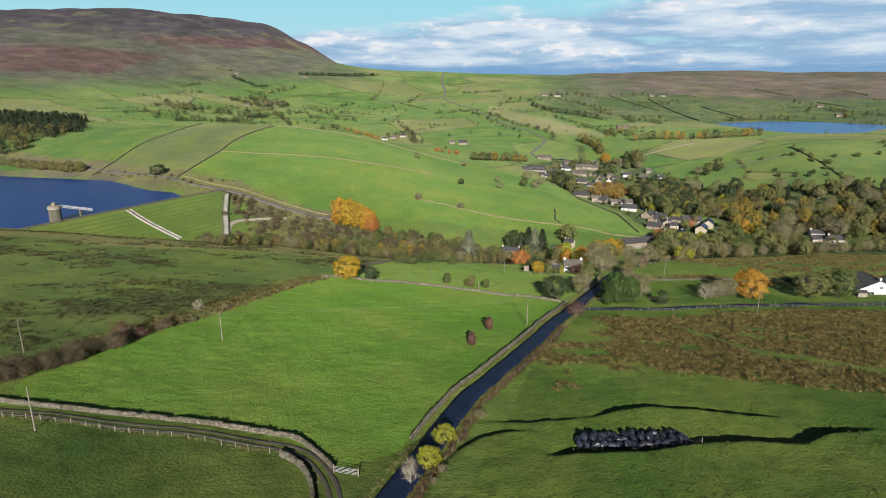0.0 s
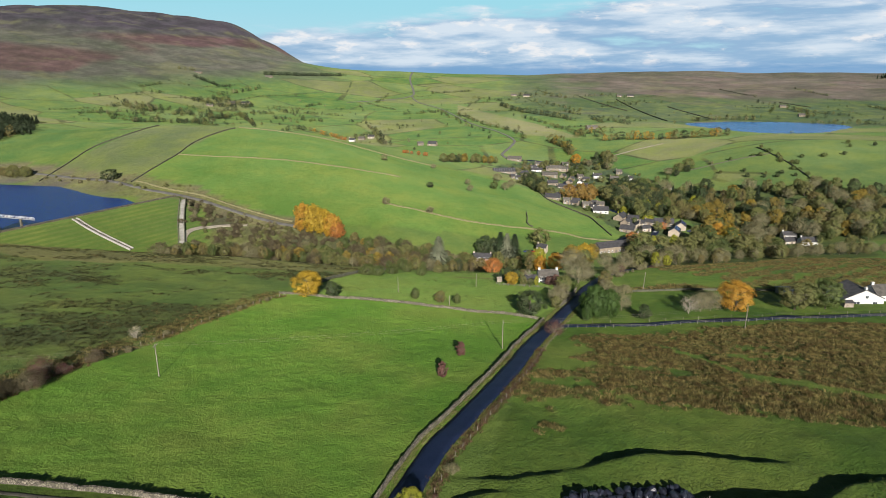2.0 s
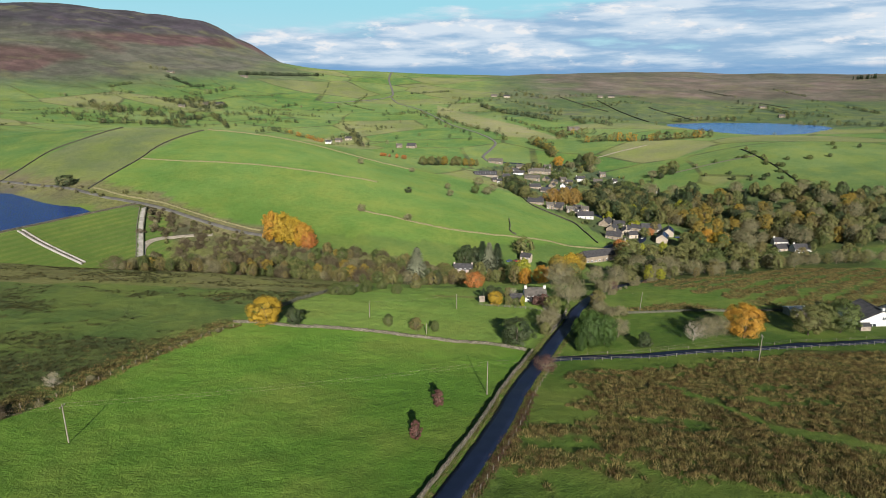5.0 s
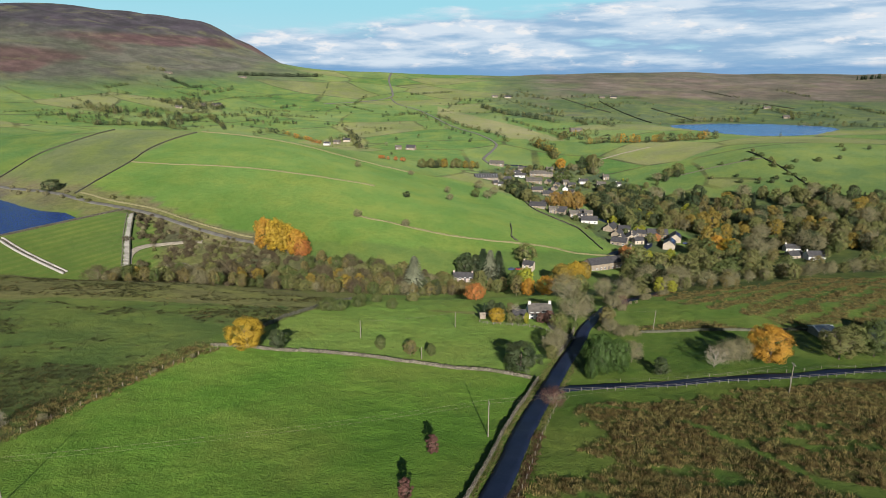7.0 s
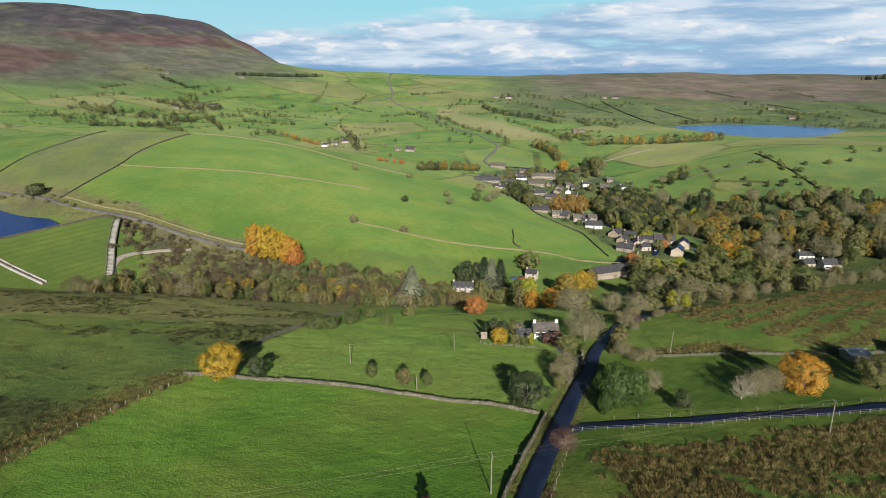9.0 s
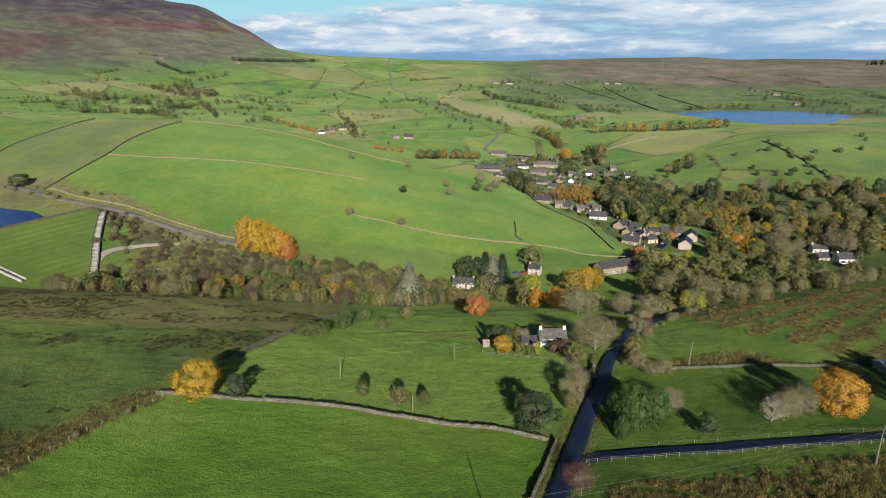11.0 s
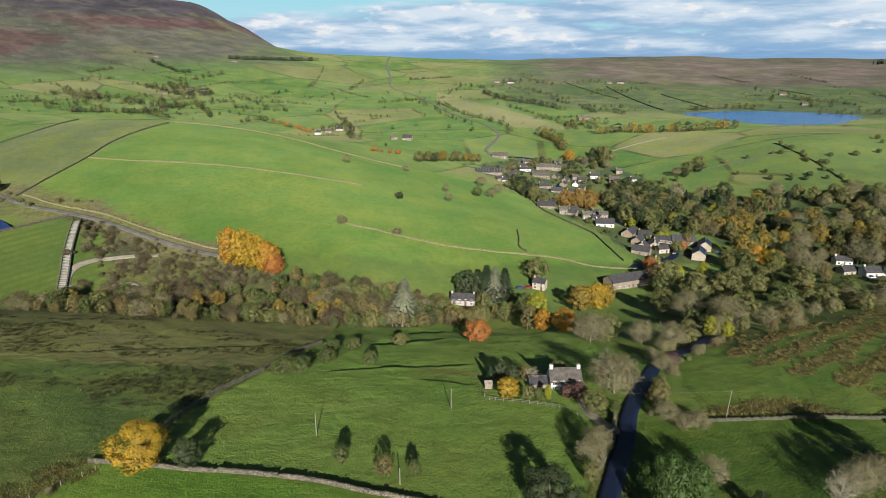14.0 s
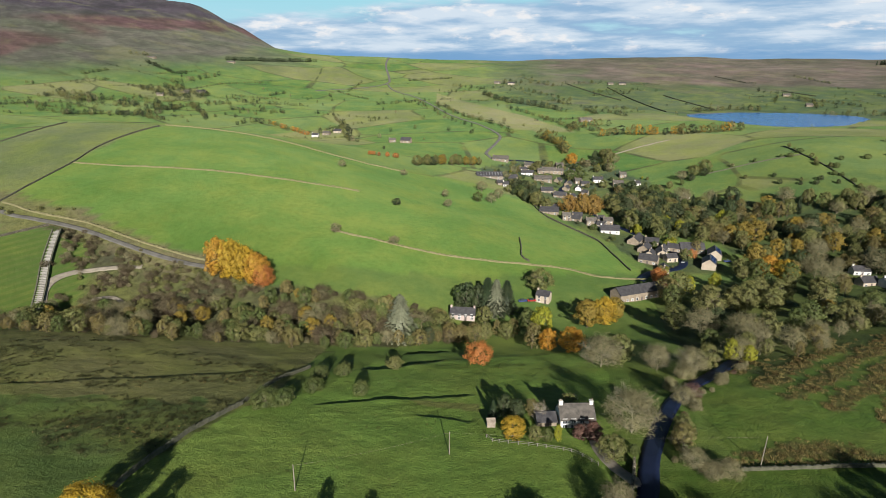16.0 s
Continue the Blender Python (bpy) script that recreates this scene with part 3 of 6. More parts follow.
    lay(inside(x, y, WOODLAND) | inside(x, y, WOOD_LOW), (0.065, 0.085, 0.026), 0.0, 0.5)
    lay(inside(x + wob * 0.3, y, VILLAGE), (0.062, 0.082, 0.030), 0.0, 0.6)
    along, across = dam_frame(x, y)
    face = (along > 2) & (along < 151) & (across > -2) & (z < -20) & (z > -47) & (across < 58)
    lay(face & (z > smooth_land(x, y) + 0.3), (0.115, 0.148, 0.036), 0.0, 0.0, 1.0)
    # the tan bank of rough grass and heather along the reservoir road
    road_off = np.full(np.shape(x), 1e9)
    for (ax, ay), (bx, by) in zip(BANK_ROAD, BANK_ROAD[1:]):
        t = np.clip(((x - ax) * (bx - ax) + (y - ay) * (by - ay)) / ((bx - ax) ** 2 + (by - ay) ** 2), 0, 1)
        road_off = np.minimum(road_off, np.hypot(x - ax - t * (bx - ax), y - ay - t * (by - ay)))
    lay(road_off < np.where(x < -190, 15.0, 10.5) + wob * 0.4, (0.175, 0.135, 0.070), 0.0, 0.8)
    # the fell: grass slopes, bracken and heather above the intake walls
    rag = lumps(x, y, 260, 61) + 0.6 * lumps(x, y, 110, 62) + 0.4 * lumps(x, y, 45, 63)
    fell = np.clip((z - 24 + rag * 14) / 40, 0, 1) * np.clip((-x - 330 + rag * 60) / 150, 0, 1) * np.clip((y - 900) / 300, 0, 1)
    top = np.clip((z - 140 + rag * 26) / 70, 0, 1)
    fern = np.exp(-(((x + 1150) / 330) ** 2 + ((z - 106 + rag * 14) / 28) ** 2)) + 0.8 * np.exp(-(((x + 800) / 230) ** 2 + ((z - 162 + rag * 16) / 24) ** 2))
    moss = np.clip((fern + 0.35 * rag - 0.22) * 3.0, 0, 1) * np.clip(fern * 4, 0, 1)
    grass = np.array((0.138, 0.124, 0.054)) * (1 - top[..., None]) + np.array((0.084, 0.066, 0.044)) * top[..., None]
    grass = grass * (1 - moss[..., None] * 0.7) + np.array((0.160, 0.074, 0.044)) * moss[..., None] * 0.7
    c[:] = c * (1 - fell[..., None]) + grass * fell[..., None]
    kind[..., 0] *= 1 - fell
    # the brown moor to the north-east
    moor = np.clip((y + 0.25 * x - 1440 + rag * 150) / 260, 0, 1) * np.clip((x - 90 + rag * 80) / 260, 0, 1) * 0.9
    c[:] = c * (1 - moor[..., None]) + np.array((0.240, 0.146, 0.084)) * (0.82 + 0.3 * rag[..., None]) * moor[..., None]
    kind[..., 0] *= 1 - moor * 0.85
    # cloud shadow painted as dark ground on the slope above the northern lake
    cloud_shade = np.clip((y + 0.25 * x - 1180 + rag * 90) / 160, 0, 1) * np.clip((x - 30 + rag * 60) / 150, 0, 1) * (1 - moor) * 0.92
    c[:] = c * (1 - cloud_shade[..., None]) + np.array((0.047, 0.056, 0.022)) * cloud_shade[..., None]
    kind[..., 0] *= 1 - cloud_shade * 0.75
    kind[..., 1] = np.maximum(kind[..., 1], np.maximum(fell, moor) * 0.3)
    green = 1 - np.maximum(fell, moor)
    # bare lake shores
    shore = (z < -21.0) & (z > -24) & ((x < -225) & (y > 440) & (y < 530) | (x > 380) & (x < 700) & (y > 900) & (y < 1250))
    c[shore] = (0.13, 0.105, 0.070)
    kind[..., 0][shore] = 0
    # aerial haze put into the ground colour: bluer with distance northwards
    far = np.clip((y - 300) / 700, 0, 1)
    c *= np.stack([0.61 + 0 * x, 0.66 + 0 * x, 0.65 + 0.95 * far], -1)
    # less of that haze blue on fell and moor
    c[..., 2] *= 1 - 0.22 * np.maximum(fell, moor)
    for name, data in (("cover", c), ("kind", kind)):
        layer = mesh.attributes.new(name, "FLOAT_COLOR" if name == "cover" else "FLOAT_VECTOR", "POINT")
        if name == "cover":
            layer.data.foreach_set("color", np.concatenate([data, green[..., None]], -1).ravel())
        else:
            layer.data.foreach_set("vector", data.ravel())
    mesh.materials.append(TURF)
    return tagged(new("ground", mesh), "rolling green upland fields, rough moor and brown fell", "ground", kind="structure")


build_ground()


def sheet(name, poly, z, mat, label, category):
    bm = bmesh.new()
    bm.faces.new([bm.verts.new((x, y, z)) for x, y in poly])
    mesh = bpy.data.meshes.new(name)
    bm.to_mesh(mesh)
    bm.free()
    mesh.materials.append(mat)
    return tagged(new(name, mesh), label, category, kind="structure")


sheet("water_west", [(-262, 305), (-214, 412), (-244.5, 441), (-277, 463), (-316, 485), (-373, 494), (-433, 503), (-520, 512), (-620, 500), (-620, 330), (-420, 318), (-290, 312)], -23.0, WATER, "deep blue rippled reservoir water behind a grass dam", "water")
sheet("water_north", [(360, 1020), (440, 940), (620, 1000), (700, 1120), (660, 1180), (540, 1225), (380, 1150)], -21.0, FAR_WATER, "bright blue distant reservoir below brown moor", "water")

# ---- helpers for things ----
def part(name, bm, mat, parent, label="", smooth=False):
    mesh = bpy.data.meshes.new(name)
    bm.to_mesh(mesh)
    bm.free()
    if smooth:
        mesh.polygons.foreach_set("use_smooth", np.ones(len(mesh.polygons), bool))
    mesh.materials.append(mat)
    ob = new(name, mesh)
    ob.parent = parent
    return tagged(ob, label)


def thing(name, x, y, z, label, category, turn=0.0, group="", kind=""):
    ob = new(name)
    ob.matrix_basis = pose(x, y, z, 0, 0, turn)
    ob.empty_display_size = 0.2
    return tagged(ob, label, category, group, kind)


def single(name, bm, mat, label, category, group="", kind="", smooth=False):
    ob = part(name, bm, mat, None, label, smooth)
    return tagged(ob, "", category, group, kind)


def box(bm, x0, x1, y0, y1, z0, z1):
    v = [bm.verts.new((x, y, z)) for z in (z0, z1) for x, y in ((x0, y0), (x1, y0), (x1, y1), (x0, y1))]
    for f in ((3, 2, 1, 0), (4, 5, 6, 7), (0, 1, 5, 4), (1, 2, 6, 5), (2, 3, 7, 6), (3, 0, 4, 7)):
        bm.faces.new([v[k] for k in f])


def rod(bm, a, b, r0, r1, sides=6):
    """A tapered round bar from a to b."""
    a, b = Vector(a), Vector(b)
    q = (b - a).to_track_quat("Z", "Y")
    rings = []
    for p, r in ((a, r0), (b, r1)):
        rings.append([bm.verts.new(p + q @ Vector((math.cos(k * 6.283 / sides) * r, math.sin(k * 6.283 / sides) * r, 0))) for k in range(sides)])
    for k in range(sides):
        bm.faces.new((rings[0][k], rings[0][(k + 1) % sides], rings[1][(k + 1) % sides], rings[1][k]))
    bm.faces.new(rings[1])
    bm.faces.new(rings[0][::-1])


def resample(line, step):
    pts = [Vector(p) for p in line]
    # rounded by a Catmull-Rom curve
    out = []
    for k in range(len(pts) - 1):
        p0, p1, p2, p3 = pts[max(k - 1, 0)], pts[k], pts[k + 1], pts[min(k + 2, len(pts) - 1)]
        count = max(1, int((p2 - p1).length / step))
        for j in range(count):
            t = j / count
            out.append(0.5 * (2 * p1 + (p2 - p0) * t + (2 * p0 - 5 * p1 + 4 * p2 - p3) * t * t + (3 * p1 - p0 - 3 * p2 + p3) * t ** 3))
    return out + [pts[-1]]


def strip(name, line, width, mat, label, category, lift=0.17, step=1.6, camber=0.05):
    """A lane laid on the ground, with thickness at its edges."""
    pts = resample(line, step)
    bm = bmesh.new()
    rows, rng = [], random.Random(name)
    for k, p in enumerate(pts):
        d = pts[min(k + 1, len(pts) - 1)] - pts[max(k - 1, 0)]
        side = Vector((d.y, -d.x)).normalized()
        w = width / 2 * (1 + rng.uniform(-0.04, 0.04))
        row = []
        for u, dz in ((-1.0, -0.35), (-0.98, 0), (-0.5, camber), (0, camber * 1.3), (0.5, camber), (0.98, 0), (1.0, -0.35)):
            q = p + side * w * u
            row.append(bm.verts.new((q.x, q.y, max(up(q.x, q.y), up(p.x, p.y) - 0.3) + lift + dz)))
        rows.append(row)
    for a, b in zip(rows, rows[1:]):
        for k in range(6):
            bm.faces.new((a[k], b[k], b[k + 1], a[k + 1]))
    bmesh.ops.recalc_face_normals(bm, faces=bm.faces)
    return single(name, bm, mat, label, category, kind="structure", smooth=True)


def stone_wall(line, label, high=1.25, thick=0.55, step=0.8, name="stone_wall", mat=None):
    """A dry stone wall: battered faces of uneven stones under a row of upright cope stones."""
    pts = resample(line, step)
    rng = random.Random(str(line[0]))
    root = tagged(new(name), label, "wall", "dry stone walls")
    x0, y0 = pts[0]
    root.location = (x0, y0, up(x0, y0))
    body, cope, rows = bmesh.new(), bmesh.new(), []
    for k, p in enumerate(pts):
        d = pts[min(k + 1, len(pts) - 1)] - pts[max(k - 1, 0)]
        side = Vector((d.y, -d.x)).normalized()
        z = up(p.x, p.y)
        h = high * (1 + rng.uniform(-0.10, 0.08))
        if rng.random() < 0.03:
            h *= 0.7
        row = []
        for u, f in ((-0.62, -0.25), (-0.56, 0.35), (-0.42, 1.0), (0.42, 1.0), (0.56, 0.35), (0.62, -0.25)):
            q = p + side * thick * (u + rng.uniform(-0.07, 0.07))
            row.append(body.verts.new((q.x - x0, q.y - y0, z + h * f + rng.uniform(-0.04, 0.04) - root.location.z)))
        rows.append(row)
        if k < len(pts) - 1:
            dd = d.normalized()
            for j in range(2):
                c = p + dd * step * (j + 0.5) / 2
                t, hh = thick * rng.uniform(0.36, 0.5), rng.uniform(0.16, 0.34)
                v = [cope.verts.new((c.x + side.x * t * a + dd.x * b * step * 0.23 - x0, c.y + side.y * t * a + dd.y * b * step * 0.23 - y0, z + h - 0.05 + e * hh + rng.uniform(-0.03, 0.03) - root.location.z))
                     for e in (0, 1) for a, b in ((-1, -1), (1, -1), (1, 1), (-1, 1))]
                for f in ((4, 5, 6, 7), (0, 1, 5, 4), (1, 2, 6, 5), (2, 3, 7, 6), (3, 0, 4, 7)):
                    cope.faces.new([v[i] for i in f])
    for a, b in zip(rows, rows[1:]):
        for k in range(5):
            body.faces.new((a[k], b[k], b[k + 1], a[k + 1]))
    bmesh.ops.recalc_face_normals(body, faces=body.faces)
    part("wall_body", body, mat or STONE, root)
    tagged(part("cope_stones", cope, mat or STONE, root), "rough upright cope stones", kind="stuff")
    return root


# ---- plants ----
def trunk_mesh(rng, height, thick, limbs=7, spread=0.42, twigs=0):
    bm = bmesh.new()
    base, top = Vector((0, 0, -0.3)), Vector((rng.uniform(-.06, .06) * height, rng.uniform(-.06, .06) * height, height * 0.62))
    mid = base.lerp(top, 0.5) + Vector((rng.uniform(-.03, .03) * height, rng.uniform(-.03, .03) * height, 0))
    rod(bm, base, mid, thick, thick * 0.7)
    rod(bm, mid, top, thick * 0.7, thick * 0.3)
    tips = []
    for k in range(limbs):
        a = k * 2.4 + rng.uniform(-0.4, 0.4)
        start = base.lerp(top, rng.uniform(0.35, 0.95))
        end = start + Vector((math.cos(a) * spread * rng.uniform(.5, 1), math.sin(a) * spread * rng.uniform(.5, 1), rng.uniform(0.15, 0.38))) * height
        rod(bm, start, end, thick * 0.35, thick * 0.1, 5)
        tips.append((start, end))
    for start, end in tips:
        for _ in range(twigs):
            s = start.lerp(end, rng.uniform(0.3, 1.0))
            e = s + Vector((rng.gauss(0, .5), rng.gauss(0, .5), rng.uniform(.2, 1.0))) * height * 0.14
            rod(bm, s, e, thick * 0.10, thick * 0.03, 3)
            for _ in range(5):
                f = s.lerp(e, rng.uniform(0.4, 1.0))
                rod(bm, f, f + Vector((rng.gauss(0, .6), rng.gauss(0, .6), rng.uniform(.1, 1.0))) * height * 0.08, thick * 0.045, thick * 0.02, 3)
    return bm


def leaf_blob(verts, faces, rng, c, r, count, size):
    for _ in range(count):
        d = Vector((rng.gauss(0, 1), rng.gauss(0, 1), rng.gauss(0, 1))).normalized()
        p = c + Vector((d.x * r, d.y * r, d.z * r * 0.8)) * rng.uniform(0.55, 1.08)
        u = d.cross(Vector((rng.gauss(0, 1), rng.gauss(0, 1), rng.gauss(0, 1)))).normalized()
        w = (u.cross(d) + d * rng.uniform(-0.5, 0.5)).normalized()
        s = size * rng.uniform(0.6, 1.25)
        k = len(verts)
        verts += [p - u * s * 0.5, p + w * s * 0.42, p + u * s * 0.55, p - w * s * 0.42]
        faces.append((k, k + 1, k + 2, k + 3))


def lit_softly(mesh, corners, away, share):
    """Turns each leaf outwards and blends its shading with the crown's or clump's own roundness."""
    face = np.cross(corners[:, 2] - corners[:, 0], corners[:, 3] - corners[:, 1])
    face /= np.linalg.norm(face, axis=1, keepdims=True) + 1e-9
    face *= np.where((face * away).sum(1, keepdims=True) < 0, -1, 1)
    normal = face * (1 - share) + away * share
    normal /= np.linalg.norm(normal, axis=1, keepdims=True) + 1e-9
    mesh.polygons.foreach_set("use_smooth", np.ones(len(mesh.polygons), bool))
    mesh.normals_split_custom_set_from_vertices(np.repeat(normal, 4, axis=0))


def outward(corners, away):
    """Corner order of each quad such that it faces away from the middle."""
    face = np.cross(corners[:, 2] - corners[:, 0], corners[:, 3] - corners[:, 1])
    back = (face * away).sum(1) < 0
    corners[back] = corners[back][:, ::-1]
    return corners


def crown_away(corners, centre, squash=1.0):
    away = corners.mean(1) - centre
    away[:, 2] *= squash
    away /= np.linalg.norm(away, axis=1, keepdims=True) + 1e-9
    away[:, 2] += 0.25
    return away / (np.linalg.norm(away, axis=1, keepdims=True) + 1e-9)


def mesh_part(name, verts, faces, mat, parent, label=""):
    corners = np.array([tuple(v) for v in verts]).reshape(-1, 4, 3)
    away = crown_away(corners, corners.mean((0, 1)))
    corners = outward(corners, away)
    mesh = bpy.data.meshes.new(name)
    mesh.from_pydata(corners.reshape(-1, 3).tolist(), [], faces)
    mesh.materials.append(mat)
    lit_softly(mesh, corners, away, 0.5)
    ob = new(name, mesh)
    ob.parent = parent
    return tagged(ob, label)


def twig_blob(verts, faces, rng, c, r, count, size):
    """A spray of fine twigs reaching outwards."""
    for _ in range(count):
        d = (Vector((rng.gauss(0, 1), rng.gauss(0, 1), rng.gauss(0.35, 0.8))) + Vector((c.x, c.y, 0)) * 1.6).normalized()
        p = c + Vector((rng.gauss(0, 1), rng.gauss(0, 1), rng.gauss(0, 0.8))) * r * 0.55
        u = d.cross(Vector((rng.gauss(0, 1), rng.gauss(0, 1), rng.gauss(0, 1)))).normalized() * size * 0.06
        k = len(verts)
        verts += [p - u, p + u, p + d * size * rng.uniform(1.2, 2.4) + u * 0.3, p + d * size * rng.uniform(1.2, 2.4) - u * 0.3]
        faces.append((k, k + 1, k + 2, k + 3))


def crown(rng, width, height, low, clumps, leaves, size, blob=None):
    """Clumps of leaves spread unevenly over a lobed crown."""
    verts, faces = [], []
    lobes = [(rng.uniform(0, 6.28), rng.uniform(0.75, 1.15), rng.uniform(0.35, 0.8)) for _ in range(6)]
    for k in range(clumps):
        a = k * 2.39996 + rng.uniform(-0.3, 0.3)
        v = (k + 0.5) / clumps
        ring = math.sqrt(max(0.0, 1 - (2 * v - 0.9) ** 2 * 0.85))
        swell = 1 + 0.25 * sum(math.cos(a - la) ** 3 * ls * 0.3 for la, ls, _ in lobes)
        reach = width / 2 * ring * swell * rng.uniform(0.45, 1.0)
        c = Vector((math.cos(a) * reach, math.sin(a) * reach, low + (height - low) * (0.08 + 0.84 * v) + rng.uniform(-.04, .04) * height))
        (blob or leaf_blob)(verts, faces, rng, c, width * rng.uniform(0.09, 0.16), int(leaves * rng.uniform(0.6, 1.3)), size)
    return verts, faces


def make_tree(name, colour, seed, label, width=0.9, low=0.16, clumps=46, leaves=34, size=0.055, bare=0, group="", thick=0.028, twig=None, blob=None):
    """One metre high; copies are scaled to size."""
    rng = random.Random(seed)
    leaves, size, bare = int(leaves * DETAIL[0]), size / DETAIL[0] ** 0.45, int(bare * (1.0 if DETAIL[0] > 2 else 0.25))
    root = thing(name, 0, 0, -500, label, "bush" if "bush" in name or "shrub" in name else "tree", group=group)
    part("trunk", trunk_mesh(rng, 1.0, thick, 18 if bare > 10 else 9 if bare else 7, (0.62 if bare > 10 else 0.46) * width, bare), twig or BARK, root)
    if clumps:
        verts, faces = crown(rng, width, 1.0, low, clumps, leaves, size, blob)
        mesh_part("crown", verts, faces, LEAF[colour], root)
    return root


def make_conifer(name, colour, seed, label, width=0.42, tiers=15, group=""):
    rng = random.Random(seed)
    root = thing(name, 0, 0, -500, label, "tree", group=group)
    bm = bmesh.new()
    rod(bm, (0, 0, -0.03), (0, 0, 0.96), 0.022, 0.004)
    part("trunk", bm, BARK, root)
    verts, faces = [], []
    for k in range(tiers):
        z = 0.06 + 0.92 * k / tiers
        reach = width * (1 - z) ** 0.85 * 0.62 + 0.015
        for j in range(11):
            a = j * 0.571 + k * 0.9 + rng.uniform(-.2, .2)
            r = reach * rng.uniform(0.7, 1.12)
            d = Vector((math.cos(a), math.sin(a), 0))
            for s in range(9):
                f = (s + rng.random()) / 9
                p = d * r * f + Vector((0, 0, z - 0.12 * r * f * 2 + rng.uniform(-.012, .012)))
                side = Vector((-d.y, d.x, 0)) * 0.05 * (1.15 - f * 0.7) * rng.uniform(.6, 1.2) * (reach / width * 1.5 + 0.35)
                n = len(verts)
                tip = d * 0.05 + Vector((0, 0, rng.uniform(-.045, .02)))
                verts += [p - side, p + tip, p + side, p - tip * 0.4 + Vector((0, 0, .012))]
                faces.append((n, n + 1, n + 2, n + 3))
    mesh_part("crown", verts, faces, LEAF[colour], root)
    return root


DETAIL = []


def kinds(detail):
    DETAIL[:] = [detail]
    return {
        "yellow": [make_tree("autumn_tree", "yellow", s, "round tree in golden yellow autumn leaf", 1.02, 0.06, 80, 66, 0.042) for s in (1, 2)],
        "orange": [make_tree("autumn_tree", "orange", s, "round tree in bright orange autumn leaf", 1.0, 0.06, 80, 66, 0.042) for s in (3, 4)],
        "gold": [make_tree("autumn_tree", "gold", s, "tall tree in dull gold autumn leaf", 0.9, 0.08, 56, 70, 0.044) for s in (31, 32)],
        "russet": [make_tree("russet_tree", "russet", s, "low spreading tree in russet autumn leaf", 1.25, 0.06, 80, 60, 0.045) for s in (5,)],
        "copper": [make_tree("russet_tree", "copper", s, "tall full tree in copper-brown autumn leaf", 1.0, 0.05, 80, 62, 0.042) for s in (33,)],
        "green": [make_tree("broadleaf_tree", "green", s, "leafy green broadleaf field tree", 0.95, 0.08, 54, 72, 0.044) for s in (6, 7)],
        "dark": [make_tree("dark_leafy_tree", "dark", s, "dark green dense broadleaf tree", 0.95, 0.05, 58, 76, 0.044) for s in (8, 9)],
        "olive": [make_tree("thinning_tree", "olive", s, "tree with thinning olive autumn leaves", 0.92, 0.10, 52, 66, 0.044, bare=5) for s in (10, 11, 12)],
        "brown": [make_tree("half_bare_tree", "brown", s, "half-bare tree with brown autumn leaves", 0.85, 0.10, 48, 52, 0.042, bare=7) for s in (13, 14)],
        "lime": [make_tree("lime_green_tree", "lime", s, "bright yellow-green leafy tree", 0.8, 0.04, 74, 62, 0.042) for s in (15,)],
        "evergreen": [make_tree("evergreen_tree", "evergreen", s, "broad bushy bright green evergreen tree", 1.15, 0.0, 90, 70, 0.05) for s in (30,)],
        "bare": [make_tree("bare_tree", "twig", s, "leafless grey-brown tree with fine twigs", 1.0, 0.2, 64, 26, 0.085, bare=16, thick=0.02, twig=TWIG, blob=twig_blob) for s in (16, 17)],
        "pale": [make_tree("bare_tree", "paletwig", s, "leafless pale tree with fine twigs", 0.9, 0.25, 34, 14, 0.07, bare=16, thick=0.02, twig=PALE_TWIG, blob=twig_blob) for s in (18,)],
        "bush": [make_tree("scrub_bush", "olive", s, "rounded olive-brown scrub bush", 1.5, 0.0, 60, 44, 0.065) for s in (19, 20)],
        "bushgreen": [make_tree("field_bush", "green", s, "rounded leafy green field bush", 1.35, 0.0, 60, 48, 0.06) for s in (21,)],
        "bushbrown": [make_tree("bare_bush", "twig", s, "straggling brown half-leafless scrub bush", 1.4, 0.0, 60, 50, 0.10, bare=6, twig=TWIG, blob=twig_blob) for s in (22, 23)],
        "bushdark": [make_tree("heather_bush", "heather", s, "low dark brown leafless scrub bush", 1.6, 0.0, 56, 46, 0.10, bare=3, twig=TWIG, blob=twig_blob) for s in (34, 35)],
        "wine": [make_tree("wine_bush", "purple", s, "upright wine-red bush in pasture", 0.7, 0.02, 50, 40, 0.06, bare=4) for s in (24,)],
        "winelow": [make_tree("wine_bush", "purple", s, "spreading bare purple-brown bush", 1.4, 0.02, 50, 36, 0.09, bare=12, twig=TWIG, blob=twig_blob) for s in (25,)],
        "bushyellow": [make_tree("yellow_bush", "lime", s, "small bushy yellow-green roadside bush", 1.15, 0.02, 56, 44, 0.065) for s in (26,)],
        "spruce": [make_conifer("spruce", "silver", 27, "tall silvery grey-green spruce", 0.80, 20)],
        "fir": [make_conifer("fir", "fir", s, "tall dark green fir tree", 0.55, 18) for s in (28, 29)],
    }


KINDS, FAR_KINDS = kinds(2.3), kinds(1.0)  # fuller crowns for the trees close by
SHADES = {"gold": "gold", "yellow": "yellow", "orange": "orange", "russet": "russet", "green": "green", "dark": "fardark", "olive": "olive", "brown": "brown", "bare": "twig", "fir": "fir", "bushgreen": "green", "bush": "olive", "bushbrown": "twig", "bushdark": "heather", "lime": "lime"}
FAR_TREES = {}
TREE_RNG = random.Random(77)


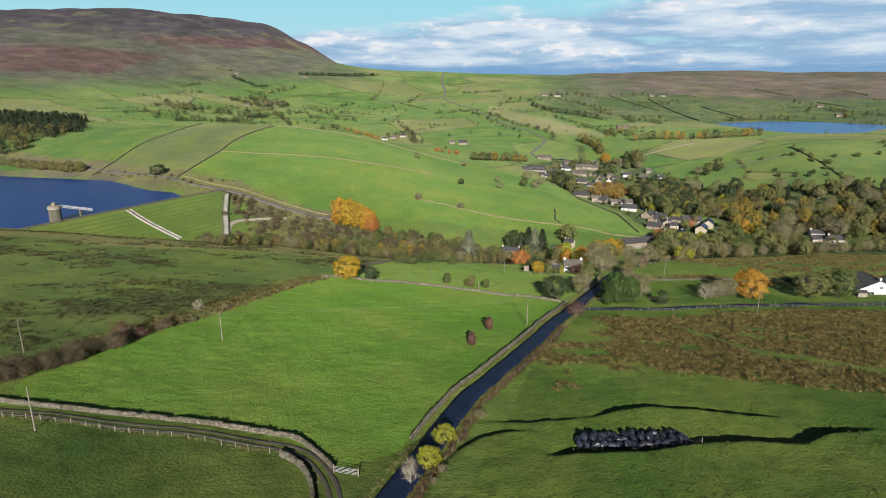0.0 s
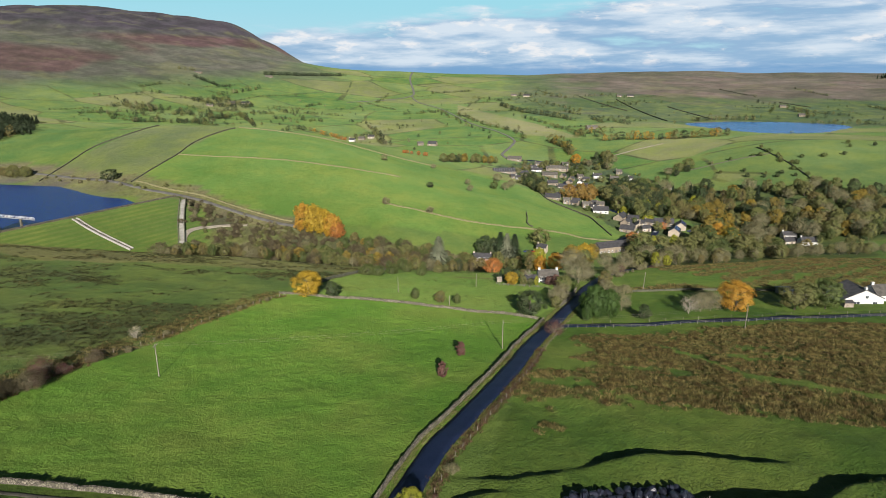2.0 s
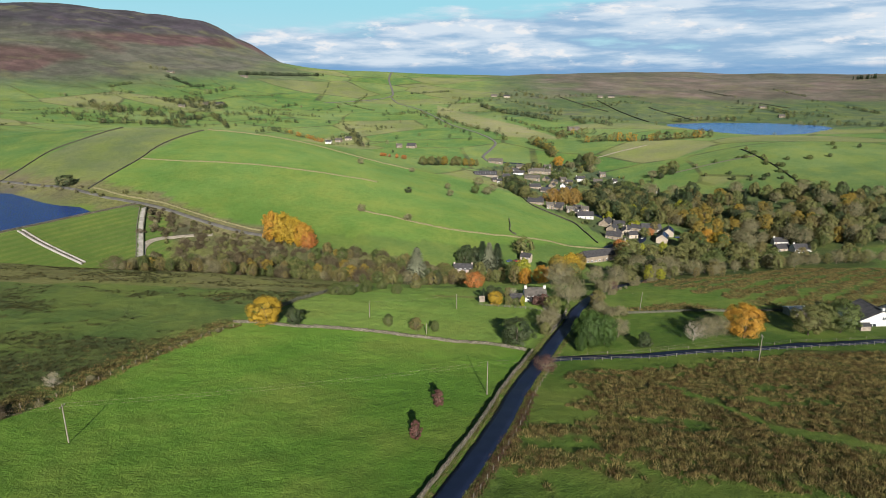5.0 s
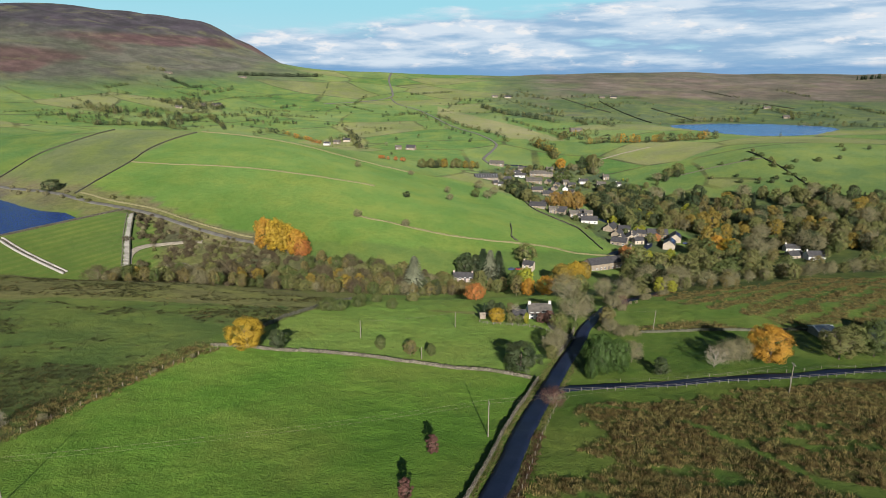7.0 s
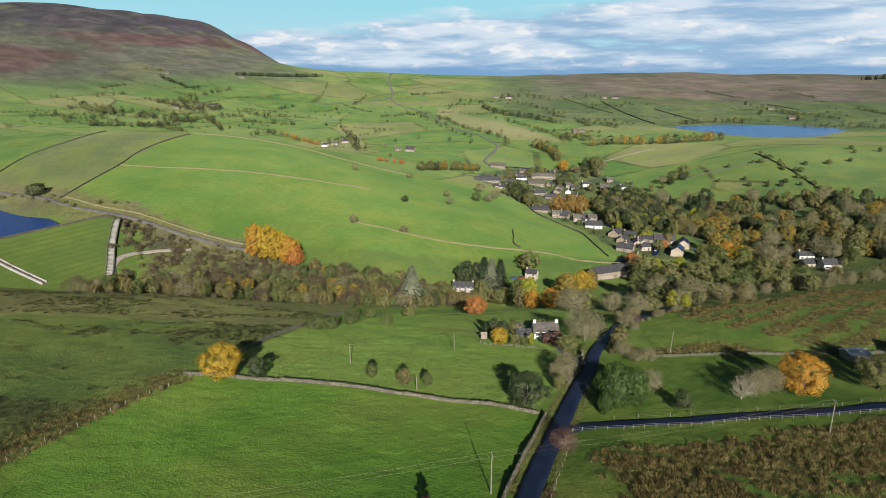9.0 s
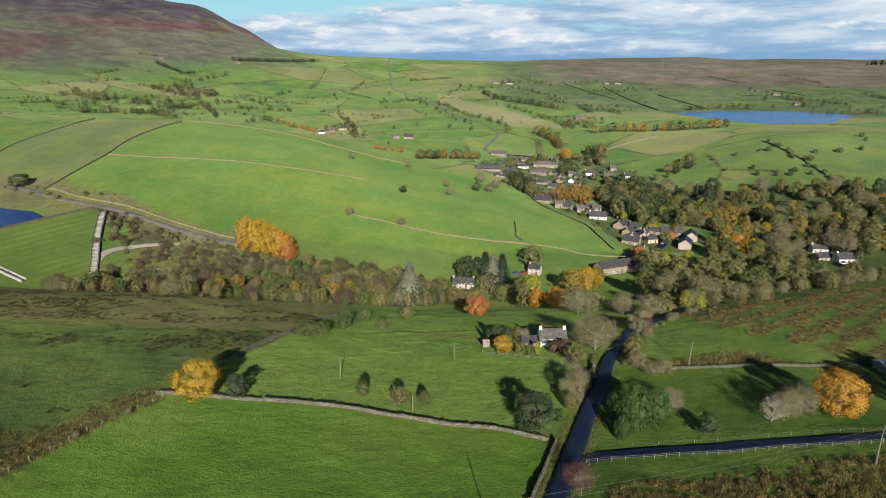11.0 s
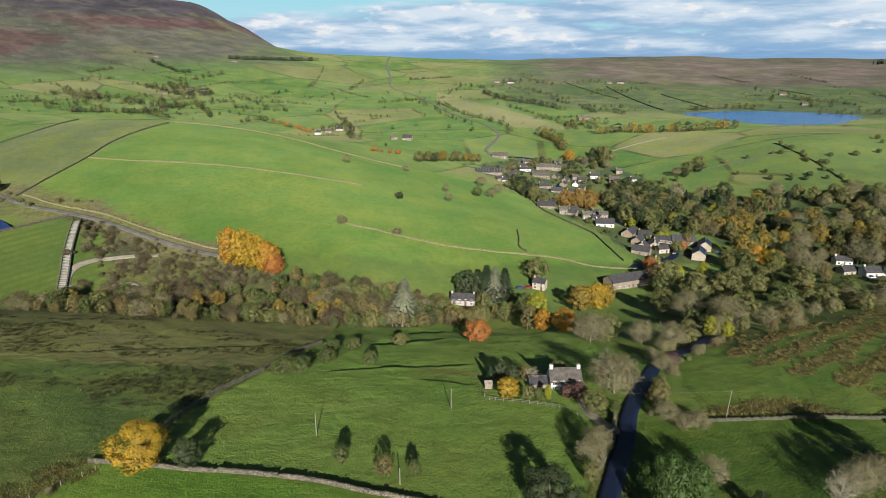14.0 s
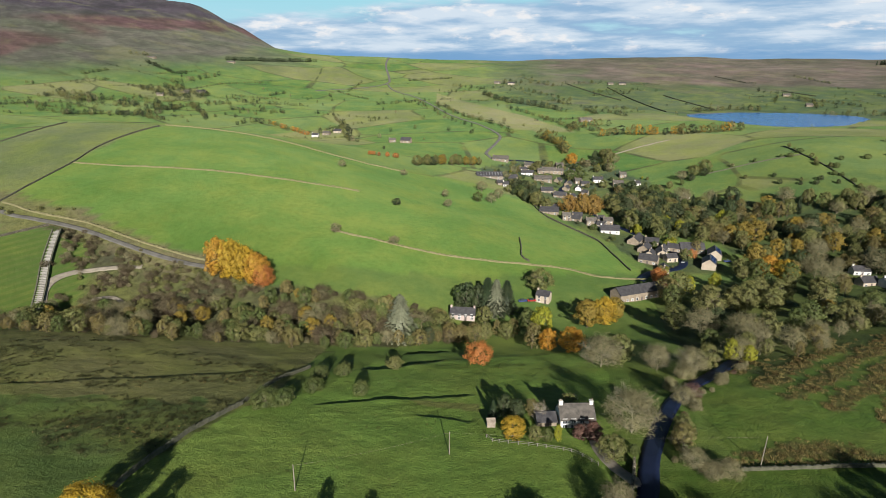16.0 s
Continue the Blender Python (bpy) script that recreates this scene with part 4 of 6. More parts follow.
def plant(kind, x, y, height, wide=1.0, z=None):
    if y > 830 or x < -420:
        FAR_TREES.setdefault(kind, []).append((x, y, height, wide))
        return None
    proto = TREE_RNG.choice((KINDS if y < 300 else FAR_KINDS)[kind])
    m = Matrix.Translation((x, y, up(x, y) - 0.05 if z is None else z)) @ Matrix.Rotation(TREE_RNG.uniform(0, 6.28), 4, "Z")
    ob = copy_thing(proto, m)
    ob.matrix_basis = m @ Matrix.Diagonal((height * wide, height * wide, height, 1))
    return ob


for kind, x, y, high, wide in (
    ("yellow", -51, 205.5, 8.8, 1.15), ("dark", -43.5, 206.5, 5.5, 1.0), ("green", -16, 210, 4.2, .8), ("brown", -7.4, 206, 4.6, 1.0), ("green", -1.9, 206, 3.6, .8),
    ("dark", 21.0, 198, 8, 1.25), ("evergreen", 42.2, 200.5, 10.5, .78), ("evergreen", 46.5, 200.5, 9, .7), ("evergreen", 38.4, 194.6, 5.5, .5), ("orange", 87.3, 203.5, 10.5, 1.05),
    ("pale", 71.4, 200, 6, 1), ("bare", 76, 202, 6.5, 1), ("bare", 80, 204, 6.5, 1), ("dark", 56.6, 197, 5, .9), ("bare", 52, 206, 6, 1), ("olive", 107.5, 206, 9, 1.2), ("green", 119, 209, 10.5, 1.1), ("olive", 113, 210, 9, 1.1),
    ("winelow", 25.8, 176.5, 4, 1.0), ("pale", -11, 75, 4.4, .6), ("bushyellow", -7.0, 88, 3.2, 1.0), ("bushyellow", -9.0, 80.5, 3.2, 1.0), ("wine", -4.3, 134, 3.8, .9), ("wine", -.4, 149, 3.8, .9),
):
    plant(kind, x, y, high, wide)

# the cottage garden and the lane below it
for kind, x, y, high, wide in (
    ("yellow", 19.2, 245, 5.5, .95), ("lime", 28.6, 243.5, 4.2, .55), ("bushgreen", 26.2, 243.5, 3.2, .6), ("olive", 23.6, 243.5, 4, .8), ("wine", 33.5, 244.5, 3.6, 1.4), ("wine", 36.2, 244, 4.4, 1.5),
    ("bare", 45.5, 247, 10.5, 1.15), ("olive", 38.2, 235, 6, 1.05), ("fir", 15.5, 256, 5, .9), ("dark", 18.2, 257, 5.5, .9), ("dark", 21, 256, 5, .9), ("brown", 24.8, 256.5, 5, .9),
    ("pale", 26.2, 254, 5, .8), ("olive", 35, 262, 4, 1.2), ("brown", 53.4, 238, 7, .9), ("olive", 55.5, 244, 6, .8), ("bare", 53, 231.5, 4.5, 1.2), ("bushbrown", 55.5, 228.5, 3, 1.1), ("bushbrown", 59, 229, 3, 1.2),
    ("bare", 34, 217, 6.5, .9), ("bare", 31.5, 213, 6, .9), ("olive", 30.5, 207, 4.5, .8), ("bushbrown", 51.5, 260, 4, .9), ("bushgreen", 43.2, 237.5, 2.4, .7), ("bare", 62, 260, 5, 1.1), ("winelow", 66, 264.5, 4, 1.0),
):
    plant(kind, x, y, high, wide)

# the beck-side belt
for kind, x, y, high, wide in (
    ("spruce", -14, 356, 21, 1.0), ("russet", 15.6, 313, 8, 1.0), ("orange", 49, 327, 9.5, 1.05), ("brown", 37, 339, 11, .8), ("orange", 42, 334, 9, .75), ("lime", 45, 366, 13, .9), ("green", 40, 372, 11, .9),
    ("gold", 66, 374, 13, 1.0), ("yellow", 74, 377, 13, .85), ("gold", 79, 381, 12, .9), ("bare", 52, 298, 10, 1.25), ("olive", 59, 302, 10, .9), ("bare", 66, 290, 8, 1.0), ("bare", 73, 284, 8, 1.0), ("olive", 80, 289, 8, .9), ("olive", 97, 357, 12, 1.0), ("bare", 101, 342, 11, 1.1),
    ("dark", 108, 345, 11, .8), ("olive", 121, 382, 15, 1.1), ("olive", 135, 384, 13, 1.1), ("olive", 146, 396, 13, 1.1), ("brown", 114, 414, 13, 1.0), ("olive", 122, 420, 14, 1.0), ("green", 112, 400, 12, .9), ("bare", 106, 312, 9, 1.1),
    ("olive", 100, 306, 8, .9), ("lime", 92, 299, 7, .9), ("lime", 96, 296, 5.5, 1.0), ("bare", 117, 310, 8, 1.1), ("brown", 130, 320, 7, 1.1), ("bare", 112, 330, 10, 1.2), ("olive", 155, 350, 9, 1.2), ("olive", 166, 356, 10, 1.2), ("brown", 174, 342, 8, .9),
    ("yellow", 187, 440, 13, .9), ("orange", 182, 448, 14, .8), ("bare", 200, 424, 12, 1.1), ("dark", 168, 420, 10, .8), ("dark", 14, 398, 15, .7), ("dark", 20, 400, 13, .9), ("fir", 24, 398, 18, 1.2), ("spruce", 28, 396, 18, .9), ("fir", 33, 397, 17, 1.1), ("olive", 52, 420, 13, 1.2), ("olive", 22, 384, 9, .9),
    ("orange", -106, 410, 20, .72), ("yellow", -92, 406, 18, .8), ("yellow", -99, 408, 20, .75), ("orange", -86, 404, 16, .8), ("russet", -82, 402, 11, .8), ("brown", 124, 452, 8, .9), ("russet", 121, 447, 8, .9), ("lime", 131, 462, 5, .8),
    ("bushgreen", -39.9, 261, 4.6, 1.25), ("bushgreen", -36, 262, 4.2, 1.2), ("bushgreen", -31.4, 275, 4.0, 1.0), ("bushgreen", -18, 272.5, 4.2, .85), ("bushgreen", -32, 287, 4, 1.0), ("bush", -12, 305, 4, 1.0), ("bushgreen", -26, 292, 4, 1.0),
):
    plant(kind, x, y, high, wide)


def scatter(poly, count, mix, low, high, seed, avoid=()):
    rng = random.Random(seed)
    xs, ys = [p[0] for p in poly], [p[1] for p in poly]
    kinds = [k for k, w in mix for _ in range(w)]
    done = 0
    while done < count:
        x, y = rng.uniform(min(xs), max(xs)), rng.uniform(min(ys), max(ys))
        if inside(np.array(x), np.array(y), poly) and not any(math.hypot(x - a, y - b) < r for a, b, r in avoid):
            plant(rng.choice(kinds), x, y, rng.uniform(low, high), rng.uniform(0.7, 1.15))
            done += 1


def tree_row(line, gap, mix, low, high, seed, spread=2.0):
    """Trees and bushes along a hedge, a bank or a shore."""
    rng = random.Random(seed)
    kinds = [k for k, w in mix for _ in range(w)]
    for (ax, ay), (bx, by) in zip(line, line[1:]):
        count = max(1, int(math.dist((ax, ay), (bx, by)) / gap))
        for k in range(count):
            t = (k + rng.random()) / count
            plant(rng.choice(kinds), ax + (bx - ax) * t + rng.gauss(0, spread), ay + (by - ay) * t + rng.gauss(0, spread), rng.uniform(low, high), rng.uniform(.65, 1.2))


LOOPS = [(-165, 412, 7), (-176, 395, 7), (-172, 378, 7), (-150, 386, 9), (-140, 424, 6), (-195, 415, 9)]
SCRUB_UP, SCRUB_LOW = [(-196, 440), (-120, 418), (-80, 400), (-100, 385), (-150, 385), (-180, 405)], [(-170, 372), (-120, 380), (-70, 395), (0, 388), (8, 366), (-16, 346), (-70, 341), (-116, 333), (-165, 347)]
scatter(SCRUB_UP, 240, (("bushdark", 7), ("bushbrown", 3), ("bush", 2)), 1.2, 3.0, 1, LOOPS)
scatter(SCRUB, 120, (("bushdark", 5), ("bushbrown", 1)), 1.5, 3.2, 27, LOOPS)
scatter(SCRUB_LOW, 150, (("bushbrown", 1), ("bush", 2), ("olive", 5), ("bare", 2), ("brown", 4), ("green", 5), ("gold", 2), ("bushdark", 3)), 4.5, 8.5, 4, LOOPS)
tree_row([(-172, 343), (-120, 332), (-70, 338), (-36, 337), (0, 355), (34, 366)], 4.5, (("brown", 4), ("olive", 3), ("bare", 1), ("green", 3), ("bushdark", 2)), 4, 8.5, 5, 3)
tree_row([(-16, 352), (12, 360), (36, 364)], 4, (("olive", 3), ("brown", 3), ("dark", 1)), 6, 9, 6)
GLADES = [(168, 392, 13), (79, 332, 11), (118, 366, 9), (185, 452, 14), (150, 430, 12), (135, 366, 13), (110, 380, 8), (167, 482, 15), (228, 430, 12), (120, 300, 5)]
scatter(WOODLAND, 210, (("olive", 4), ("dark", 4), ("brown", 5), ("green", 2), ("gold", 2), ("fir", 3), ("bare", 5)), 8, 15, 2, GLADES)
scatter(WOOD_LOW, 32, (("olive", 7), ("bare", 2), ("brown", 3), ("green", 3), ("dark", 2), ("gold", 1)), 6, 13, 3, GLADES)
tree_row([(203, 480), (232, 500), (262, 492), (286, 470)], 6, (("gold", 4), ("yellow", 1), ("olive", 4)), 11, 15, 7, 6)
tree_row([(230, 455), (262, 462), (300, 470)], 6, (("fir", 3), ("olive", 2), ("gold", 1)), 11, 16, 8, 4)
tree_row([(92, 296), (110, 304), (130, 318), (165, 345), (200, 360), (250, 372), (320, 390)], 6, (("bare", 4), ("bushbrown", 3), ("olive", 3), ("brown", 2)), 4, 8, 9, 3)
tree_row([(140, 640), (150, 600), (150, 560), (165, 530)], 6, (("dark", 3), ("olive", 3), ("bare", 1)), 9, 14, 10, 5)
for kind, x, y, high, wide in (("copper", 122, 603, 17, .95), ("olive", 74, 652, 12, 1.2), ("olive", 78, 612, 13, .9), ("green", 68, 640, 10, 1.1), ("green", 158, 590, 7, 1.1), ("lime", 150, 515, 7, 1.2), ("lime", 142, 556, 6, 1.0), ("bushgreen", 118, 528, 3, 1.1), ("brown", 165, 505, 9, 1.0),
    ("green", 130, 742, 11, 1.3), ("green", 140, 746, 12, 1.2), ("dark", 165, 790, 10, 1.4), ("olive", 178, 785, 20, .7), ("dark", 170, 700, 9, 1.2), ("dark", 182, 705, 9, 1.2), ("olive", 95, 760, 9, 1.2), ("brown", 165, 690, 9, 1.2), ("bare", 60, 700, 8, 1.0), ("bare", 72, 735, 8, 1.0),
    ("bare", -75, 595, 6, 1.0), ("dark", -27, 514, 5, 1.2), ("bare", -57, 456, 6, 1.0), ("bare", -24, 450, 5, 1.2), ("bare", 4, 582, 6, 1), ("bare", 6, 546, 6, 1), ("green", 29, 591, 8, 1.1), ("bare", 40, 595, 8, 1.1), ("bare", -30, 625, 5, 1.2), ("dark", -272, 478, 9, 1.5), ("olive", 252, 713, 12, 1.3), ("olive", 240, 706, 11, 1.2), ("bare", 228, 704, 9, 1.2)):
    plant(kind, x, y, high, wide)
tree_row([(279, 668), (292, 640), (300, 628), (318, 633), (330, 618)], 9, (("dark", 3), ("bushgreen", 3), ("olive", 2)), 3.5, 6, 11, 6)
tree_row([(323, 669), (354, 659), (405, 689), (440, 720), (470, 690)], 16, (("dark", 2), ("bushgreen", 3)), 3.5, 6, 12, 9)
tree_row([(332, 726), (331, 689), (333, 659), (332, 616), (332, 593)], 10, (("dark", 2), ("bushgreen", 3), ("olive", 2)), 3, 5, 13, 1.5)
tree_row([(252, 705), (290, 700), (332, 690)], 14, (("bushgreen", 3), ("bare", 1)), 3, 5, 14, 1.5)
# belts and hedges up the dale
MIXED = (("dark", 7), ("olive", 3), ("green", 1), ("bare", 1))
FALL = (("olive", 5), ("orange", 1), ("gold", 2), ("brown", 3), ("dark", 2))
for n, (line, gap, mix, low, high) in enumerate((
    ([(-643, 1509), (-597, 1479), (-566, 1459), (-540, 1469)], 4, (("dark", 1),), 7, 10),
    ([(-522, 1652), (-466, 1690), (-407, 1733), (-332, 1783)], 3.4, (("dark", 1),), 8, 11),
    ([(-535, 1380), (-509, 1432), (-496, 1461), (-484, 1502)], 9, MIXED, 7, 12),
    ([(-723, 1209), (-676, 1208), (-616, 1203)], 9, MIXED, 3, 6), ([(-572, 1061), (-570, 1102), (-565, 1151)], 9, MIXED, 3, 7), ([(-638, 1024), (-615, 1063), (-577, 1055)], 7, MIXED, 4, 8),
    ([(-537, 1000), (-497, 1044)], 3.5, MIXED, 6, 10), ([(-487, 1040), (-434, 1091)], 4, MIXED, 6, 10), ([(-428, 1189), (-356, 1068)], 7, MIXED, 6, 11), ([(-540, 1290), (-500, 1262), (-440, 1280)], 8, MIXED, 6, 11),
    ([(-413, 1315), (-368, 1275), (-290, 1157)], 8, MIXED, 3, 6), ([(-306, 1033), (-285, 1060), (-257, 1052)], 7, MIXED, 6, 10), ([(-257, 1052), (-214, 1009), (-181, 976)], 5, (("russet", 2), ("orange", 2), ("olive", 3)), 4, 8),
    ([(-175, 980), (-150, 1000), (-135, 990)], 7, MIXED, 6, 11), ([(-169, 1107), (-143, 1022), (-106, 868)], 8, MIXED, 5, 10), ([(81, 1422), (121, 1298), (166, 1240), (202, 1162)], 6, MIXED, 6, 12), ([(18, 1558), (80, 1509)], 8, MIXED, 5, 9),
    ([(163, 1483), (215, 1388), (242, 1323)], 8, MIXED, 5, 9), ([(238, 1200), (263, 1144), (281, 1077)], 8, MIXED, 5, 10), ([(124, 916), (140, 877), (142, 833)], 4, FALL, 8, 15), ([(195, 921), (231, 922), (261, 903)], 6, FALL, 9, 15),
    ([(261, 903), (311, 884), (364, 880)], 4.5, FALL, 9, 14), ([(165, 957), (206, 1009), (236, 998)], 8, FALL, 7, 12), ([(-22, 686), (5, 725), (40, 753)], 5, FALL, 7, 11), ([(-69, 693), (-44, 710)], 5, (("russet", 2), ("bushbrown", 2)), 3, 5),
    ([(670, 1501), (698, 1391), (680, 1260), (690, 1226)], 13, MIXED, 6, 11), ([(502, 1248), (558, 1260), (599, 1222)], 16, MIXED, 4, 9), ([(46, 952), (13, 1038), (-48, 1312)], 12, MIXED, 3, 6), ([(-458, 535), (-418, 526), (-386, 521), (-363, 520)], 3.0, (("bush", 3), ("olive", 3), ("brown", 2)), 6, 10),
    ([(155, 717), (177, 684), (209, 684), (252, 704)], 8, MIXED, 5, 9), ([(130, 1570), (200, 1580), (250, 1530)], 9, MIXED, 7, 12), ([(-700, 1550), (-660, 1570)], 9, MIXED, 7, 11), ([(-200, 460), (-240, 456), (-300, 488), (-350, 514)], 9, (("bushbrown", 3), ("bush", 2)), 1.5, 3),
)):
    tree_row(line, gap, mix, low, high, 100 + n, 1.5 if gap < 8 else 2.5)
scatter([(-480, 640), (-456, 655), (-560, 815), (-600, 760), (-540, 650)], 130, (("fir", 9), ("dark", 3)), 9, 13, 66)
scatter([(-720, 850), (-600, 880), (-560, 760), (-600, 690), (-680, 700)], 420, (("fir", 9), ("dark", 3)), 11, 16, 15)
scatter([(-620, 1000), (-200, 1050), (-150, 1500), (-550, 1450)], 55, MIXED, 3, 7, 16)
scatter([(-80, 720), (120, 1000), (200, 1500), (-150, 1500)], 40, MIXED, 3, 6, 17)
scatter([(300, 850), (700, 900), (900, 1500), (400, 1400)], 26, MIXED, 3, 7, 18, [(530, 1085, 165)])

HOMES = [
    ("white", 121, 550, 13.1, -8), ("slate", 133, 527, 13.9, 58), ("slate", 133, 508, 10.4, 60), ("cream", 141, 500, 8.9, 80), ("slate", 128, 484, 11.1, -30), ("cream", 131, 466, 8.0, 74), ("slate", 153, 510, 9.1, -30), ("barn", 163, 508, 15.1, -6),
    ("solar", 172, 494, 12.0, 70), ("solar", 161, 475, 12.0, 66), ("slate", 85, 594, 14.5, -14), ("stone", 95, 577, 6.2, 0), ("slate", 103, 577, 7.4, -35), ("stone", 112, 569, 8.1, 5), ("stone", 126, 575, 7.0, -6), ("slate", 96, 677, 11.1, 4),
    ("slate", 106, 663, 10.8, -24), ("stone", 100, 726, 17.5, -10), ("slate", 116, 731, 8.8, 58), ("slate", 124, 720, 8.6, 60), ("white", 131, 706, 8.5, 76), ("slate", 118, 699, 7.4, 60), ("stone", 112, 764, 14.0, -6), ("cream", 136, 766, 8.2, 20),
    ("white", 157, 739, 10.1, 4), ("stone", 173, 722, 9.8, -6), ("cream", 187, 687, 5.6, 78), ("white", 190, 717, 5.4, 10), ("stone", 184, 747, 6.8, 0), ("stone", 64, 793, 17.1, -14), ("shed", 45, 699, 24.1, 2), ("white", 85, 744, 9.0, -6),
    ("slate", 69, 711, 7.5, 20), ("stone", 92, 776, 8.3, -10), ("slate", 118, 563, 5.6, -30), ("stone", 126, 784, 8.4, 10), ("slate", 142, 726, 7.7, -20),
    ("cream", 116.7, 664.0, 6.0, 40), ("white", 90.2, 608.6, 9.0, -10), ("slate", 105.6, 588.3, 8.0, -12), ("slate", 122.5, 583.8, 7.0, 20), ("slate", 142.9, 524.5, 9.0, -20), ("cream", 144.2, 506.8, 8.0, 62), ("cream", 132.7, 495.9, 7.0, 60), ("cream", 143.1, 489.2, 7.0, 10), ("stone", 135.7, 732.3, 7.0, 10), ("white", 90.6, 746.9, 6.0, 15), ("slate", 83.8, 757.3, 8.0, 30), ("stone", 103.2, 757.6, 8.0, -6), ("stone", 122.8, 762.6, 8.0, -12), ("white", 58.0, 669.0, 5.0, 0), ("slate", 66.9, 701.1, 7.0, 0), ("slate", 53.2, 672.3, 6.0, 15), ("slate", 133.5, 687.6, 6.0, -30), ("white", 212.4, 650.8, 5.0, 0),
]
HOME_SPOTS = [(x, y, 0.62 * wide + 2) for _, x, y, wide, _ in HOMES]
BELT = [(141, 628), (169, 674), (193, 663), (194, 615), (168, 556), (149, 546), (136, 565), (133, 600)]
MIDWOOD = [(148, 536), (188, 599), (205, 576), (227, 561), (203, 511), (187, 513), (177, 526), (163, 522)]
FRONTWOOD = [(128, 445), (149, 460), (179, 459), (190, 439), (152, 370), (131, 377), (109, 385)]
scatter(VILLAGE, 170, (("bushgreen", 3), ("olive", 3), ("bush", 3), ("dark", 3), ("lime", 1), ("brown", 2), ("bare", 1)), 1.5, 5, 19, HOME_SPOTS)
scatter(BELT, 62, (("dark", 6), ("olive", 3), ("green", 1)), 9, 15, 20, HOME_SPOTS)
scatter(MIDWOOD, 34, (("olive", 4), ("dark", 2), ("lime", 1), ("brown", 2), ("green", 1)), 7, 13, 23, HOME_SPOTS)
scatter(FRONTWOOD, 9, (("olive", 6), ("green", 2), ("brown", 2), ("lime", 1)), 8, 14, 24, HOME_SPOTS + [(168, 425, 14), (101, 419, 16), (112, 423, 12)])
scatter([(155, 780), (179, 828), (191, 824), (185, 754), (169, 722)], 12, (("bare", 2), ("olive", 3), ("dark", 1)), 6, 12, 25, HOME_SPOTS)
scatter([(100, 794), (160, 799), (152, 761), (97, 771)], 14, (("olive", 2), ("dark", 2), ("brown", 1)), 5, 10, 26, HOME_SPOTS)
for kind, x, y, high, wide in (("dark", 72, 649, 13, 1.1), ("dark", 66, 657, 12, 1.0), ("dark", 78, 640, 11, 1.0), ("olive", 77, 612, 12, .85), ("copper", 102, 603, 15, .95), ("copper", 113, 604, 17, .95), ("lime", 156, 522, 6, 1.2), ("russet", 158, 494, 6, .9), ("olive", 152, 489, 8, 1.1), ("bushyellow", 128, 461, 4, .8), ("russet", 120, 436, 9, .8),
                              ("gold", 195, 526, 13, 1.0), ("gold", 204, 525, 15, .9), ("gold", 211, 523, 16, .9), ("gold", 185, 470, 16, .75), ("olive", 196, 480, 11, .9), ("lime", 141, 550, 7, 1.0), ("orange", 142, 797, 13, 1.0), ("bare", 34, 629, 9, 1.0), ("bare", 47, 616, 8, 1.0)):
    plant(kind, x, y, high, wide)
tree_row([(60, 650), (75, 620), (84, 600)], 5, (("dark", 2), ("olive", 2)), 6, 11, 21, 3)
scatter([(-640, 1000), (-330, 1040), (-300, 1130), (-600, 1180)], 60, MIXED, 4, 8, 22)


def hedge_lines(seed, count, x0, x1, y0, y1, slant):
    """Field hedges and wall-side scrub running with and across the slope."""
    rng = random.Random(seed)
    for k in range(count):
        x, y = rng.uniform(x0, x1), rng.uniform(y0, y1)
        a = math.radians(rng.gauss(slant, 9) if rng.random() < 0.6 else rng.gauss(slant + 80, 14))
        run = rng.uniform(50, 150)
        ex, ey = x + math.cos(a) * run, y + math.sin(a) * run
        if math.hypot((x + ex) / 2 - 530, (y + ey) / 2 - 1085) < 230 or max(up(x, y), up(ex, ey)) > 62:
            continue
        tree_row([(x, y), (ex, ey)], rng.choice((3.5, 5, 9)), (("dark", 4), ("olive", 2), ("bushgreen", 2)), 1.8, rng.choice((3.5, 4.5, 7.5)), seed * 100 + k, 1.2)


for n, (line, gap) in enumerate((([(-12.7, 1268), (37, 1080), (78, 988), (94, 932)], 7), ([(115, 1201), (160, 1069), (185, 955)], 7), ([(243, 1230), (287, 1208), (330, 1190)], 6), ([(209, 1327), (226, 1255)], 5), ([(697, 1346), (726, 1291), (739, 1237)], 6))):
    tree_row(line, gap, (("dark", 4), ("olive", 2), ("bushgreen", 2)), 4, 8, 70 + n, 2)
hedge_lines(50, 46, -760, -150, 960, 1480, -12)
hedge_lines(51, 26, -200, 330, 950, 1650, 25)
hedge_lines(52, 20, 300, 900, 1150, 1700, 10)
tree_row([(430, 1210), (500, 1235), (560, 1225)], 5, MIXED, 6, 11, 60, 4)
tree_row([(620, 1150), (690, 1120), (720, 1060)], 6, MIXED, 5, 10, 61, 4)
scatter([(-640, 1120), (-420, 1120), (-430, 1180), (-640, 1190)], 90, (("dark", 5), ("olive", 3), ("bare", 1)), 6, 11, 62)
scatter([(-560, 1290), (-450, 1260), (-430, 1320), (-520, 1360)], 50, (("dark", 5), ("olive", 3)), 7, 12, 63)
tree_row([(1235, 1955), (1275, 1968), (1320, 1985)], 6, (("fir", 1),), 12, 17, 64, 5)
scatter([(-470, 556), (-462, 590), (-470, 660), (-600, 715), (-620, 690), (-560, 560)], 150, (("brown", 3), ("dark", 4), ("fir", 3), ("olive", 2)), 7, 12, 65)


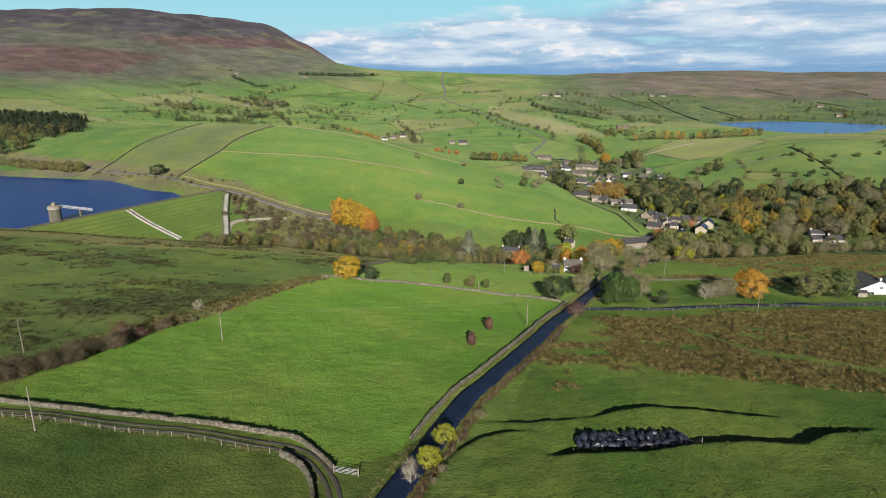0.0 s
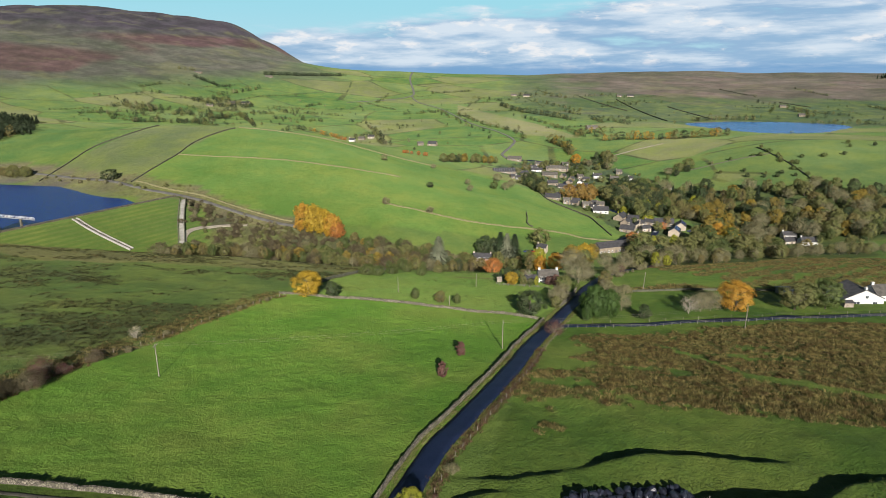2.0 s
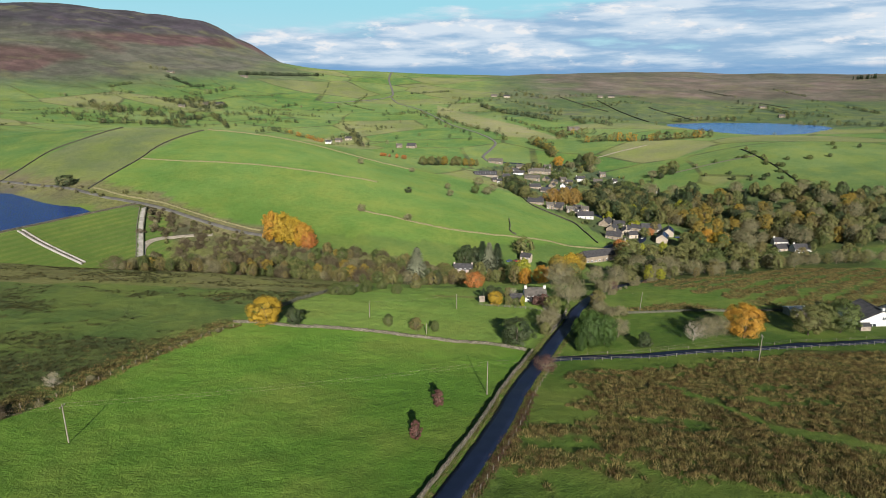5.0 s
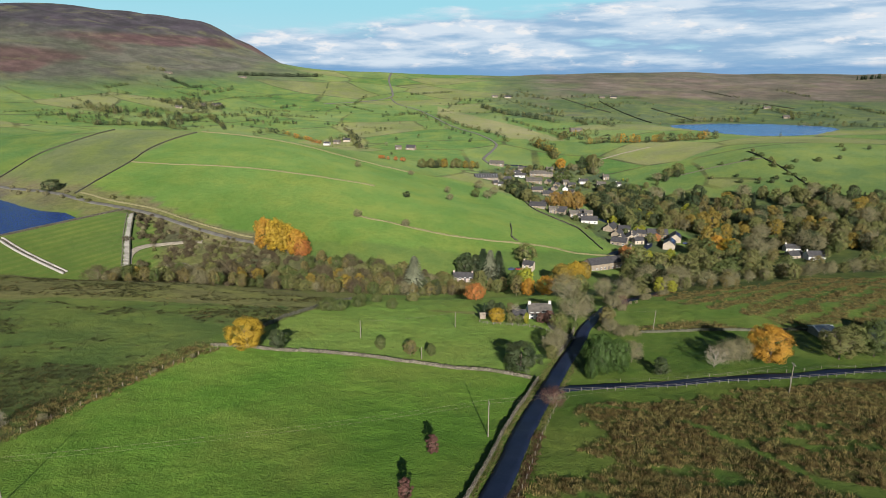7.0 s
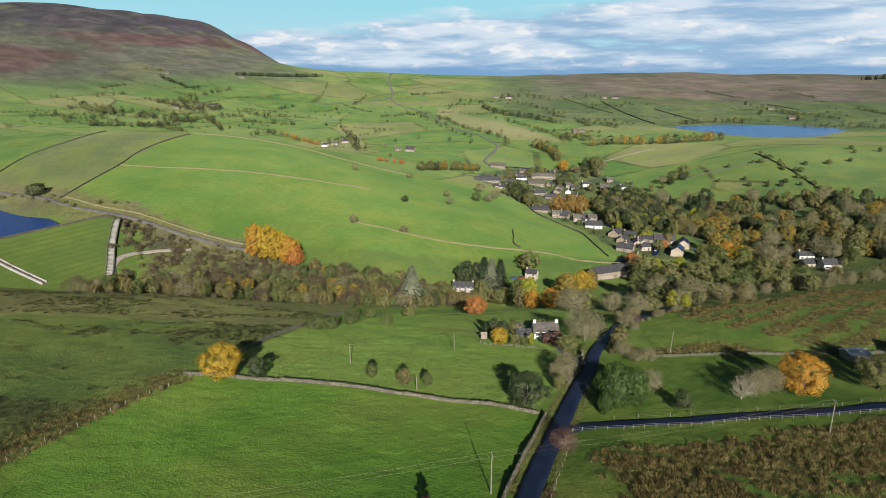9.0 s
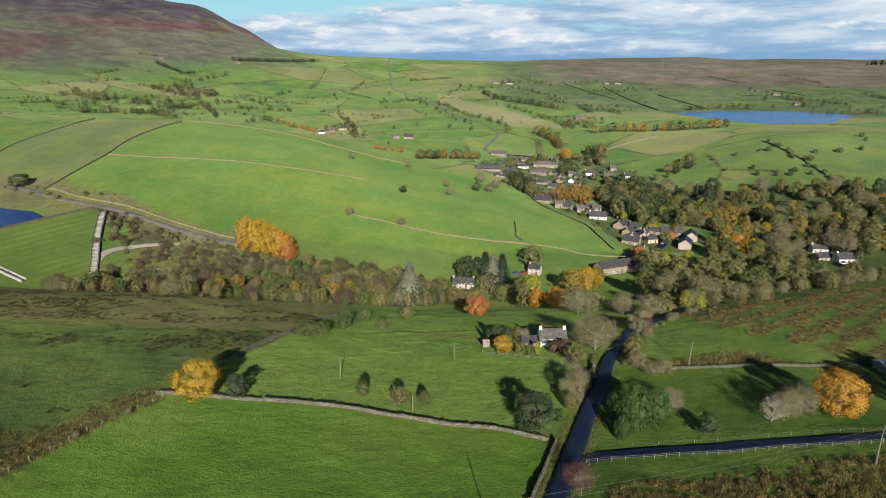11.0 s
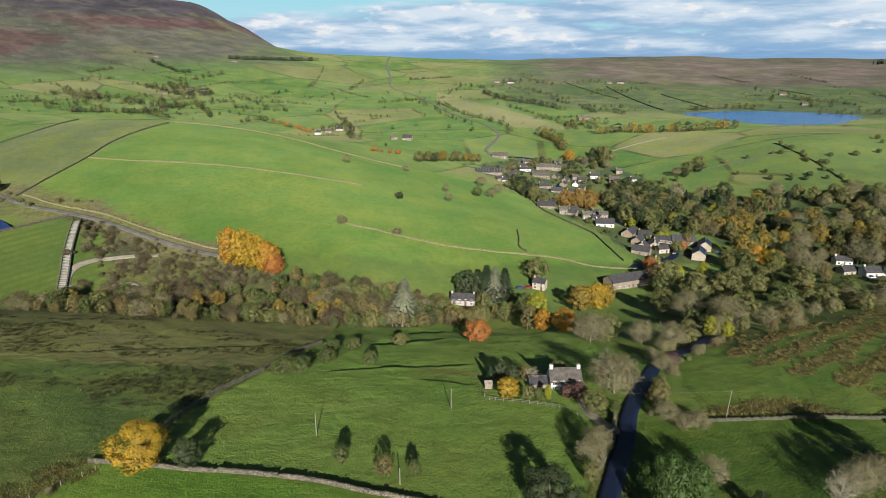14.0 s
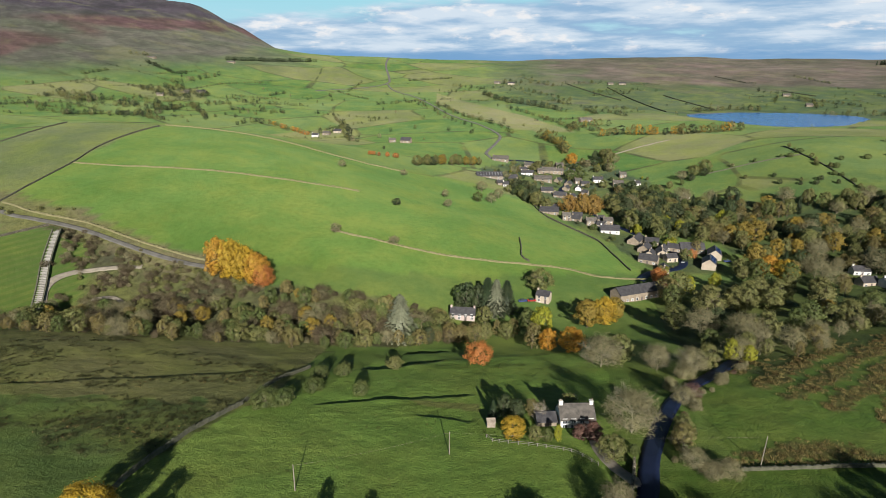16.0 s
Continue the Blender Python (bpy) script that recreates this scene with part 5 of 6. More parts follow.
def distant_trees():
    """Trees too far off to count one by one: one mesh for each shade of leaf."""
    for kind, spots in FAR_TREES.items():
        rng = random.Random(kind)
        shapes = []
        for k in range(3):
            if kind == "fir":
                verts, faces = [], []
                for tier in range(9):
                    z = 0.05 + 0.9 * tier / 9
                    leaf_blob(verts, faces, rng, Vector((0, 0, z)), 0.26 * (1 - z) + 0.02, 22, 0.13)
            else:
                verts, faces = crown(rng, 1.35 if "bush" in kind else 0.95, 1.0, 0.05, 22, 11, 0.10)
            corners = np.array([tuple(v) for v in verts]).reshape(-1, 4, 3)
            away = crown_away(corners, corners.mean((0, 1)))
            shapes.append((outward(corners, away).reshape(-1, 3), np.array(faces), away))
        all_v, all_f, all_a, base = [], [], [], 0
        for x, y, high, wide in spots:
            v, f, away = rng.choice(shapes)
            a = rng.uniform(0, 6.28)
            w = high * wide
            p = np.stack([(v[:, 0] * math.cos(a) - v[:, 1] * math.sin(a)) * w + x, (v[:, 0] * math.sin(a) + v[:, 1] * math.cos(a)) * w + y, v[:, 2] * high + up(x, y) - 0.2], -1)
            all_v.append(p)
            all_f.append(f + base)
            all_a.append(np.stack([away[:, 0] * math.cos(a) - away[:, 1] * math.sin(a), away[:, 0] * math.sin(a) + away[:, 1] * math.cos(a), away[:, 2]], -1))
            base += len(v)
        mesh = bpy.data.meshes.new("distant_trees")
        mesh.from_pydata(np.concatenate(all_v).tolist(), [], np.concatenate(all_f).tolist())
        mesh.materials.append(LEAF[SHADES[kind]])
        lit_softly(mesh, np.concatenate(all_v).reshape(-1, 4, 3), np.concatenate(all_a), 0.5)
        tagged(new("distant_trees", mesh), "distant " + SHADES[kind].replace("twig", "leafless brown").replace("fardark", "dark green") + " trees in belts and hedges", "trees", kind="stuff")


distant_trees()

# ---- lanes ----
ROAD = [(-17, 60), (-12.6, 74), (-9.2, 86), (-4.6, 102), (0.6, 114), (7.2, 130), (11.5, 142), (17, 160), (22.6, 176), (28, 190.5), (34.5, 207), (41.5, 223), (45, 233), (49, 242), (56, 255), (65, 268), (77, 280), (92, 296)]
strip("lane_south", [(-17.2, 60.6), (-22, 40), (-32, 5), (-45, -60), (-70, -160), (-110, -300)], 4.0, ASPHALT, "dark country lane running on between fields", "road")
strip("road", ROAD, 4.0, ASPHALT, "dark wet asphalt country lane between grass verges", "road")
LANE = [(24.5, 181), (31, 186.6), (40, 189.3), (53, 191.3), (68, 191.9), (88, 193.2), (108, 197), (130, 201), (180, 206)]
strip("side_lane", LANE, 3.2, ASPHALT, "narrow tarmac side lane along a post fence", "road", 0.14)
TRACK = [(-135, 92), (-100, 90), (-85, 89), (-68, 87.5), (-53, 85.8), (-38, 84), (-30, 82), (-25, 78), (-21, 71), (-19, 60)]
strip("reservoir_road", BANK_ROAD, 3.0, LANE_GREY, "pale service road above the reservoir bank", "road", 0.2, 4)
strip("scrub_path", [(-146, 415.5), (-168, 411), (-176, 402), (-178, 392), (-175, 382), (-170, 376), (-161, 372)], 3.4, GRAVEL, "pale looping gravel track through scrub", "path", 0.2)
strip("turning_loop", [(-157, 388), (-150, 389.5), (-144, 387), (-137.7, 380.5)], 2.4, GRAVEL, "short pale gravel loop in scrub", "path", 0.2)
strip("hill_road", [(-158, 1978), (-153, 1811), (-131, 1655), (-133, 1599), (-183, 1529), (-268, 1447)], 5.0, LANE_GREY, "pale road climbing over the far saddle", "road", 0.6, 20)
strip("dale_lane", [(60, 790), (49.8, 820), (66, 880), (73.6, 915), (66, 950), (52, 987), (13.8, 1103), (-51, 1374), (-106, 1501), (-131, 1599)], 3.6, LANE_GREY, "grey lane winding up the dale", "road", 0.6, 12)
strip("field_path", [(120, 790), (192, 824), (230, 845), (269, 862)], 2.6, GRAVEL, "tan worn track across green pasture", "path", 0.5, 10)
strip("village_street", [(111, 446), (122, 462), (146, 478), (152, 500), (146, 530), (136, 560), (126, 590), (118, 640), (112, 690), (122, 720), (128, 760), (100, 800), (60, 795)], 5.0, ASPHALT, "grey village street between houses", "road", 0.25, 5)
strip("cottage_drive", [(41.5, 225), (38, 232), (36.5, 240), (37, 246)], 2.6, GRAVEL, "short worn drive beside the cottage", "path", 0.15)

# ---- field walls ----
def beside(line, off):
    pts = [Vector(p) for p in line]
    out = []
    for k, p in enumerate(pts):
        d = pts[min(k + 1, len(pts) - 1)] - pts[max(k - 1, 0)]
        out.append(tuple(p + Vector((d.y, -d.x)).normalized() * off))
    return out


RUT = plain("worn_rut", (0.030, 0.028, 0.024), (0.075, 0.066, 0.050), 1.0)
for off in (-0.72, 0.72):
    strip("wheel_rut", beside(TRACK, off), 0.75, RUT, "dark wet wheel rut of a grassy farm track", "track", 0.06)
WALL = "grey dry stone field wall with rough cope stones"
stone_wall([(-130, 95), (-95, 92.8), (-88, 92.3), (-76, 90.8), (-63, 90.1), (-49, 88.2), (-39, 87.4), (-31.6, 85.5), (-26.6, 81.4), (-22.9, 77.5)], "pale dry stone wall beside a farm track", 0.68, 0.36)
stone_wall([(-61, 206), (-42, 205), (-22, 203.5), (-10, 200.4), (1, 197.8), (12, 195.9), (23, 192)], "pale dry stone wall across green pasture", 0.65, 0.38)
# dark stone takes in the shadow along these two walls
stone_wall([(-54, 209), (-54, 221), (-52.2, 236), (-49.8, 247), (-45.4, 260.5)], WALL, 0.8, 0.36, mat=DARK_STONE)
stone_wall([(-45.4, 262), (-43.7, 281), (-38, 300)], WALL, 0.7, 0.36, mat=DARK_STONE)
stone_wall([(61.8, 230.1), (67.6, 230.2), (75.8, 230.2), (95.6, 230.5), (112, 232), (160, 236)], WALL, 0.6, 0.36, mat=DARK_STONE)
stone_wall(beside(ROAD[2:10], -3.6), "low tumbled stone wall along the lane verge", 0.55, 0.4)
stone_wall(beside(ROAD[10:13], -2.9), "low mossy stone wall along the lane", 0.9, 0.6)
stone_wall([(-32, 80.4), (-29, 78.6), (-26.5, 75.9), (-24.5, 72), (-22.5, 66)], "curved rubble wall at the track bend", 0.8, 0.5)
HILL_WALL = "dark mossy dry stone wall over the hill"
for line in ([(-349, 506), (-346, 540), (-343, 578), (-328, 612), (-317, 655)], [(-250, 466), (-248, 484), (-245, 535), (-244.6, 573), (-232, 640)], [(50, 493), (48.7, 472), (47.2, 458), (51, 453)],
             [(74, 630), (79, 584), (91, 554), (105, 524), (108, 496), (111, 464)], [(332, 728), (331, 689), (333, 659), (332, 616), (332, 590)], [(252, 703), (290, 699), (330, 692)]):
    stone_wall(line, HILL_WALL, 0.95, 0.5, 2.5, mat=DARK_STONE)
for line in ([(-60, 460), (-24, 450), (8, 447), (49, 448.6)], [(-244, 535), (-206, 525), (-141, 522), (-94, 520), (-53, 526)], [(49, 448.6), (72, 451), (90, 446), (115, 448.5)], [(-247, 467), (-222, 455), (-190, 449), (-150, 434), (-118, 424)], [(-232, 652), (-150, 655), (-90, 640), (-30, 640)]):
    stone_wall(line, "low tan grassed stone wall across the hill pasture", 0.6, 0.55, 2.5, mat=TAN_STONE)

for line in ([(449, 1420), (478, 1233)], [(280, 1563), (342, 1345)], [(361, 1526), (375, 1184)], [(686, 1744), (712, 1627)], [(726, 1492), (749, 1400)]):
    stone_wall(line, "dark dry stone intake wall on the far moor edge", 1.5, 0.9, 12, mat=DARK_STONE)

# ---- posts, rails, poles ----
def post_mesh(high, r):
    bm = bmesh.new()
    box(bm, -r, r, -r, r, -0.4, high)
    bmesh.ops.bevel(bm, geom=[e for e in bm.edges if e.verts[0].co.z > high - 0.01 and e.verts[1].co.z > high - 0.01], offset=r * 0.4, segments=1)
    mesh = bpy.data.meshes.new("post")
    bm.to_mesh(mesh)
    bm.free()
    return mesh


def fence(line, label, gap=2.4, high=1.15, rails=(0.45, 0.85, 1.1), mat=None, r=0.06, rail_h=0.05, name="fence"):
    mat = mat or WOOD
    pts = resample(line, gap)
    x0, y0 = pts[0]
    z0 = up(x0, y0)
    root = thing(name, x0, y0, z0, label, "fence")
    mesh = post_mesh(high, r)
    mesh.materials.append(mat)
    rng = random.Random(label)
    for p in pts:
        ob = new("post", mesh)
        ob.parent = root
        ob.matrix_basis = pose(p.x - x0, p.y - y0, up(p.x, p.y) - z0, rng.uniform(-4, 4), rng.uniform(-4, 4), rng.uniform(0, 30))
    for f in rails:
        line = [Vector((p.x - x0, p.y - y0, up(p.x, p.y) - z0 + f)) for p in pts]
        if rail_h >= 0.02:
            for a, b in zip(line, line[1:]):
                bm = bmesh.new()
                rod(bm, a, b, rail_h, rail_h, 4)
                part("rail", bm, mat, root)
        else:
            bm = bmesh.new()
            rings = [[bm.verts.new(p + Vector((0, u * rail_h, v * rail_h))) for u, v in ((-1, -0.6), (1, -0.6), (0, 1))] for p in line]
            for a, b in zip(rings, rings[1:]):
                for k in range(3):
                    bm.faces.new((a[k], a[(k + 1) % 3], b[(k + 1) % 3], b[k]))
            part("wire", bm, WIRE, root)
    return root


PALE_WOOD = plain("bleached_wood", (0.12, 0.11, 0.095), (0.21, 0.195, 0.17), 3.0, 0.8)
fence([(-120, 90), (-90, 87.7), (-83, 86.9), (-67, 85.4), (-51, 83.4), (-37.5, 81.4), (-32, 80.7)], "weathered post and wire fence along the track", 2.6, 1.1, (0.5, 0.95), r=0.05, rail_h=0.012)
fence([(28.8, 183.6), (34, 185.6)] + beside(LANE[2:], 2.6), "pale post and rail fence along the side lane", 2.4, 0.95, (0.5, 0.88), mat=PALE_WOOD, rail_h=0.022)
fence(beside(LANE[2:], -2.3), "grey wire fence beside mown grass", 4.5, 0.9, (0.5, 0.85), mat=POLE, r=0.04, rail_h=0.008)
fence([(13.2, 244.5), (14.3, 242.7), (22, 241.3), (30.5, 238.3), (34.8, 233)], "pale post and rail garden fence", 1.8, 0.9, (0.4, 0.8), mat=PALE_WOOD, rail_h=0.04)
fence(beside(ROAD[:9], 3.7), "leaning post and wire fence above brambles", 2.8, 1.0, (0.5, 0.9), mat=POLE, r=0.04, rail_h=0.008)


def gate(a, b):
    """A galvanised field gate of five bars."""
    (ax, ay), (bx, by) = a, b
    z = up(ax, ay)
    wide = math.dist(a, b)
    root = thing("field_gate", ax, ay, z, "galvanised steel five-bar field gate, closed", "gate", math.degrees(math.atan2(by - ay, bx - ax)))
    for k in range(5):
        bm = bmesh.new()
        rod(bm, (0.05, 0, 0.25 + 0.23 * k), (wide - 0.05, 0, 0.25 + 0.23 * k), 0.03, 0.03)
        part("bar", bm, STEEL, root)
    for u, v in ((0.05, 0.05), (wide - 0.05, wide - 0.05), (0.05, wide - 0.05)):
        bm = bmesh.new()
        rod(bm, (u, 0.03, 0.22), (v, 0.03, 1.2), 0.028, 0.028)
        part("brace", bm, STEEL, root)
    for u in (-0.12, wide + 0.12):
        bm = bmesh.new()
        rod(bm, (u, 0, -0.4), (u, 0, 1.45), 0.1, 0.09, 8)
        part("gatepost", bm, WOOD, root)


gate((-22.6, 77), (-19.0, 76.4))


def utility_pole(x, y, high, arm=False, lean=0.0):
    root = thing("utility_pole", x, y, up(x, y), "tall grey wooden utility pole with wire fittings", "pole", group="utility poles")
    bm = bmesh.new()
    rod(bm, (0, 0, -0.8), (lean * high, 0, high), 0.13, 0.09, 10)
    part("shaft", bm, POLE, root, smooth=False)
    if arm:
        bm = bmesh.new()
        box(bm, lean * high - 0.06, lean * high + 0.06, -0.8, 0.8, high - 0.45, high - 0.33)
        part("crossarm", bm, POLE, root)
    for u in ((-0.65, 0.65) if arm else (0,)):
        bm = bmesh.new()
        rod(bm, (lean * high, u, high - 0.35), (lean * high, u, high - 0.12 if arm else high + 0.15), 0.05, 0.035, 8)
        part("insulator", bm, CONCRETE, root)
    return Vector((x + lean * high, y, up(x, y) + high))


LINE_A = [utility_pole(*p) for p in ((-103.8, 117.5, 8, True), (-65.5, 133.9, 7.5, True), (9.9, 157, 7.5, True), (81.2, 182.5, 7.5, True))]
LINE_B = [utility_pole(*p) for p in ((-140, 60, 8), (-74.2, 83.1, 7.8), (-74.0, 40.0, 7.8))]
LINE_C = [utility_pole(*p) for p in ((-23, 221.3, 5.4), (5, 236.2, 5.2), (66.1, 231.2, 7.0, False, 0.06), (-4.4, 203.5, 3.2))]


def wire(a, b, sag, off=0.0):
    bm, rings = bmesh.new(), []
    side = Vector((b.y - a.y, a.x - b.x, 0)).normalized()
    for k in range(15):
        t = k / 14
        p = a.lerp(b, t) + Vector((0, off, -0.1 - sag * 4 * t * (1 - t)))
        rings.append([bm.verts.new(p + side * u * 0.008 + Vector((0, 0, v * 0.008))) for u, v in ((-1, -0.6), (1, -0.6), (0, 1))])
    for r, s in zip(rings, rings[1:]):
        for k in range(3):
            bm.faces.new((r[k], r[(k + 1) % 3], s[(k + 1) % 3], s[k]))
    single("overhead_wire", bm, WOOD, "thin sagging overhead wire between wooden poles", "wire", "overhead wires")


for a, b in zip(LINE_A, LINE_A[1:]):
    for off in (-0.65, 0.65):
        wire(a, b, 0.8, off)
wire(LINE_C[0], LINE_C[1], 0.5)
wire(LINE_C[1], LINE_C[2], 0.7)

# ---- wrapped bales in a stack ----
def bales():
    rng = random.Random(9)
    bm = bmesh.new()
    bmesh.ops.create_cone(bm, cap_ends=True, segments=14, radius1=0.55, radius2=0.55, depth=1.15)
    bmesh.ops.bevel(bm, geom=[e for e in bm.edges if abs(e.verts[0].co.z - e.verts[1].co.z) < 1e-4], offset=0.16, segments=2)
    for v in bm.verts:
        v.co += Vector((rng.uniform(-.04, .04), rng.uniform(-.04, .04), rng.uniform(-.04, .04)))
    first = single("wrapped_bale", bm, PLASTIC, "round silage bale in shiny black plastic wrap", "bale", "stacked silage bales", smooth=True)
    first.matrix_basis = pose(14.8, 88.2, up(14.8, 88.2) + 0.55, 90, 0, 30)
    for k in range(15):
        for j in range(3):
            if (k, j) == (0, 0) or (k in (0, 14) and j == 2):
                continue
            x, y = 14.8 + k * 1.25 + rng.uniform(-.2, .2), 88.2 + k * 0.12 + j * 1.3 + rng.uniform(-.2, .2)
            copy_thing(first, pose(x, y, up(x, y) + rng.uniform(0.25, 0.5), rng.choice((90, 90, 75, 60)), rng.uniform(-14, 14), rng.uniform(0, 180)))
    for k in range(13):
        if rng.random() < 0.4:
            x, y = 15.6 + k * 1.3, 89.2 + k * 0.12
            copy_thing(first, pose(x, y, up(x, y) + 1.2, rng.choice((75, 90)), rng.uniform(-10, 10), rng.uniform(0, 180)))


bales()
fence([(13.5, 86.4), (18, 86.6), (23, 87.2), (28, 88.0), (34, 89.0)], "short rough post and wire fence by the bales", 3.2, 1.1, (0.6, 1.0), mat=POLE, r=0.045, rail_h=0.006)


# ---- the dam, its spillway and tower ----
PALE_BED = plain("washed_stone", (0.17, 0.16, 0.145), (0.31, 0.30, 0.27), 1.0)

def dam_works():
    A, U = Vector(DAM_A), Vector(DAM_U)
    N = Vector((U.y, -U.x))
    def loft(pts, near, far, lo, hi, heights, o=Vector((0, 0, 0))):
        """One running wall with a top and two faces."""
        bm, rows = bmesh.new(), []
        for k, p in enumerate(pts):
            d = (pts[min(k + 1, len(pts) - 1)] - pts[max(k - 1, 0)]).normalized()
            n = Vector((d.y, -d.x))
            z = heights(p)
            rows.append([bm.verts.new((p.x + n.x * s - o.x, p.y + n.y * s - o.y, z + h - o.z)) for s, h in ((near, lo), (near, hi), (far, hi), (far, lo))])
        for a, b in zip(rows, rows[1:]):
            for k in range(4):
                bm.faces.new((a[k], b[k], b[(k + 1) % 4], a[(k + 1) % 4]))
        bm.faces.new(rows[0])
        bm.faces.new(rows[-1][::-1])
        bmesh.ops.recalc_face_normals(bm, faces=bm.faces)
        return bm

    crest = [A + U * (6 + k * 4.8) for k in range(31)]
    single("dam_parapet", loft(crest, -2.6, -2.1, -0.5, 0.9, lambda p: -20.8), STONE, "low pale stone parapet along the dam crest", "wall")

    def channel(name, line, wide, wall, label, steps):
        pts = resample(line, 1.2)
        root = thing(name, pts[0].x, pts[0].y, up(*pts[0]), label, "channel")
        o = root.location
        for s in (-1, 1):
            # dark spillway walls: shadow on the inner face put into the colour
            part("side_wall", loft(pts, s * wide / 2, s * (wide / 2 + wall), -0.8, 0.9, lambda p: up(p.x, p.y), o), DARK_STONE if steps else CONCRETE, root, "pale capped masonry side wall")
        for k, (a, b) in enumerate(zip(pts, pts[1:])):
            d = (b - a).normalized()
            n = Vector((d.y, -d.x)) * wide / 2
            z = max(up(a.x, a.y), up(b.x, b.y)) + 0.12 - o.z
            bm = bmesh.new()
            c = [a + n, b + n, b - n, a - n]
            v = [bm.verts.new((w.x - o.x, w.y - o.y, zz)) for zz in (z - 1.2, z) for w in c]
            for f in ((4, 5, 6, 7), (0, 1, 5, 4), (1, 2, 6, 5), (2, 3, 7, 6), (3, 0, 4, 7)):
                bm.faces.new([v[i] for i in f])
            bmesh.ops.recalc_face_normals(bm, faces=bm.faces)
            part("step" if steps else "bed", bm, PALE_BED if steps else STONE, root)

    channel("spillway", [(-197.5, 436), (-192, 420), (-186, 404), (-179, 388), (-172.5, 372)], 3.2, 0.6, "stepped pale stone spillway beside the dam face", True)
    channel("drain_channel", [(-231, 364), (-221, 360.5), (-210, 358), (-194, 355.5)], 2.0, 0.7, "straight pale concrete drain down the dam face", False)
    # valve tower and footbridge
    x, y = -259.0, 336.0
    root = thing("valve_tower", x, y, -30, "round pale stone valve tower standing in the reservoir", "tower")
    for name, lo, hi, r0, r1, mat in (("base", 0, 10.5, 3.7, 3.4, STONE), ("shaft", 10.5, 15.6, 3.3, 3.2, STONE), ("cornice", 15.6, 16.1, 3.75, 3.75, CONCRETE), ("parapet", 16.1, 17.2, 3.5, 3.5, SANDSTONE), ("turret", 17.2, 19.2, 1.2, 1.1, SANDSTONE)):
        bm = bmesh.new()
        rod(bm, (0, 0, lo), (0, 0, hi), r0, r1, 20)
        part(name, bm, mat, root)
    a, b = Vector((x + 2.2, y + 2.6, -13.9)), Vector((-246.2, 351.5, -19.4))
    b.z = -18.6
    bridge = thing("footbridge", a.x, a.y, a.z, "narrow pale steel footbridge to the valve tower", "bridge")
    d = (b - a)
    side = Vector((d.y, -d.x, 0)).normalized() * 0.7
    bm = bmesh.new()
    v = [bm.verts.new(w) for w in (side, d + side, d - side, -side, side - Vector((0, 0, .35)), d + side - Vector((0, 0, .35)), d - side - Vector((0, 0, .35)), -side - Vector((0, 0, .35)))]
    for f in ((0, 1, 2, 3), (7, 6, 5, 4), (0, 4, 5, 1), (2, 6, 7, 3), (1, 5, 6, 2), (3, 7, 4, 0)):
        bm.faces.new([v[i] for i in f])
    part("deck", bm, CONCRETE, bridge)
    for s in (-1, 1):
        bm = bmesh.new()
        for h in (0.6, 1.15):
            rod(bm, side * s + Vector((0, 0, h)), d + side * s + Vector((0, 0, h)), 0.05, 0.05, 4)
        for k in range(11):
            p = d * k / 10 + side * s
            rod(bm, p, p + Vector((0, 0, 1.15)), 0.05, 0.05, 4)
        part("railing", bm, PAINT, bridge)
    bm = bmesh.new()
    p = d * 0.6
    rod(bm, (p.x, p.y, p.z - 12), (p.x, p.y, p.z - 0.3), 0.8, 0.7, 10)
    part("pier", bm, STONE, bridge)


dam_works()


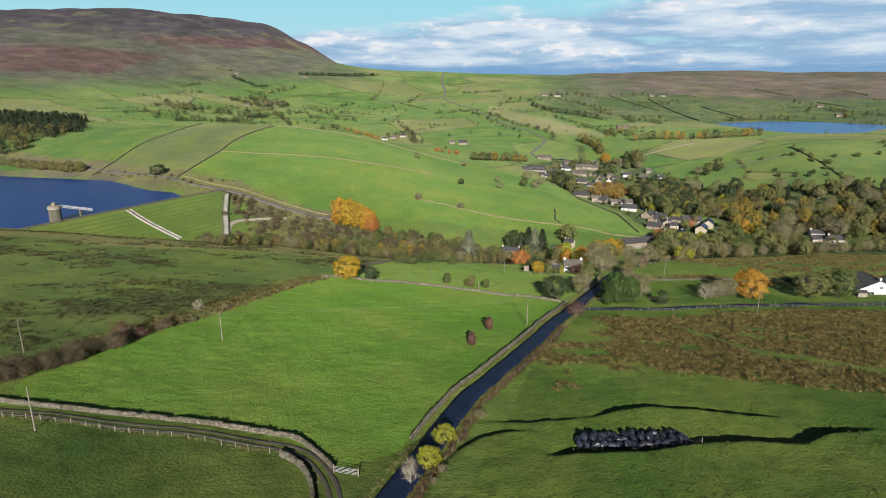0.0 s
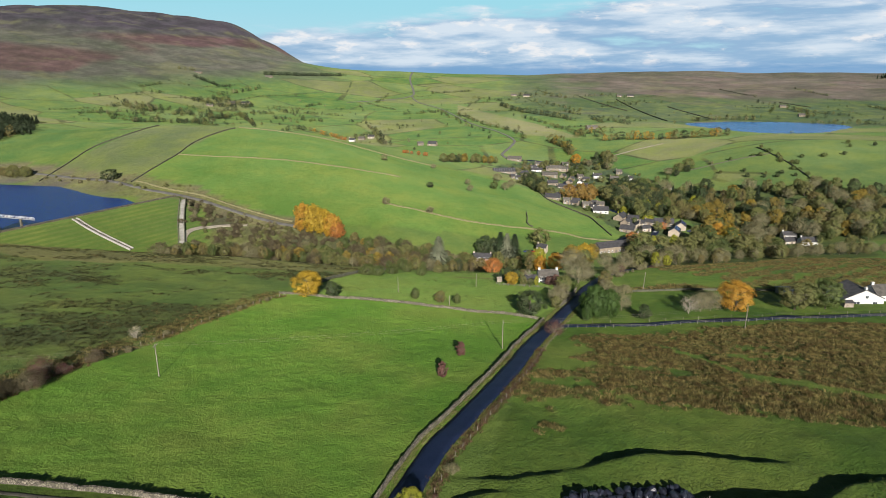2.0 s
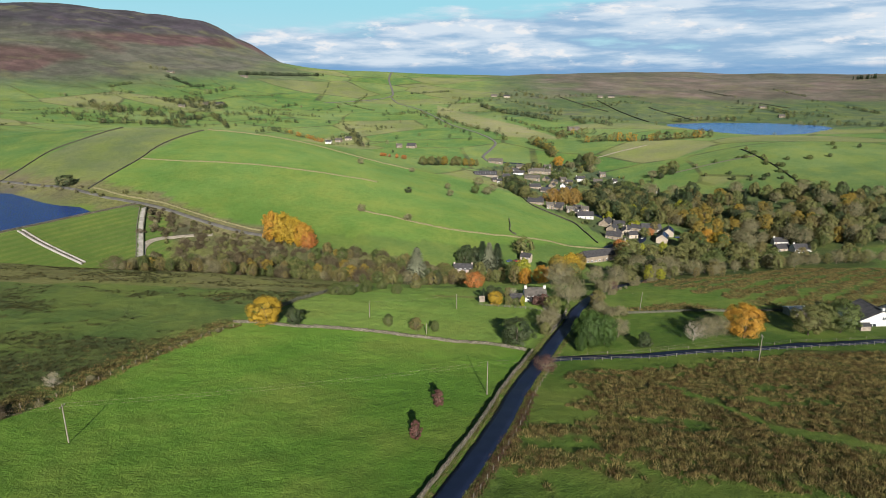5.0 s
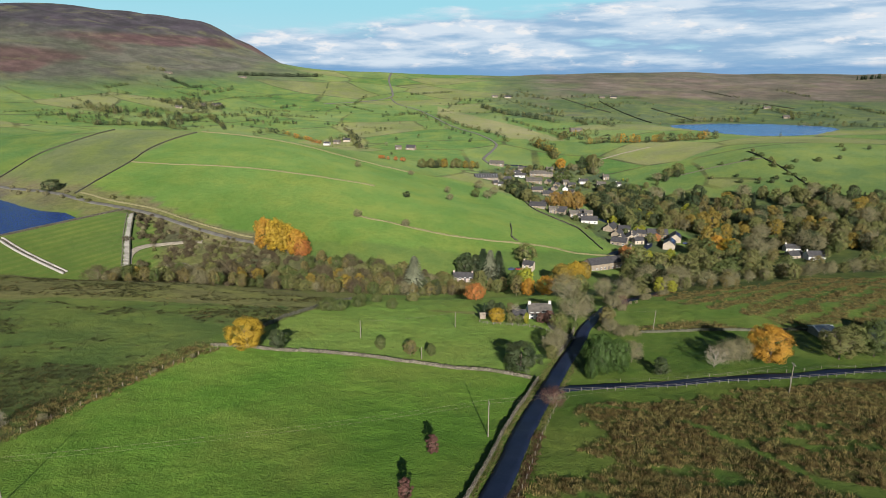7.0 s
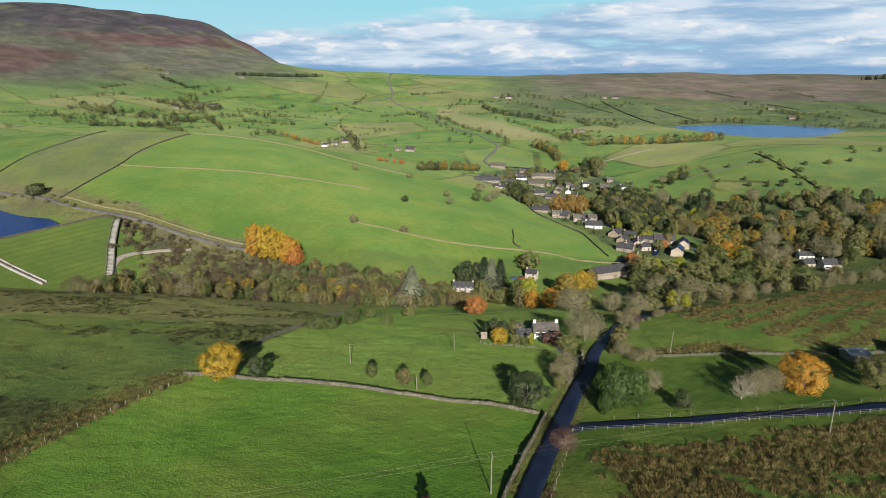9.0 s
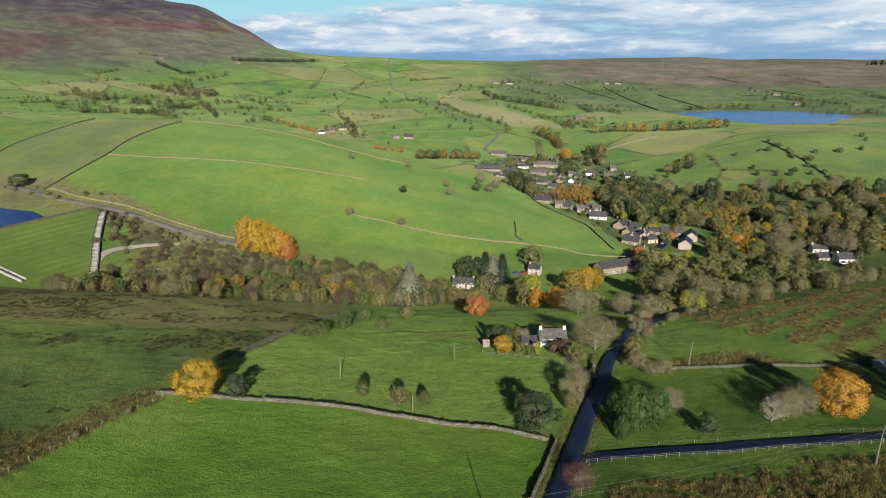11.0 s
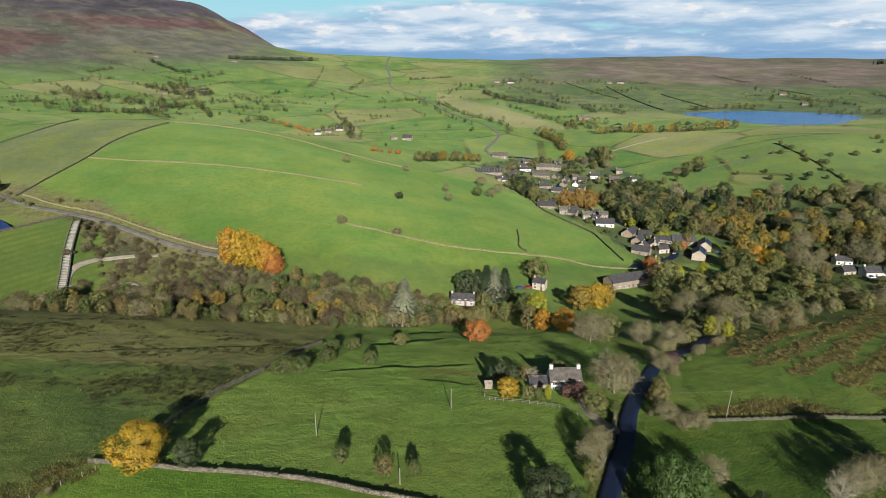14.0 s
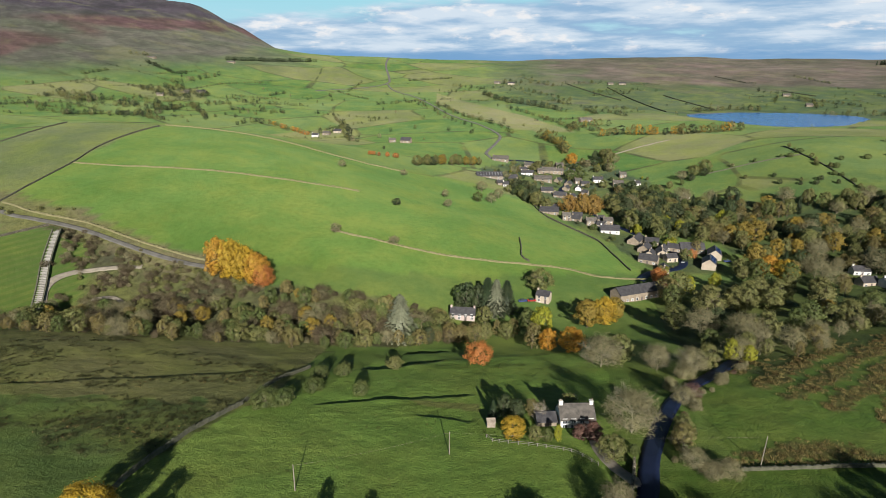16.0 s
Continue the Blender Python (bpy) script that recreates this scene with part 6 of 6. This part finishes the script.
# ---- buildings ----
def gable_house(x, y, wide, deep, eaves, rise, wall_mat, roof_mat, label, turn=0.0, chimneys=2, windows=3, storeys=2, name="house", door=True, solar=False, over=0.3, category="house", rooflights=0):
    z = min(up(x + dx, y + dy) for dx in (-wide / 2, wide / 2) for dy in (-deep / 2, deep / 2))
    root = thing(name, x, y, z, label, category, turn)
    w, d = wide / 2, deep / 2
    bm = bmesh.new()
    prof = [(-d, -1.5), (d, -1.5), (d, eaves), (0, eaves + rise), (-d, eaves)]
    ends = [[bm.verts.new((sx * w, py, pz)) for py, pz in prof] for sx in (-1, 1)]
    bm.faces.new(ends[0])
    bm.faces.new(ends[1][::-1])
    for k in range(5):
        bm.faces.new((ends[0][k], ends[1][k], ends[1][(k + 1) % 5], ends[0][(k + 1) % 5]))
    bmesh.ops.recalc_face_normals(bm, faces=bm.faces)
    part("wall", bm, wall_mat, root)
    bm = bmesh.new()
    slope = rise / d
    t = 0.18
    for s in (-1, 1):
        y0, z0, y1, z1 = s * (d + over), eaves - slope * over, 0, eaves + rise
        v = [bm.verts.new((sx * (w + over * 0.7), yy, zz + h)) for h in (0.02, 0.02 + t) for sx, yy, zz in ((-1, y0, z0), (1, y0, z0), (1, y1, z1), (-1, y1, z1))]
        for f in ((3, 2, 1, 0), (4, 5, 6, 7), (0, 1, 5, 4), (1, 2, 6, 5), (2, 3, 7, 6), (3, 0, 4, 7)):
            bm.faces.new([v[i] for i in f])
    box(bm, -w - over * 0.7, w + over * 0.7, -0.12, 0.12, eaves + rise + t - 0.05, eaves + rise + t + 0.1)
    bmesh.ops.recalc_face_normals(bm, faces=bm.faces)
    roof = part("roof", bm, roof_mat, root)
    if solar:
        for k in range(5):
            u = -w * 0.8 + k * w * 0.33
            for f0, f1 in ((0.15, 0.5), (0.53, 0.88)):
                yy = [-d * (1 - f) for f in (f0, f1)]
                zz = [eaves + rise * f + t + 0.1 for f in (f0, f1)]
                bm = bmesh.new()
                bm.faces.new([bm.verts.new(q) for q in ((u, yy[0], zz[0]), (u + w * 0.31, yy[0], zz[0]), (u + w * 0.31, yy[1], zz[1]), (u, yy[1], zz[1]))])
                bmesh.ops.solidify(bm, geom=bm.faces[:], thickness=0.06)
                part("solar_panel", bm, SOLAR, roof, "blue solar panel")
    if rooflights:
        for k in range(rooflights):
            u = -w + wide * (k + 0.5) / rooflights
            for f0 in (0.22, 0.45, 0.68):
                yy = [-d * (1 - f) for f in (f0, f0 + 0.1)]
                zz = [eaves + rise * f + t + 0.06 for f in (f0, f0 + 0.1)]
                bm = bmesh.new()
                bm.faces.new([bm.verts.new(q) for q in ((u - 0.5, yy[0], zz[0]), (u + 0.5, yy[0], zz[0]), (u + 0.5, yy[1], zz[1]), (u - 0.5, yy[1], zz[1]))])
                bmesh.ops.solidify(bm, geom=bm.faces[:], thickness=0.05)
                part("rooflight", bm, TIN, roof, "pale translucent roof sheet")
    for k in range(chimneys):
        u = (-w + 0.45, w - 0.45, 0)[k]
        bm = bmesh.new()
        top = eaves + rise + 1.0
        box(bm, u - 0.42, u + 0.42, -0.35, 0.35, eaves + rise * 0.6, top)
        box(bm, u - 0.5, u + 0.5, -0.43, 0.43, top - 0.25, top - 0.12)
        stack = part("chimney", bm, wall_mat, root)
        for j in (-0.2, 0.2):
            bm = bmesh.new()
            rod(bm, (u + j, 0, top), (u + j, 0, top + 0.35), 0.12, 0.1, 8)
            part("chimney_pot", bm, SANDSTONE, stack)

    def opening(u, z0, ww, hh, front, sill=True):
        s = -1 if front else 1
        yy = s * (d + 0.03)
        bm = bmesh.new()
        for x0, x1, a, b in ((-ww / 2 - .09, -ww / 2, -.09, hh + .09), (ww / 2, ww / 2 + .09, -.09, hh + .09), (-ww / 2, ww / 2, hh, hh + .09), (-ww / 2, ww / 2, -.09, 0), (-.03, .03, 0, hh)):
            box(bm, u + x0, u + x1, min(yy - .04, yy + .04), max(yy - .04, yy + .04), z0 + a, z0 + b)
        win = part("window", bm, PAINT, root)
        bm = bmesh.new()
        box(bm, u - ww / 2, u + ww / 2, yy - 0.015, yy + 0.015, z0, z0 + hh)
        part("pane", bm, GLASS, win)

    for st in range(storeys):
        z0 = 0.9 + st * (eaves - 0.4) / max(storeys, 1)
        for k in range(windows):
            u = -w + wide * (k + 0.5) / windows
            if st == 0 and door and k == windows // 2:
                bm = bmesh.new()
                box(bm, u - 0.5, u + 0.5, -d - 0.07, -d - 0.01, 0.05, 2.1)
                box(bm, u - 0.62, u + 0.62, -d - 0.12, -d - 0.05, 2.1, 2.28)
                part("door", bm, DOOR, root)
            else:
                opening(u, z0, min(1.1, wide / windows * 0.5), 1.15, True)
    return root


SOLAR = plain("solar_glass", (0.02, 0.06, 0.20), (0.04, 0.10, 0.30), 1.0, 0.15, spec=0.6)
DOOR = plain("door_paint", (0.06, 0.05, 0.05), (0.12, 0.10, 0.09), 2.0, 0.5)
CREAM = plain("cream_render", (0.30, 0.255, 0.195), (0.43, 0.37, 0.29), 1.0, 0.85)
PINK = plain("pinkish_render", (0.33, 0.27, 0.245), (0.44, 0.37, 0.34), 1.0, 0.85)

gable_house(34.2, 252.8, 7.9, 5.6, 3.4, 2.3, RENDERED, STONE_SLATE, "white rendered cottage with mottled grey slate roof", 2, 2, 4, name="cottage")
gable_house(27.4, 253.2, 4.4, 4.6, 2.2, 1.0, SANDSTONE, SLATE, "low stone outbuilding with dark slate roof", 2, 0, 1, 1, name="outbuilding", category="outbuilding")
gable_house(14.6, 251.0, 1.9, 1.6, 1.7, 0.5, WOOD, WOOD, "small grey wooden garden shed", 4, 0, 0, 1, name="garden_shed", door=False, over=0.12, category="shed")
gable_house(12.3, 391.5, 11.5, 6.5, 3.1, 2.3, PINK, SLATE, "pinkish rendered farmhouse with slate roof", -6, 2, 4, name="farmhouse")
gable_house(52.5, 410, 6.5, 5.5, 4.0, 1.8, CREAM, SLATE, "small cream house with slate roof", -24, 1, 2)
gable_house(101, 419, 26, 8.5, 4.4, 2.8, SANDSTONE, SLATE, "long sandstone barn conversion with slate roof", 22, 0, 9, 1, name="long_barn", category="barn")
bungalow = gable_house(136.5, 222, 11, 13, 3.2, 3.0, RENDERED, SLATE, "white rendered bungalow with a broad gable and dark slate roof", 90, 1, 4, 1, name="bungalow")
for u, z0, ww, hh in ((-3.6, 1.0, 1.5, 1.2), (2.6, 0.1, 2.2, 2.1), (-0.6, 3.3, 1.0, 1.0)):
    bm = bmesh.new()
    for y0, y1, a, b in ((-ww / 2 - .09, -ww / 2, -.09, hh + .09), (ww / 2, ww / 2 + .09, -.09, hh + .09), (-ww / 2, ww / 2, hh, hh + .09), (-ww / 2, ww / 2, -.09, 0), (-.03, .03, 0, hh)):
        box(bm, -5.58, -5.5, u + y0, u + y1, z0 + a, z0 + b)
    win = part("window", bm, PAINT, bungalow)
    bm = bmesh.new()
    box(bm, -5.55, -5.52, u - ww / 2, u + ww / 2, z0, z0 + hh)
    part("pane", bm, GLASS, win)
gable_house(147, 224, 9, 8, 3.2, 2.6, RENDERED, STONE_SLATE, "white rendered annexe with mossy slate roof", 4, 1, 3, 1, name="annexe")
gable_house(117, 229, 6, 4.5, 2.4, 0.7, WOOD, TIN, "low timber field shed with pale sheet roof", 6, 0, 1, 1, name="field_shed", door=False, category="shed")
gable_house(128, 212, 3, 2.2, 1.7, 0.5, WOOD, SLATE, "small dark wooden hut on mown grass", 0, 0, 0, 1, name="wooden_hut", door=False, over=0.15, category="shed")

LOOKS = {
    "stone": (SANDSTONE, STONE_SLATE, "sandstone village house with stone slate roof"), "white": (RENDERED, SLATE, "white rendered house with dark slate roof"), "cream": (CREAM, SLATE, "cream rendered house with slate roof"),
    "slate": (SANDSTONE, SLATE, "stone village house with broad dark slate roof"), "solar": (CREAM, SLATE, "tall cream building with blue solar panels"), "barn": (SANDSTONE, SLATE, "long dark-roofed farm barn"), "shed": (WOOD, SLATE, "broad farm shed with dark sheet roof"),
}
HOUSES = HOMES + [("cream", 222, 427, 9.4, 8), ("white", 231, 421, 10.7, 0), ("white", 232, 448, 9, -6)]
FARMS = [
    ("stone", -651, 1556, 20), ("stone", -487, 1319, 16), ("cream", -462, 1333, 20), ("stone", -511, 1266, 12), ("white", -172, 966, 9), ("stone", -159, 978, 10), ("cream", -146, 991, 10), ("barn", -43, 868, 12), ("stone", 213, 1061, 19.5),
    ("cream", 152, 1563, 15), ("stone", 122, 1577, 14), ("stone", 380, 1577, 12), ("cream", 408, 1580, 15), ("stone", -503, 1640, 20), ("stone", 696, 1412, 16), ("stone", 662, 1268, 12), ("stone", -60, 872, 8),
]
HOUSE_RNG = random.Random(31)
for look_kind, x, y, wide, turn in HOUSES + [(*f, HOUSE_RNG.choice((-14, -6, 0, 8, 16))) for f in FARMS]:
    wall_mat, roof_mat, label = LOOKS[look_kind]
    far, big = y > 850, look_kind in ("barn", "shed")
    deep = 15 if look_kind == "shed" else 9 if big else min(8, max(5.5, wide * 0.65))
    tall = 3.2 if far else 4.0 if look_kind in ("solar", "stone", "shed") else 2.9 if wide < 10 else 3.1
    gable_house(x, y, wide, deep, tall, deep * (0.2 if look_kind == "shed" else 0.36), wall_mat, roof_mat, label, turn, 0 if big or look_kind == "solar" else 1, 2 if far or wide < 9 else 3, 1 if far or tall < 4 else 2,
                name="barn" if big else "village_house", solar=look_kind == "solar", rooflights=9 if look_kind == "shed" else 0, door=not far, category="barn" if big else "house")


def car(x, y, turn, paint, label):
    root = thing("parked_car", x, y, up(x, y) + 0.05, label, "car", turn)
    bm = bmesh.new()
    box(bm, -2.1, 2.1, -0.85, 0.85, 0.3, 0.85)
    bmesh.ops.bevel(bm, geom=bm.edges[:], offset=0.15, segments=2)
    part("body", bm, paint, root)
    bm = bmesh.new()
    box(bm, -1.3, 1.1, -0.75, 0.75, 0.8, 1.4)
    for v in bm.verts:
        if v.co.z > 1.2:
            v.co.x *= 0.72
            v.co.y *= 0.85
    part("cabin", bm, GLASS, root)
    for u in (-1.35, 1.35):
        for s in (-0.8, 0.8):
            bm = bmesh.new()
            rod(bm, (u, s - 0.1, 0.3), (u, s + 0.1, 0.3), 0.31, 0.31, 12)
            part("wheel", bm, PLASTIC, root)


RED = plain("red_car_paint", (0.30, 0.02, 0.02), (0.40, 0.04, 0.03), 1.0, 0.25, spec=0.5)
BLUE = plain("blue_car_paint", (0.03, 0.05, 0.16), (0.05, 0.08, 0.22), 1.0, 0.25, spec=0.5)
SILVER = plain("silver_car_paint", (0.45, 0.46, 0.48), (0.55, 0.56, 0.58), 1.0, 0.25, 0.4, spec=0.5)
for x, y, turn, paint, label in ((46.5, 409, 10, RED, "red hatchback parked beside a house"), (42, 408.5, 10, BLUE, "dark blue car parked beside a house"), (52, 698, 40, SILVER, "silver car parked by farm barns"), (58, 702, 10, SILVER, "silver van-like car parked by barns"), (150, 486, 60, SILVER, "silver car parked in the village"), (176, 484, 0, BLUE, "dark car parked by solar-roofed building"), (226, 414, 10, PAINT, "white car parked near houses")):
    car(x, y, turn, paint, label)


# ---- rushes, tussocks and verge growth ----
def tufts(name, poly, count, low, high, spread, blades, mat, label, seed, patch=None, line=None, width=1.0, growth=None):
    rng = np.random.default_rng(seed)
    if line is None:
        xs, ys = [p[0] for p in poly], [p[1] for p in poly]
        x, y = rng.uniform(min(xs), max(xs), count * 6), rng.uniform(min(ys), max(ys), count * 6)
        keep = inside(x, y, poly)
        if growth:
            keep &= growth(x, y) + rng.uniform(-0.3, 0.3, len(x)) > 0
        if patch:
            size, cut = patch
            field = waves(x, y, size, seed) + 0.6 * waves(x, y, size * 0.3, seed + 1)
            keep &= field + rng.uniform(-0.45, 0.45, len(x)) > cut
        x, y = x[keep][:count], y[keep][:count]
    else:
        pts = np.array([tuple(p) for p in resample(line, 0.5)])
        k = rng.integers(0, len(pts) - 1, count)
        x, y = (pts[k] + rng.normal(0, width, (count, 2))).T
    z = surface(x, y)
    n = len(x)
    a = rng.uniform(0, 6.283, (n, blades))
    r = spread * np.sqrt(rng.uniform(0, 1, (n, blades))) * rng.uniform(0.6, 1.4, (n, 1))
    dome = r / r.max(axis=1, keepdims=True)
    h = rng.uniform(low, high, (n, 1)) * rng.uniform(0.8, 1.1, (n, blades)) * (1 - 0.55 * dome ** 2)
    bx, by = x[:, None] + r * np.cos(a), y[:, None] + r * np.sin(a)
    b = rng.uniform(0, 6.283, (n, blades))
    w = 0.026 + 0.038 * spread
    lean = (np.stack([np.cos(a), np.sin(a)], -1) * dome[..., None] * 0.7 + rng.normal(0, 0.25, (n, blades, 2))) * h[..., None]
    p0 = np.stack([bx - w * np.cos(b), by - w * np.sin(b), z[:, None] - 0.08 + 0 * bx], -1)
    p1 = np.stack([bx + w * np.cos(b), by + w * np.sin(b), z[:, None] - 0.08 + 0 * bx], -1)
    p2 = np.stack([bx + lean[..., 0] + w * 0.35 * np.cos(b), by + lean[..., 1] + w * 0.35 * np.sin(b), z[:, None] + h], -1)
    p3 = np.stack([bx + lean[..., 0] - w * 0.35 * np.cos(b), by + lean[..., 1] - w * 0.35 * np.sin(b), z[:, None] + h * 0.93], -1)
    away = np.stack([np.cos(a) * dome * 0.85, np.sin(a) * dome * 0.85, 0.65 + 0 * a], -1).reshape(-1, 3)
    away /= np.linalg.norm(away, axis=1, keepdims=True)
    corners = outward(np.stack([p0, p1, p2, p3], 2).reshape(-1, 4, 3), away)
    verts = corners.reshape(-1, 3)
    faces = np.arange(len(verts)).reshape(-1, 4)
    mesh = bpy.data.meshes.new(name)
    mesh.vertices.add(len(verts))
    mesh.vertices.foreach_set("co", verts.ravel())
    mesh.loops.add(len(verts))
    mesh.polygons.add(len(faces))
    mesh.loops.foreach_set("vertex_index", faces.ravel())
    mesh.polygons.foreach_set("loop_start", np.arange(0, len(verts), 4))
    mesh.update(calc_edges=True)
    mesh.materials.append(mat)
    lit_softly(mesh, corners, away, 0.6)
    return tagged(new(name, mesh), label, "grass", kind="stuff")


LEAF["straw"] = leaf("straw_blades", (0.17, 0.145, 0.062), (0.29, 0.24, 0.11), (0.15, 0.17, 0.05))
LEAF["bramble"] = leaf("bramble_leaves", (0.085, 0.048, 0.030), (0.160, 0.088, 0.052), (0.12, 0.085, 0.04))
tufts("rush_clumps", RUSHES, 9500, 0.35, 0.85, 0.66, 34, LEAF["rush"], "ragged brown rush clumps over wet pasture", 1, growth=rush_growth)
tufts("sedge_clumps", RUSHES, 3600, 0.25, 0.55, 0.5, 16, LEAF["sedge"], "green sedge clumps among the rushes", 2, growth=rush_growth)
tufts("rush_clumps", ROUGH_EAST, 7500, 0.35, 0.8, 0.66, 20, LEAF["rush"], "scattered brown rush clumps on rough hillside", 3, growth=east_growth)
MOOR_WEST = [(-300, 60), (-96, 96), (-89, 131), (-77, 158), (-60, 205), (-48, 256), (-42, 300), (-116, 328), (-181, 318), (-300, 296)]
tufts("moor_tussocks", MOOR_WEST, 12000, 0.25, 0.55, 0.6, 18, LEAF["moor"], "olive tussocks of rough moor grass", 5, growth=moor_growth)
tufts("moor_rushes", MOOR_WEST, 3500, 0.2, 0.45, 0.45, 8, LEAF["rush"], "brown rushes scattered over rough moor", 6, (46, 0.2), growth=moor_growth)
HEDGE = [(-103, 96), (-95.5, 101), (-93.7, 107.6), (-90.7, 115.4), (-88.3, 130.2), (-84.6, 144.2), (-77.8, 156.1), (-72.5, 171.9), (-63.4, 193.9), (-58.2, 203.4)]
tufts("hedge_bottom", None, 500, 0.3, 0.7, 0.45, 9, LEAF["bramble"], "dead bracken and bramble along a field edge", 7, line=HEDGE[:6], width=1.2)
tufts("hedge_bottom", None, 650, 0.25, 0.6, 0.45, 9, LEAF["rush"], "brown dead growth along a field edge", 8, line=HEDGE, width=0.8)
fence(HEDGE[3:], "leaning grey post and wire field fence", 3.0, 1.1, (0.5, 0.95), r=0.06, rail_h=0.012)
tufts("hedge_rushes", None, 1500, 0.3, 0.6, 0.6, 12, LEAF["rush"], "rough brown rushes outside the pasture edge", 15, line=beside(HEDGE[1:], -4), width=2.2)
tufts("verge_grass", None, 1700, 0.2, 0.45, 0.3, 8, LEAF["straw"], "bleached straw-coloured verge grass", 9, line=beside(ROAD[:13], -2.9), width=0.4)
tufts("verge_grass", None, 1300, 0.25, 0.5, 0.35, 8, LEAF["straw"], "bleached verge grass on the lane edge", 10, line=beside(ROAD[:11], 2.9), width=0.35)
tufts("bramble_bank", None, 900, 0.25, 0.6, 0.5, 14, LEAF["bramble"], "wine-brown bramble bank beside the lane", 11, line=beside(ROAD[:8], 3.3), width=0.45)
tufts("track_verge", None, 500, 0.15, 0.35, 0.3, 8, LEAF["straw"], "bleached grass between track and fence", 12, line=[(-110, 89.5), (-83, 87.2), (-67, 85.7), (-51, 83.8), (-37.5, 81.9), (-31, 80.8), (-26, 75.6), (-23.5, 70)], width=0.3)
tufts("paddock_tufts", PADDOCK, 700, 0.2, 0.4, 0.35, 8, LEAF["sedge"], "coarse grass tufts in the paddock", 13, (40, 0.2))
tufts("near_rushes", [(0, 66), (8, 90), (60, 100), (120, 96), (120, 60), (30, 56)], 260, 0.2, 0.45, 0.45, 9, LEAF["sedge"], "dark rush clumps scattered over near grass", 14, (26, 0.55))
tree_row(HEDGE[:5], 1.5, (("bushdark", 5), ("winelow", 3)), 2.4, 4.2, 40, 1.2)
tree_row(HEDGE[4:6], 3.0, (("bushdark", 3), ("winelow", 1), ("bare", 1)), 1.2, 2.6, 46, 0.9)
tree_row(HEDGE[5:], 12, (("bushbrown", 3), ("bushdark", 1)), 0.9, 1.5, 41, 0.8)
plant("pale", -82.9, 157.4, 3.6, 1.0)
tree_row(beside(ROAD[12:15], 4.4), 4.5, (("bushbrown", 3), ("bush", 2)), 1.2, 2.5, 42, 0.5)
tree_row(beside(ROAD[14:], 4.2), 4, (("bushbrown", 3), ("winelow", 1)), 1.2, 2.4, 45, 0.6)
tree_row(beside(ROAD[15:], -4.5), 7, (("bushbrown", 3), ("bare", 1)), 2, 4.5, 43, 0.9)
tree_row(beside(ROAD[1:4], 4.4), 6, (("bushbrown", 1), ("winelow", 1)), 0.9, 1.5, 44, 0.3)

# the pattern plants are no longer needed
for family in (KINDS, FAR_KINDS):
    for made in family.values():
        for root in made:
            for ob in list(root.children_recursive) + [root]:
                bpy.data.objects.remove(ob)
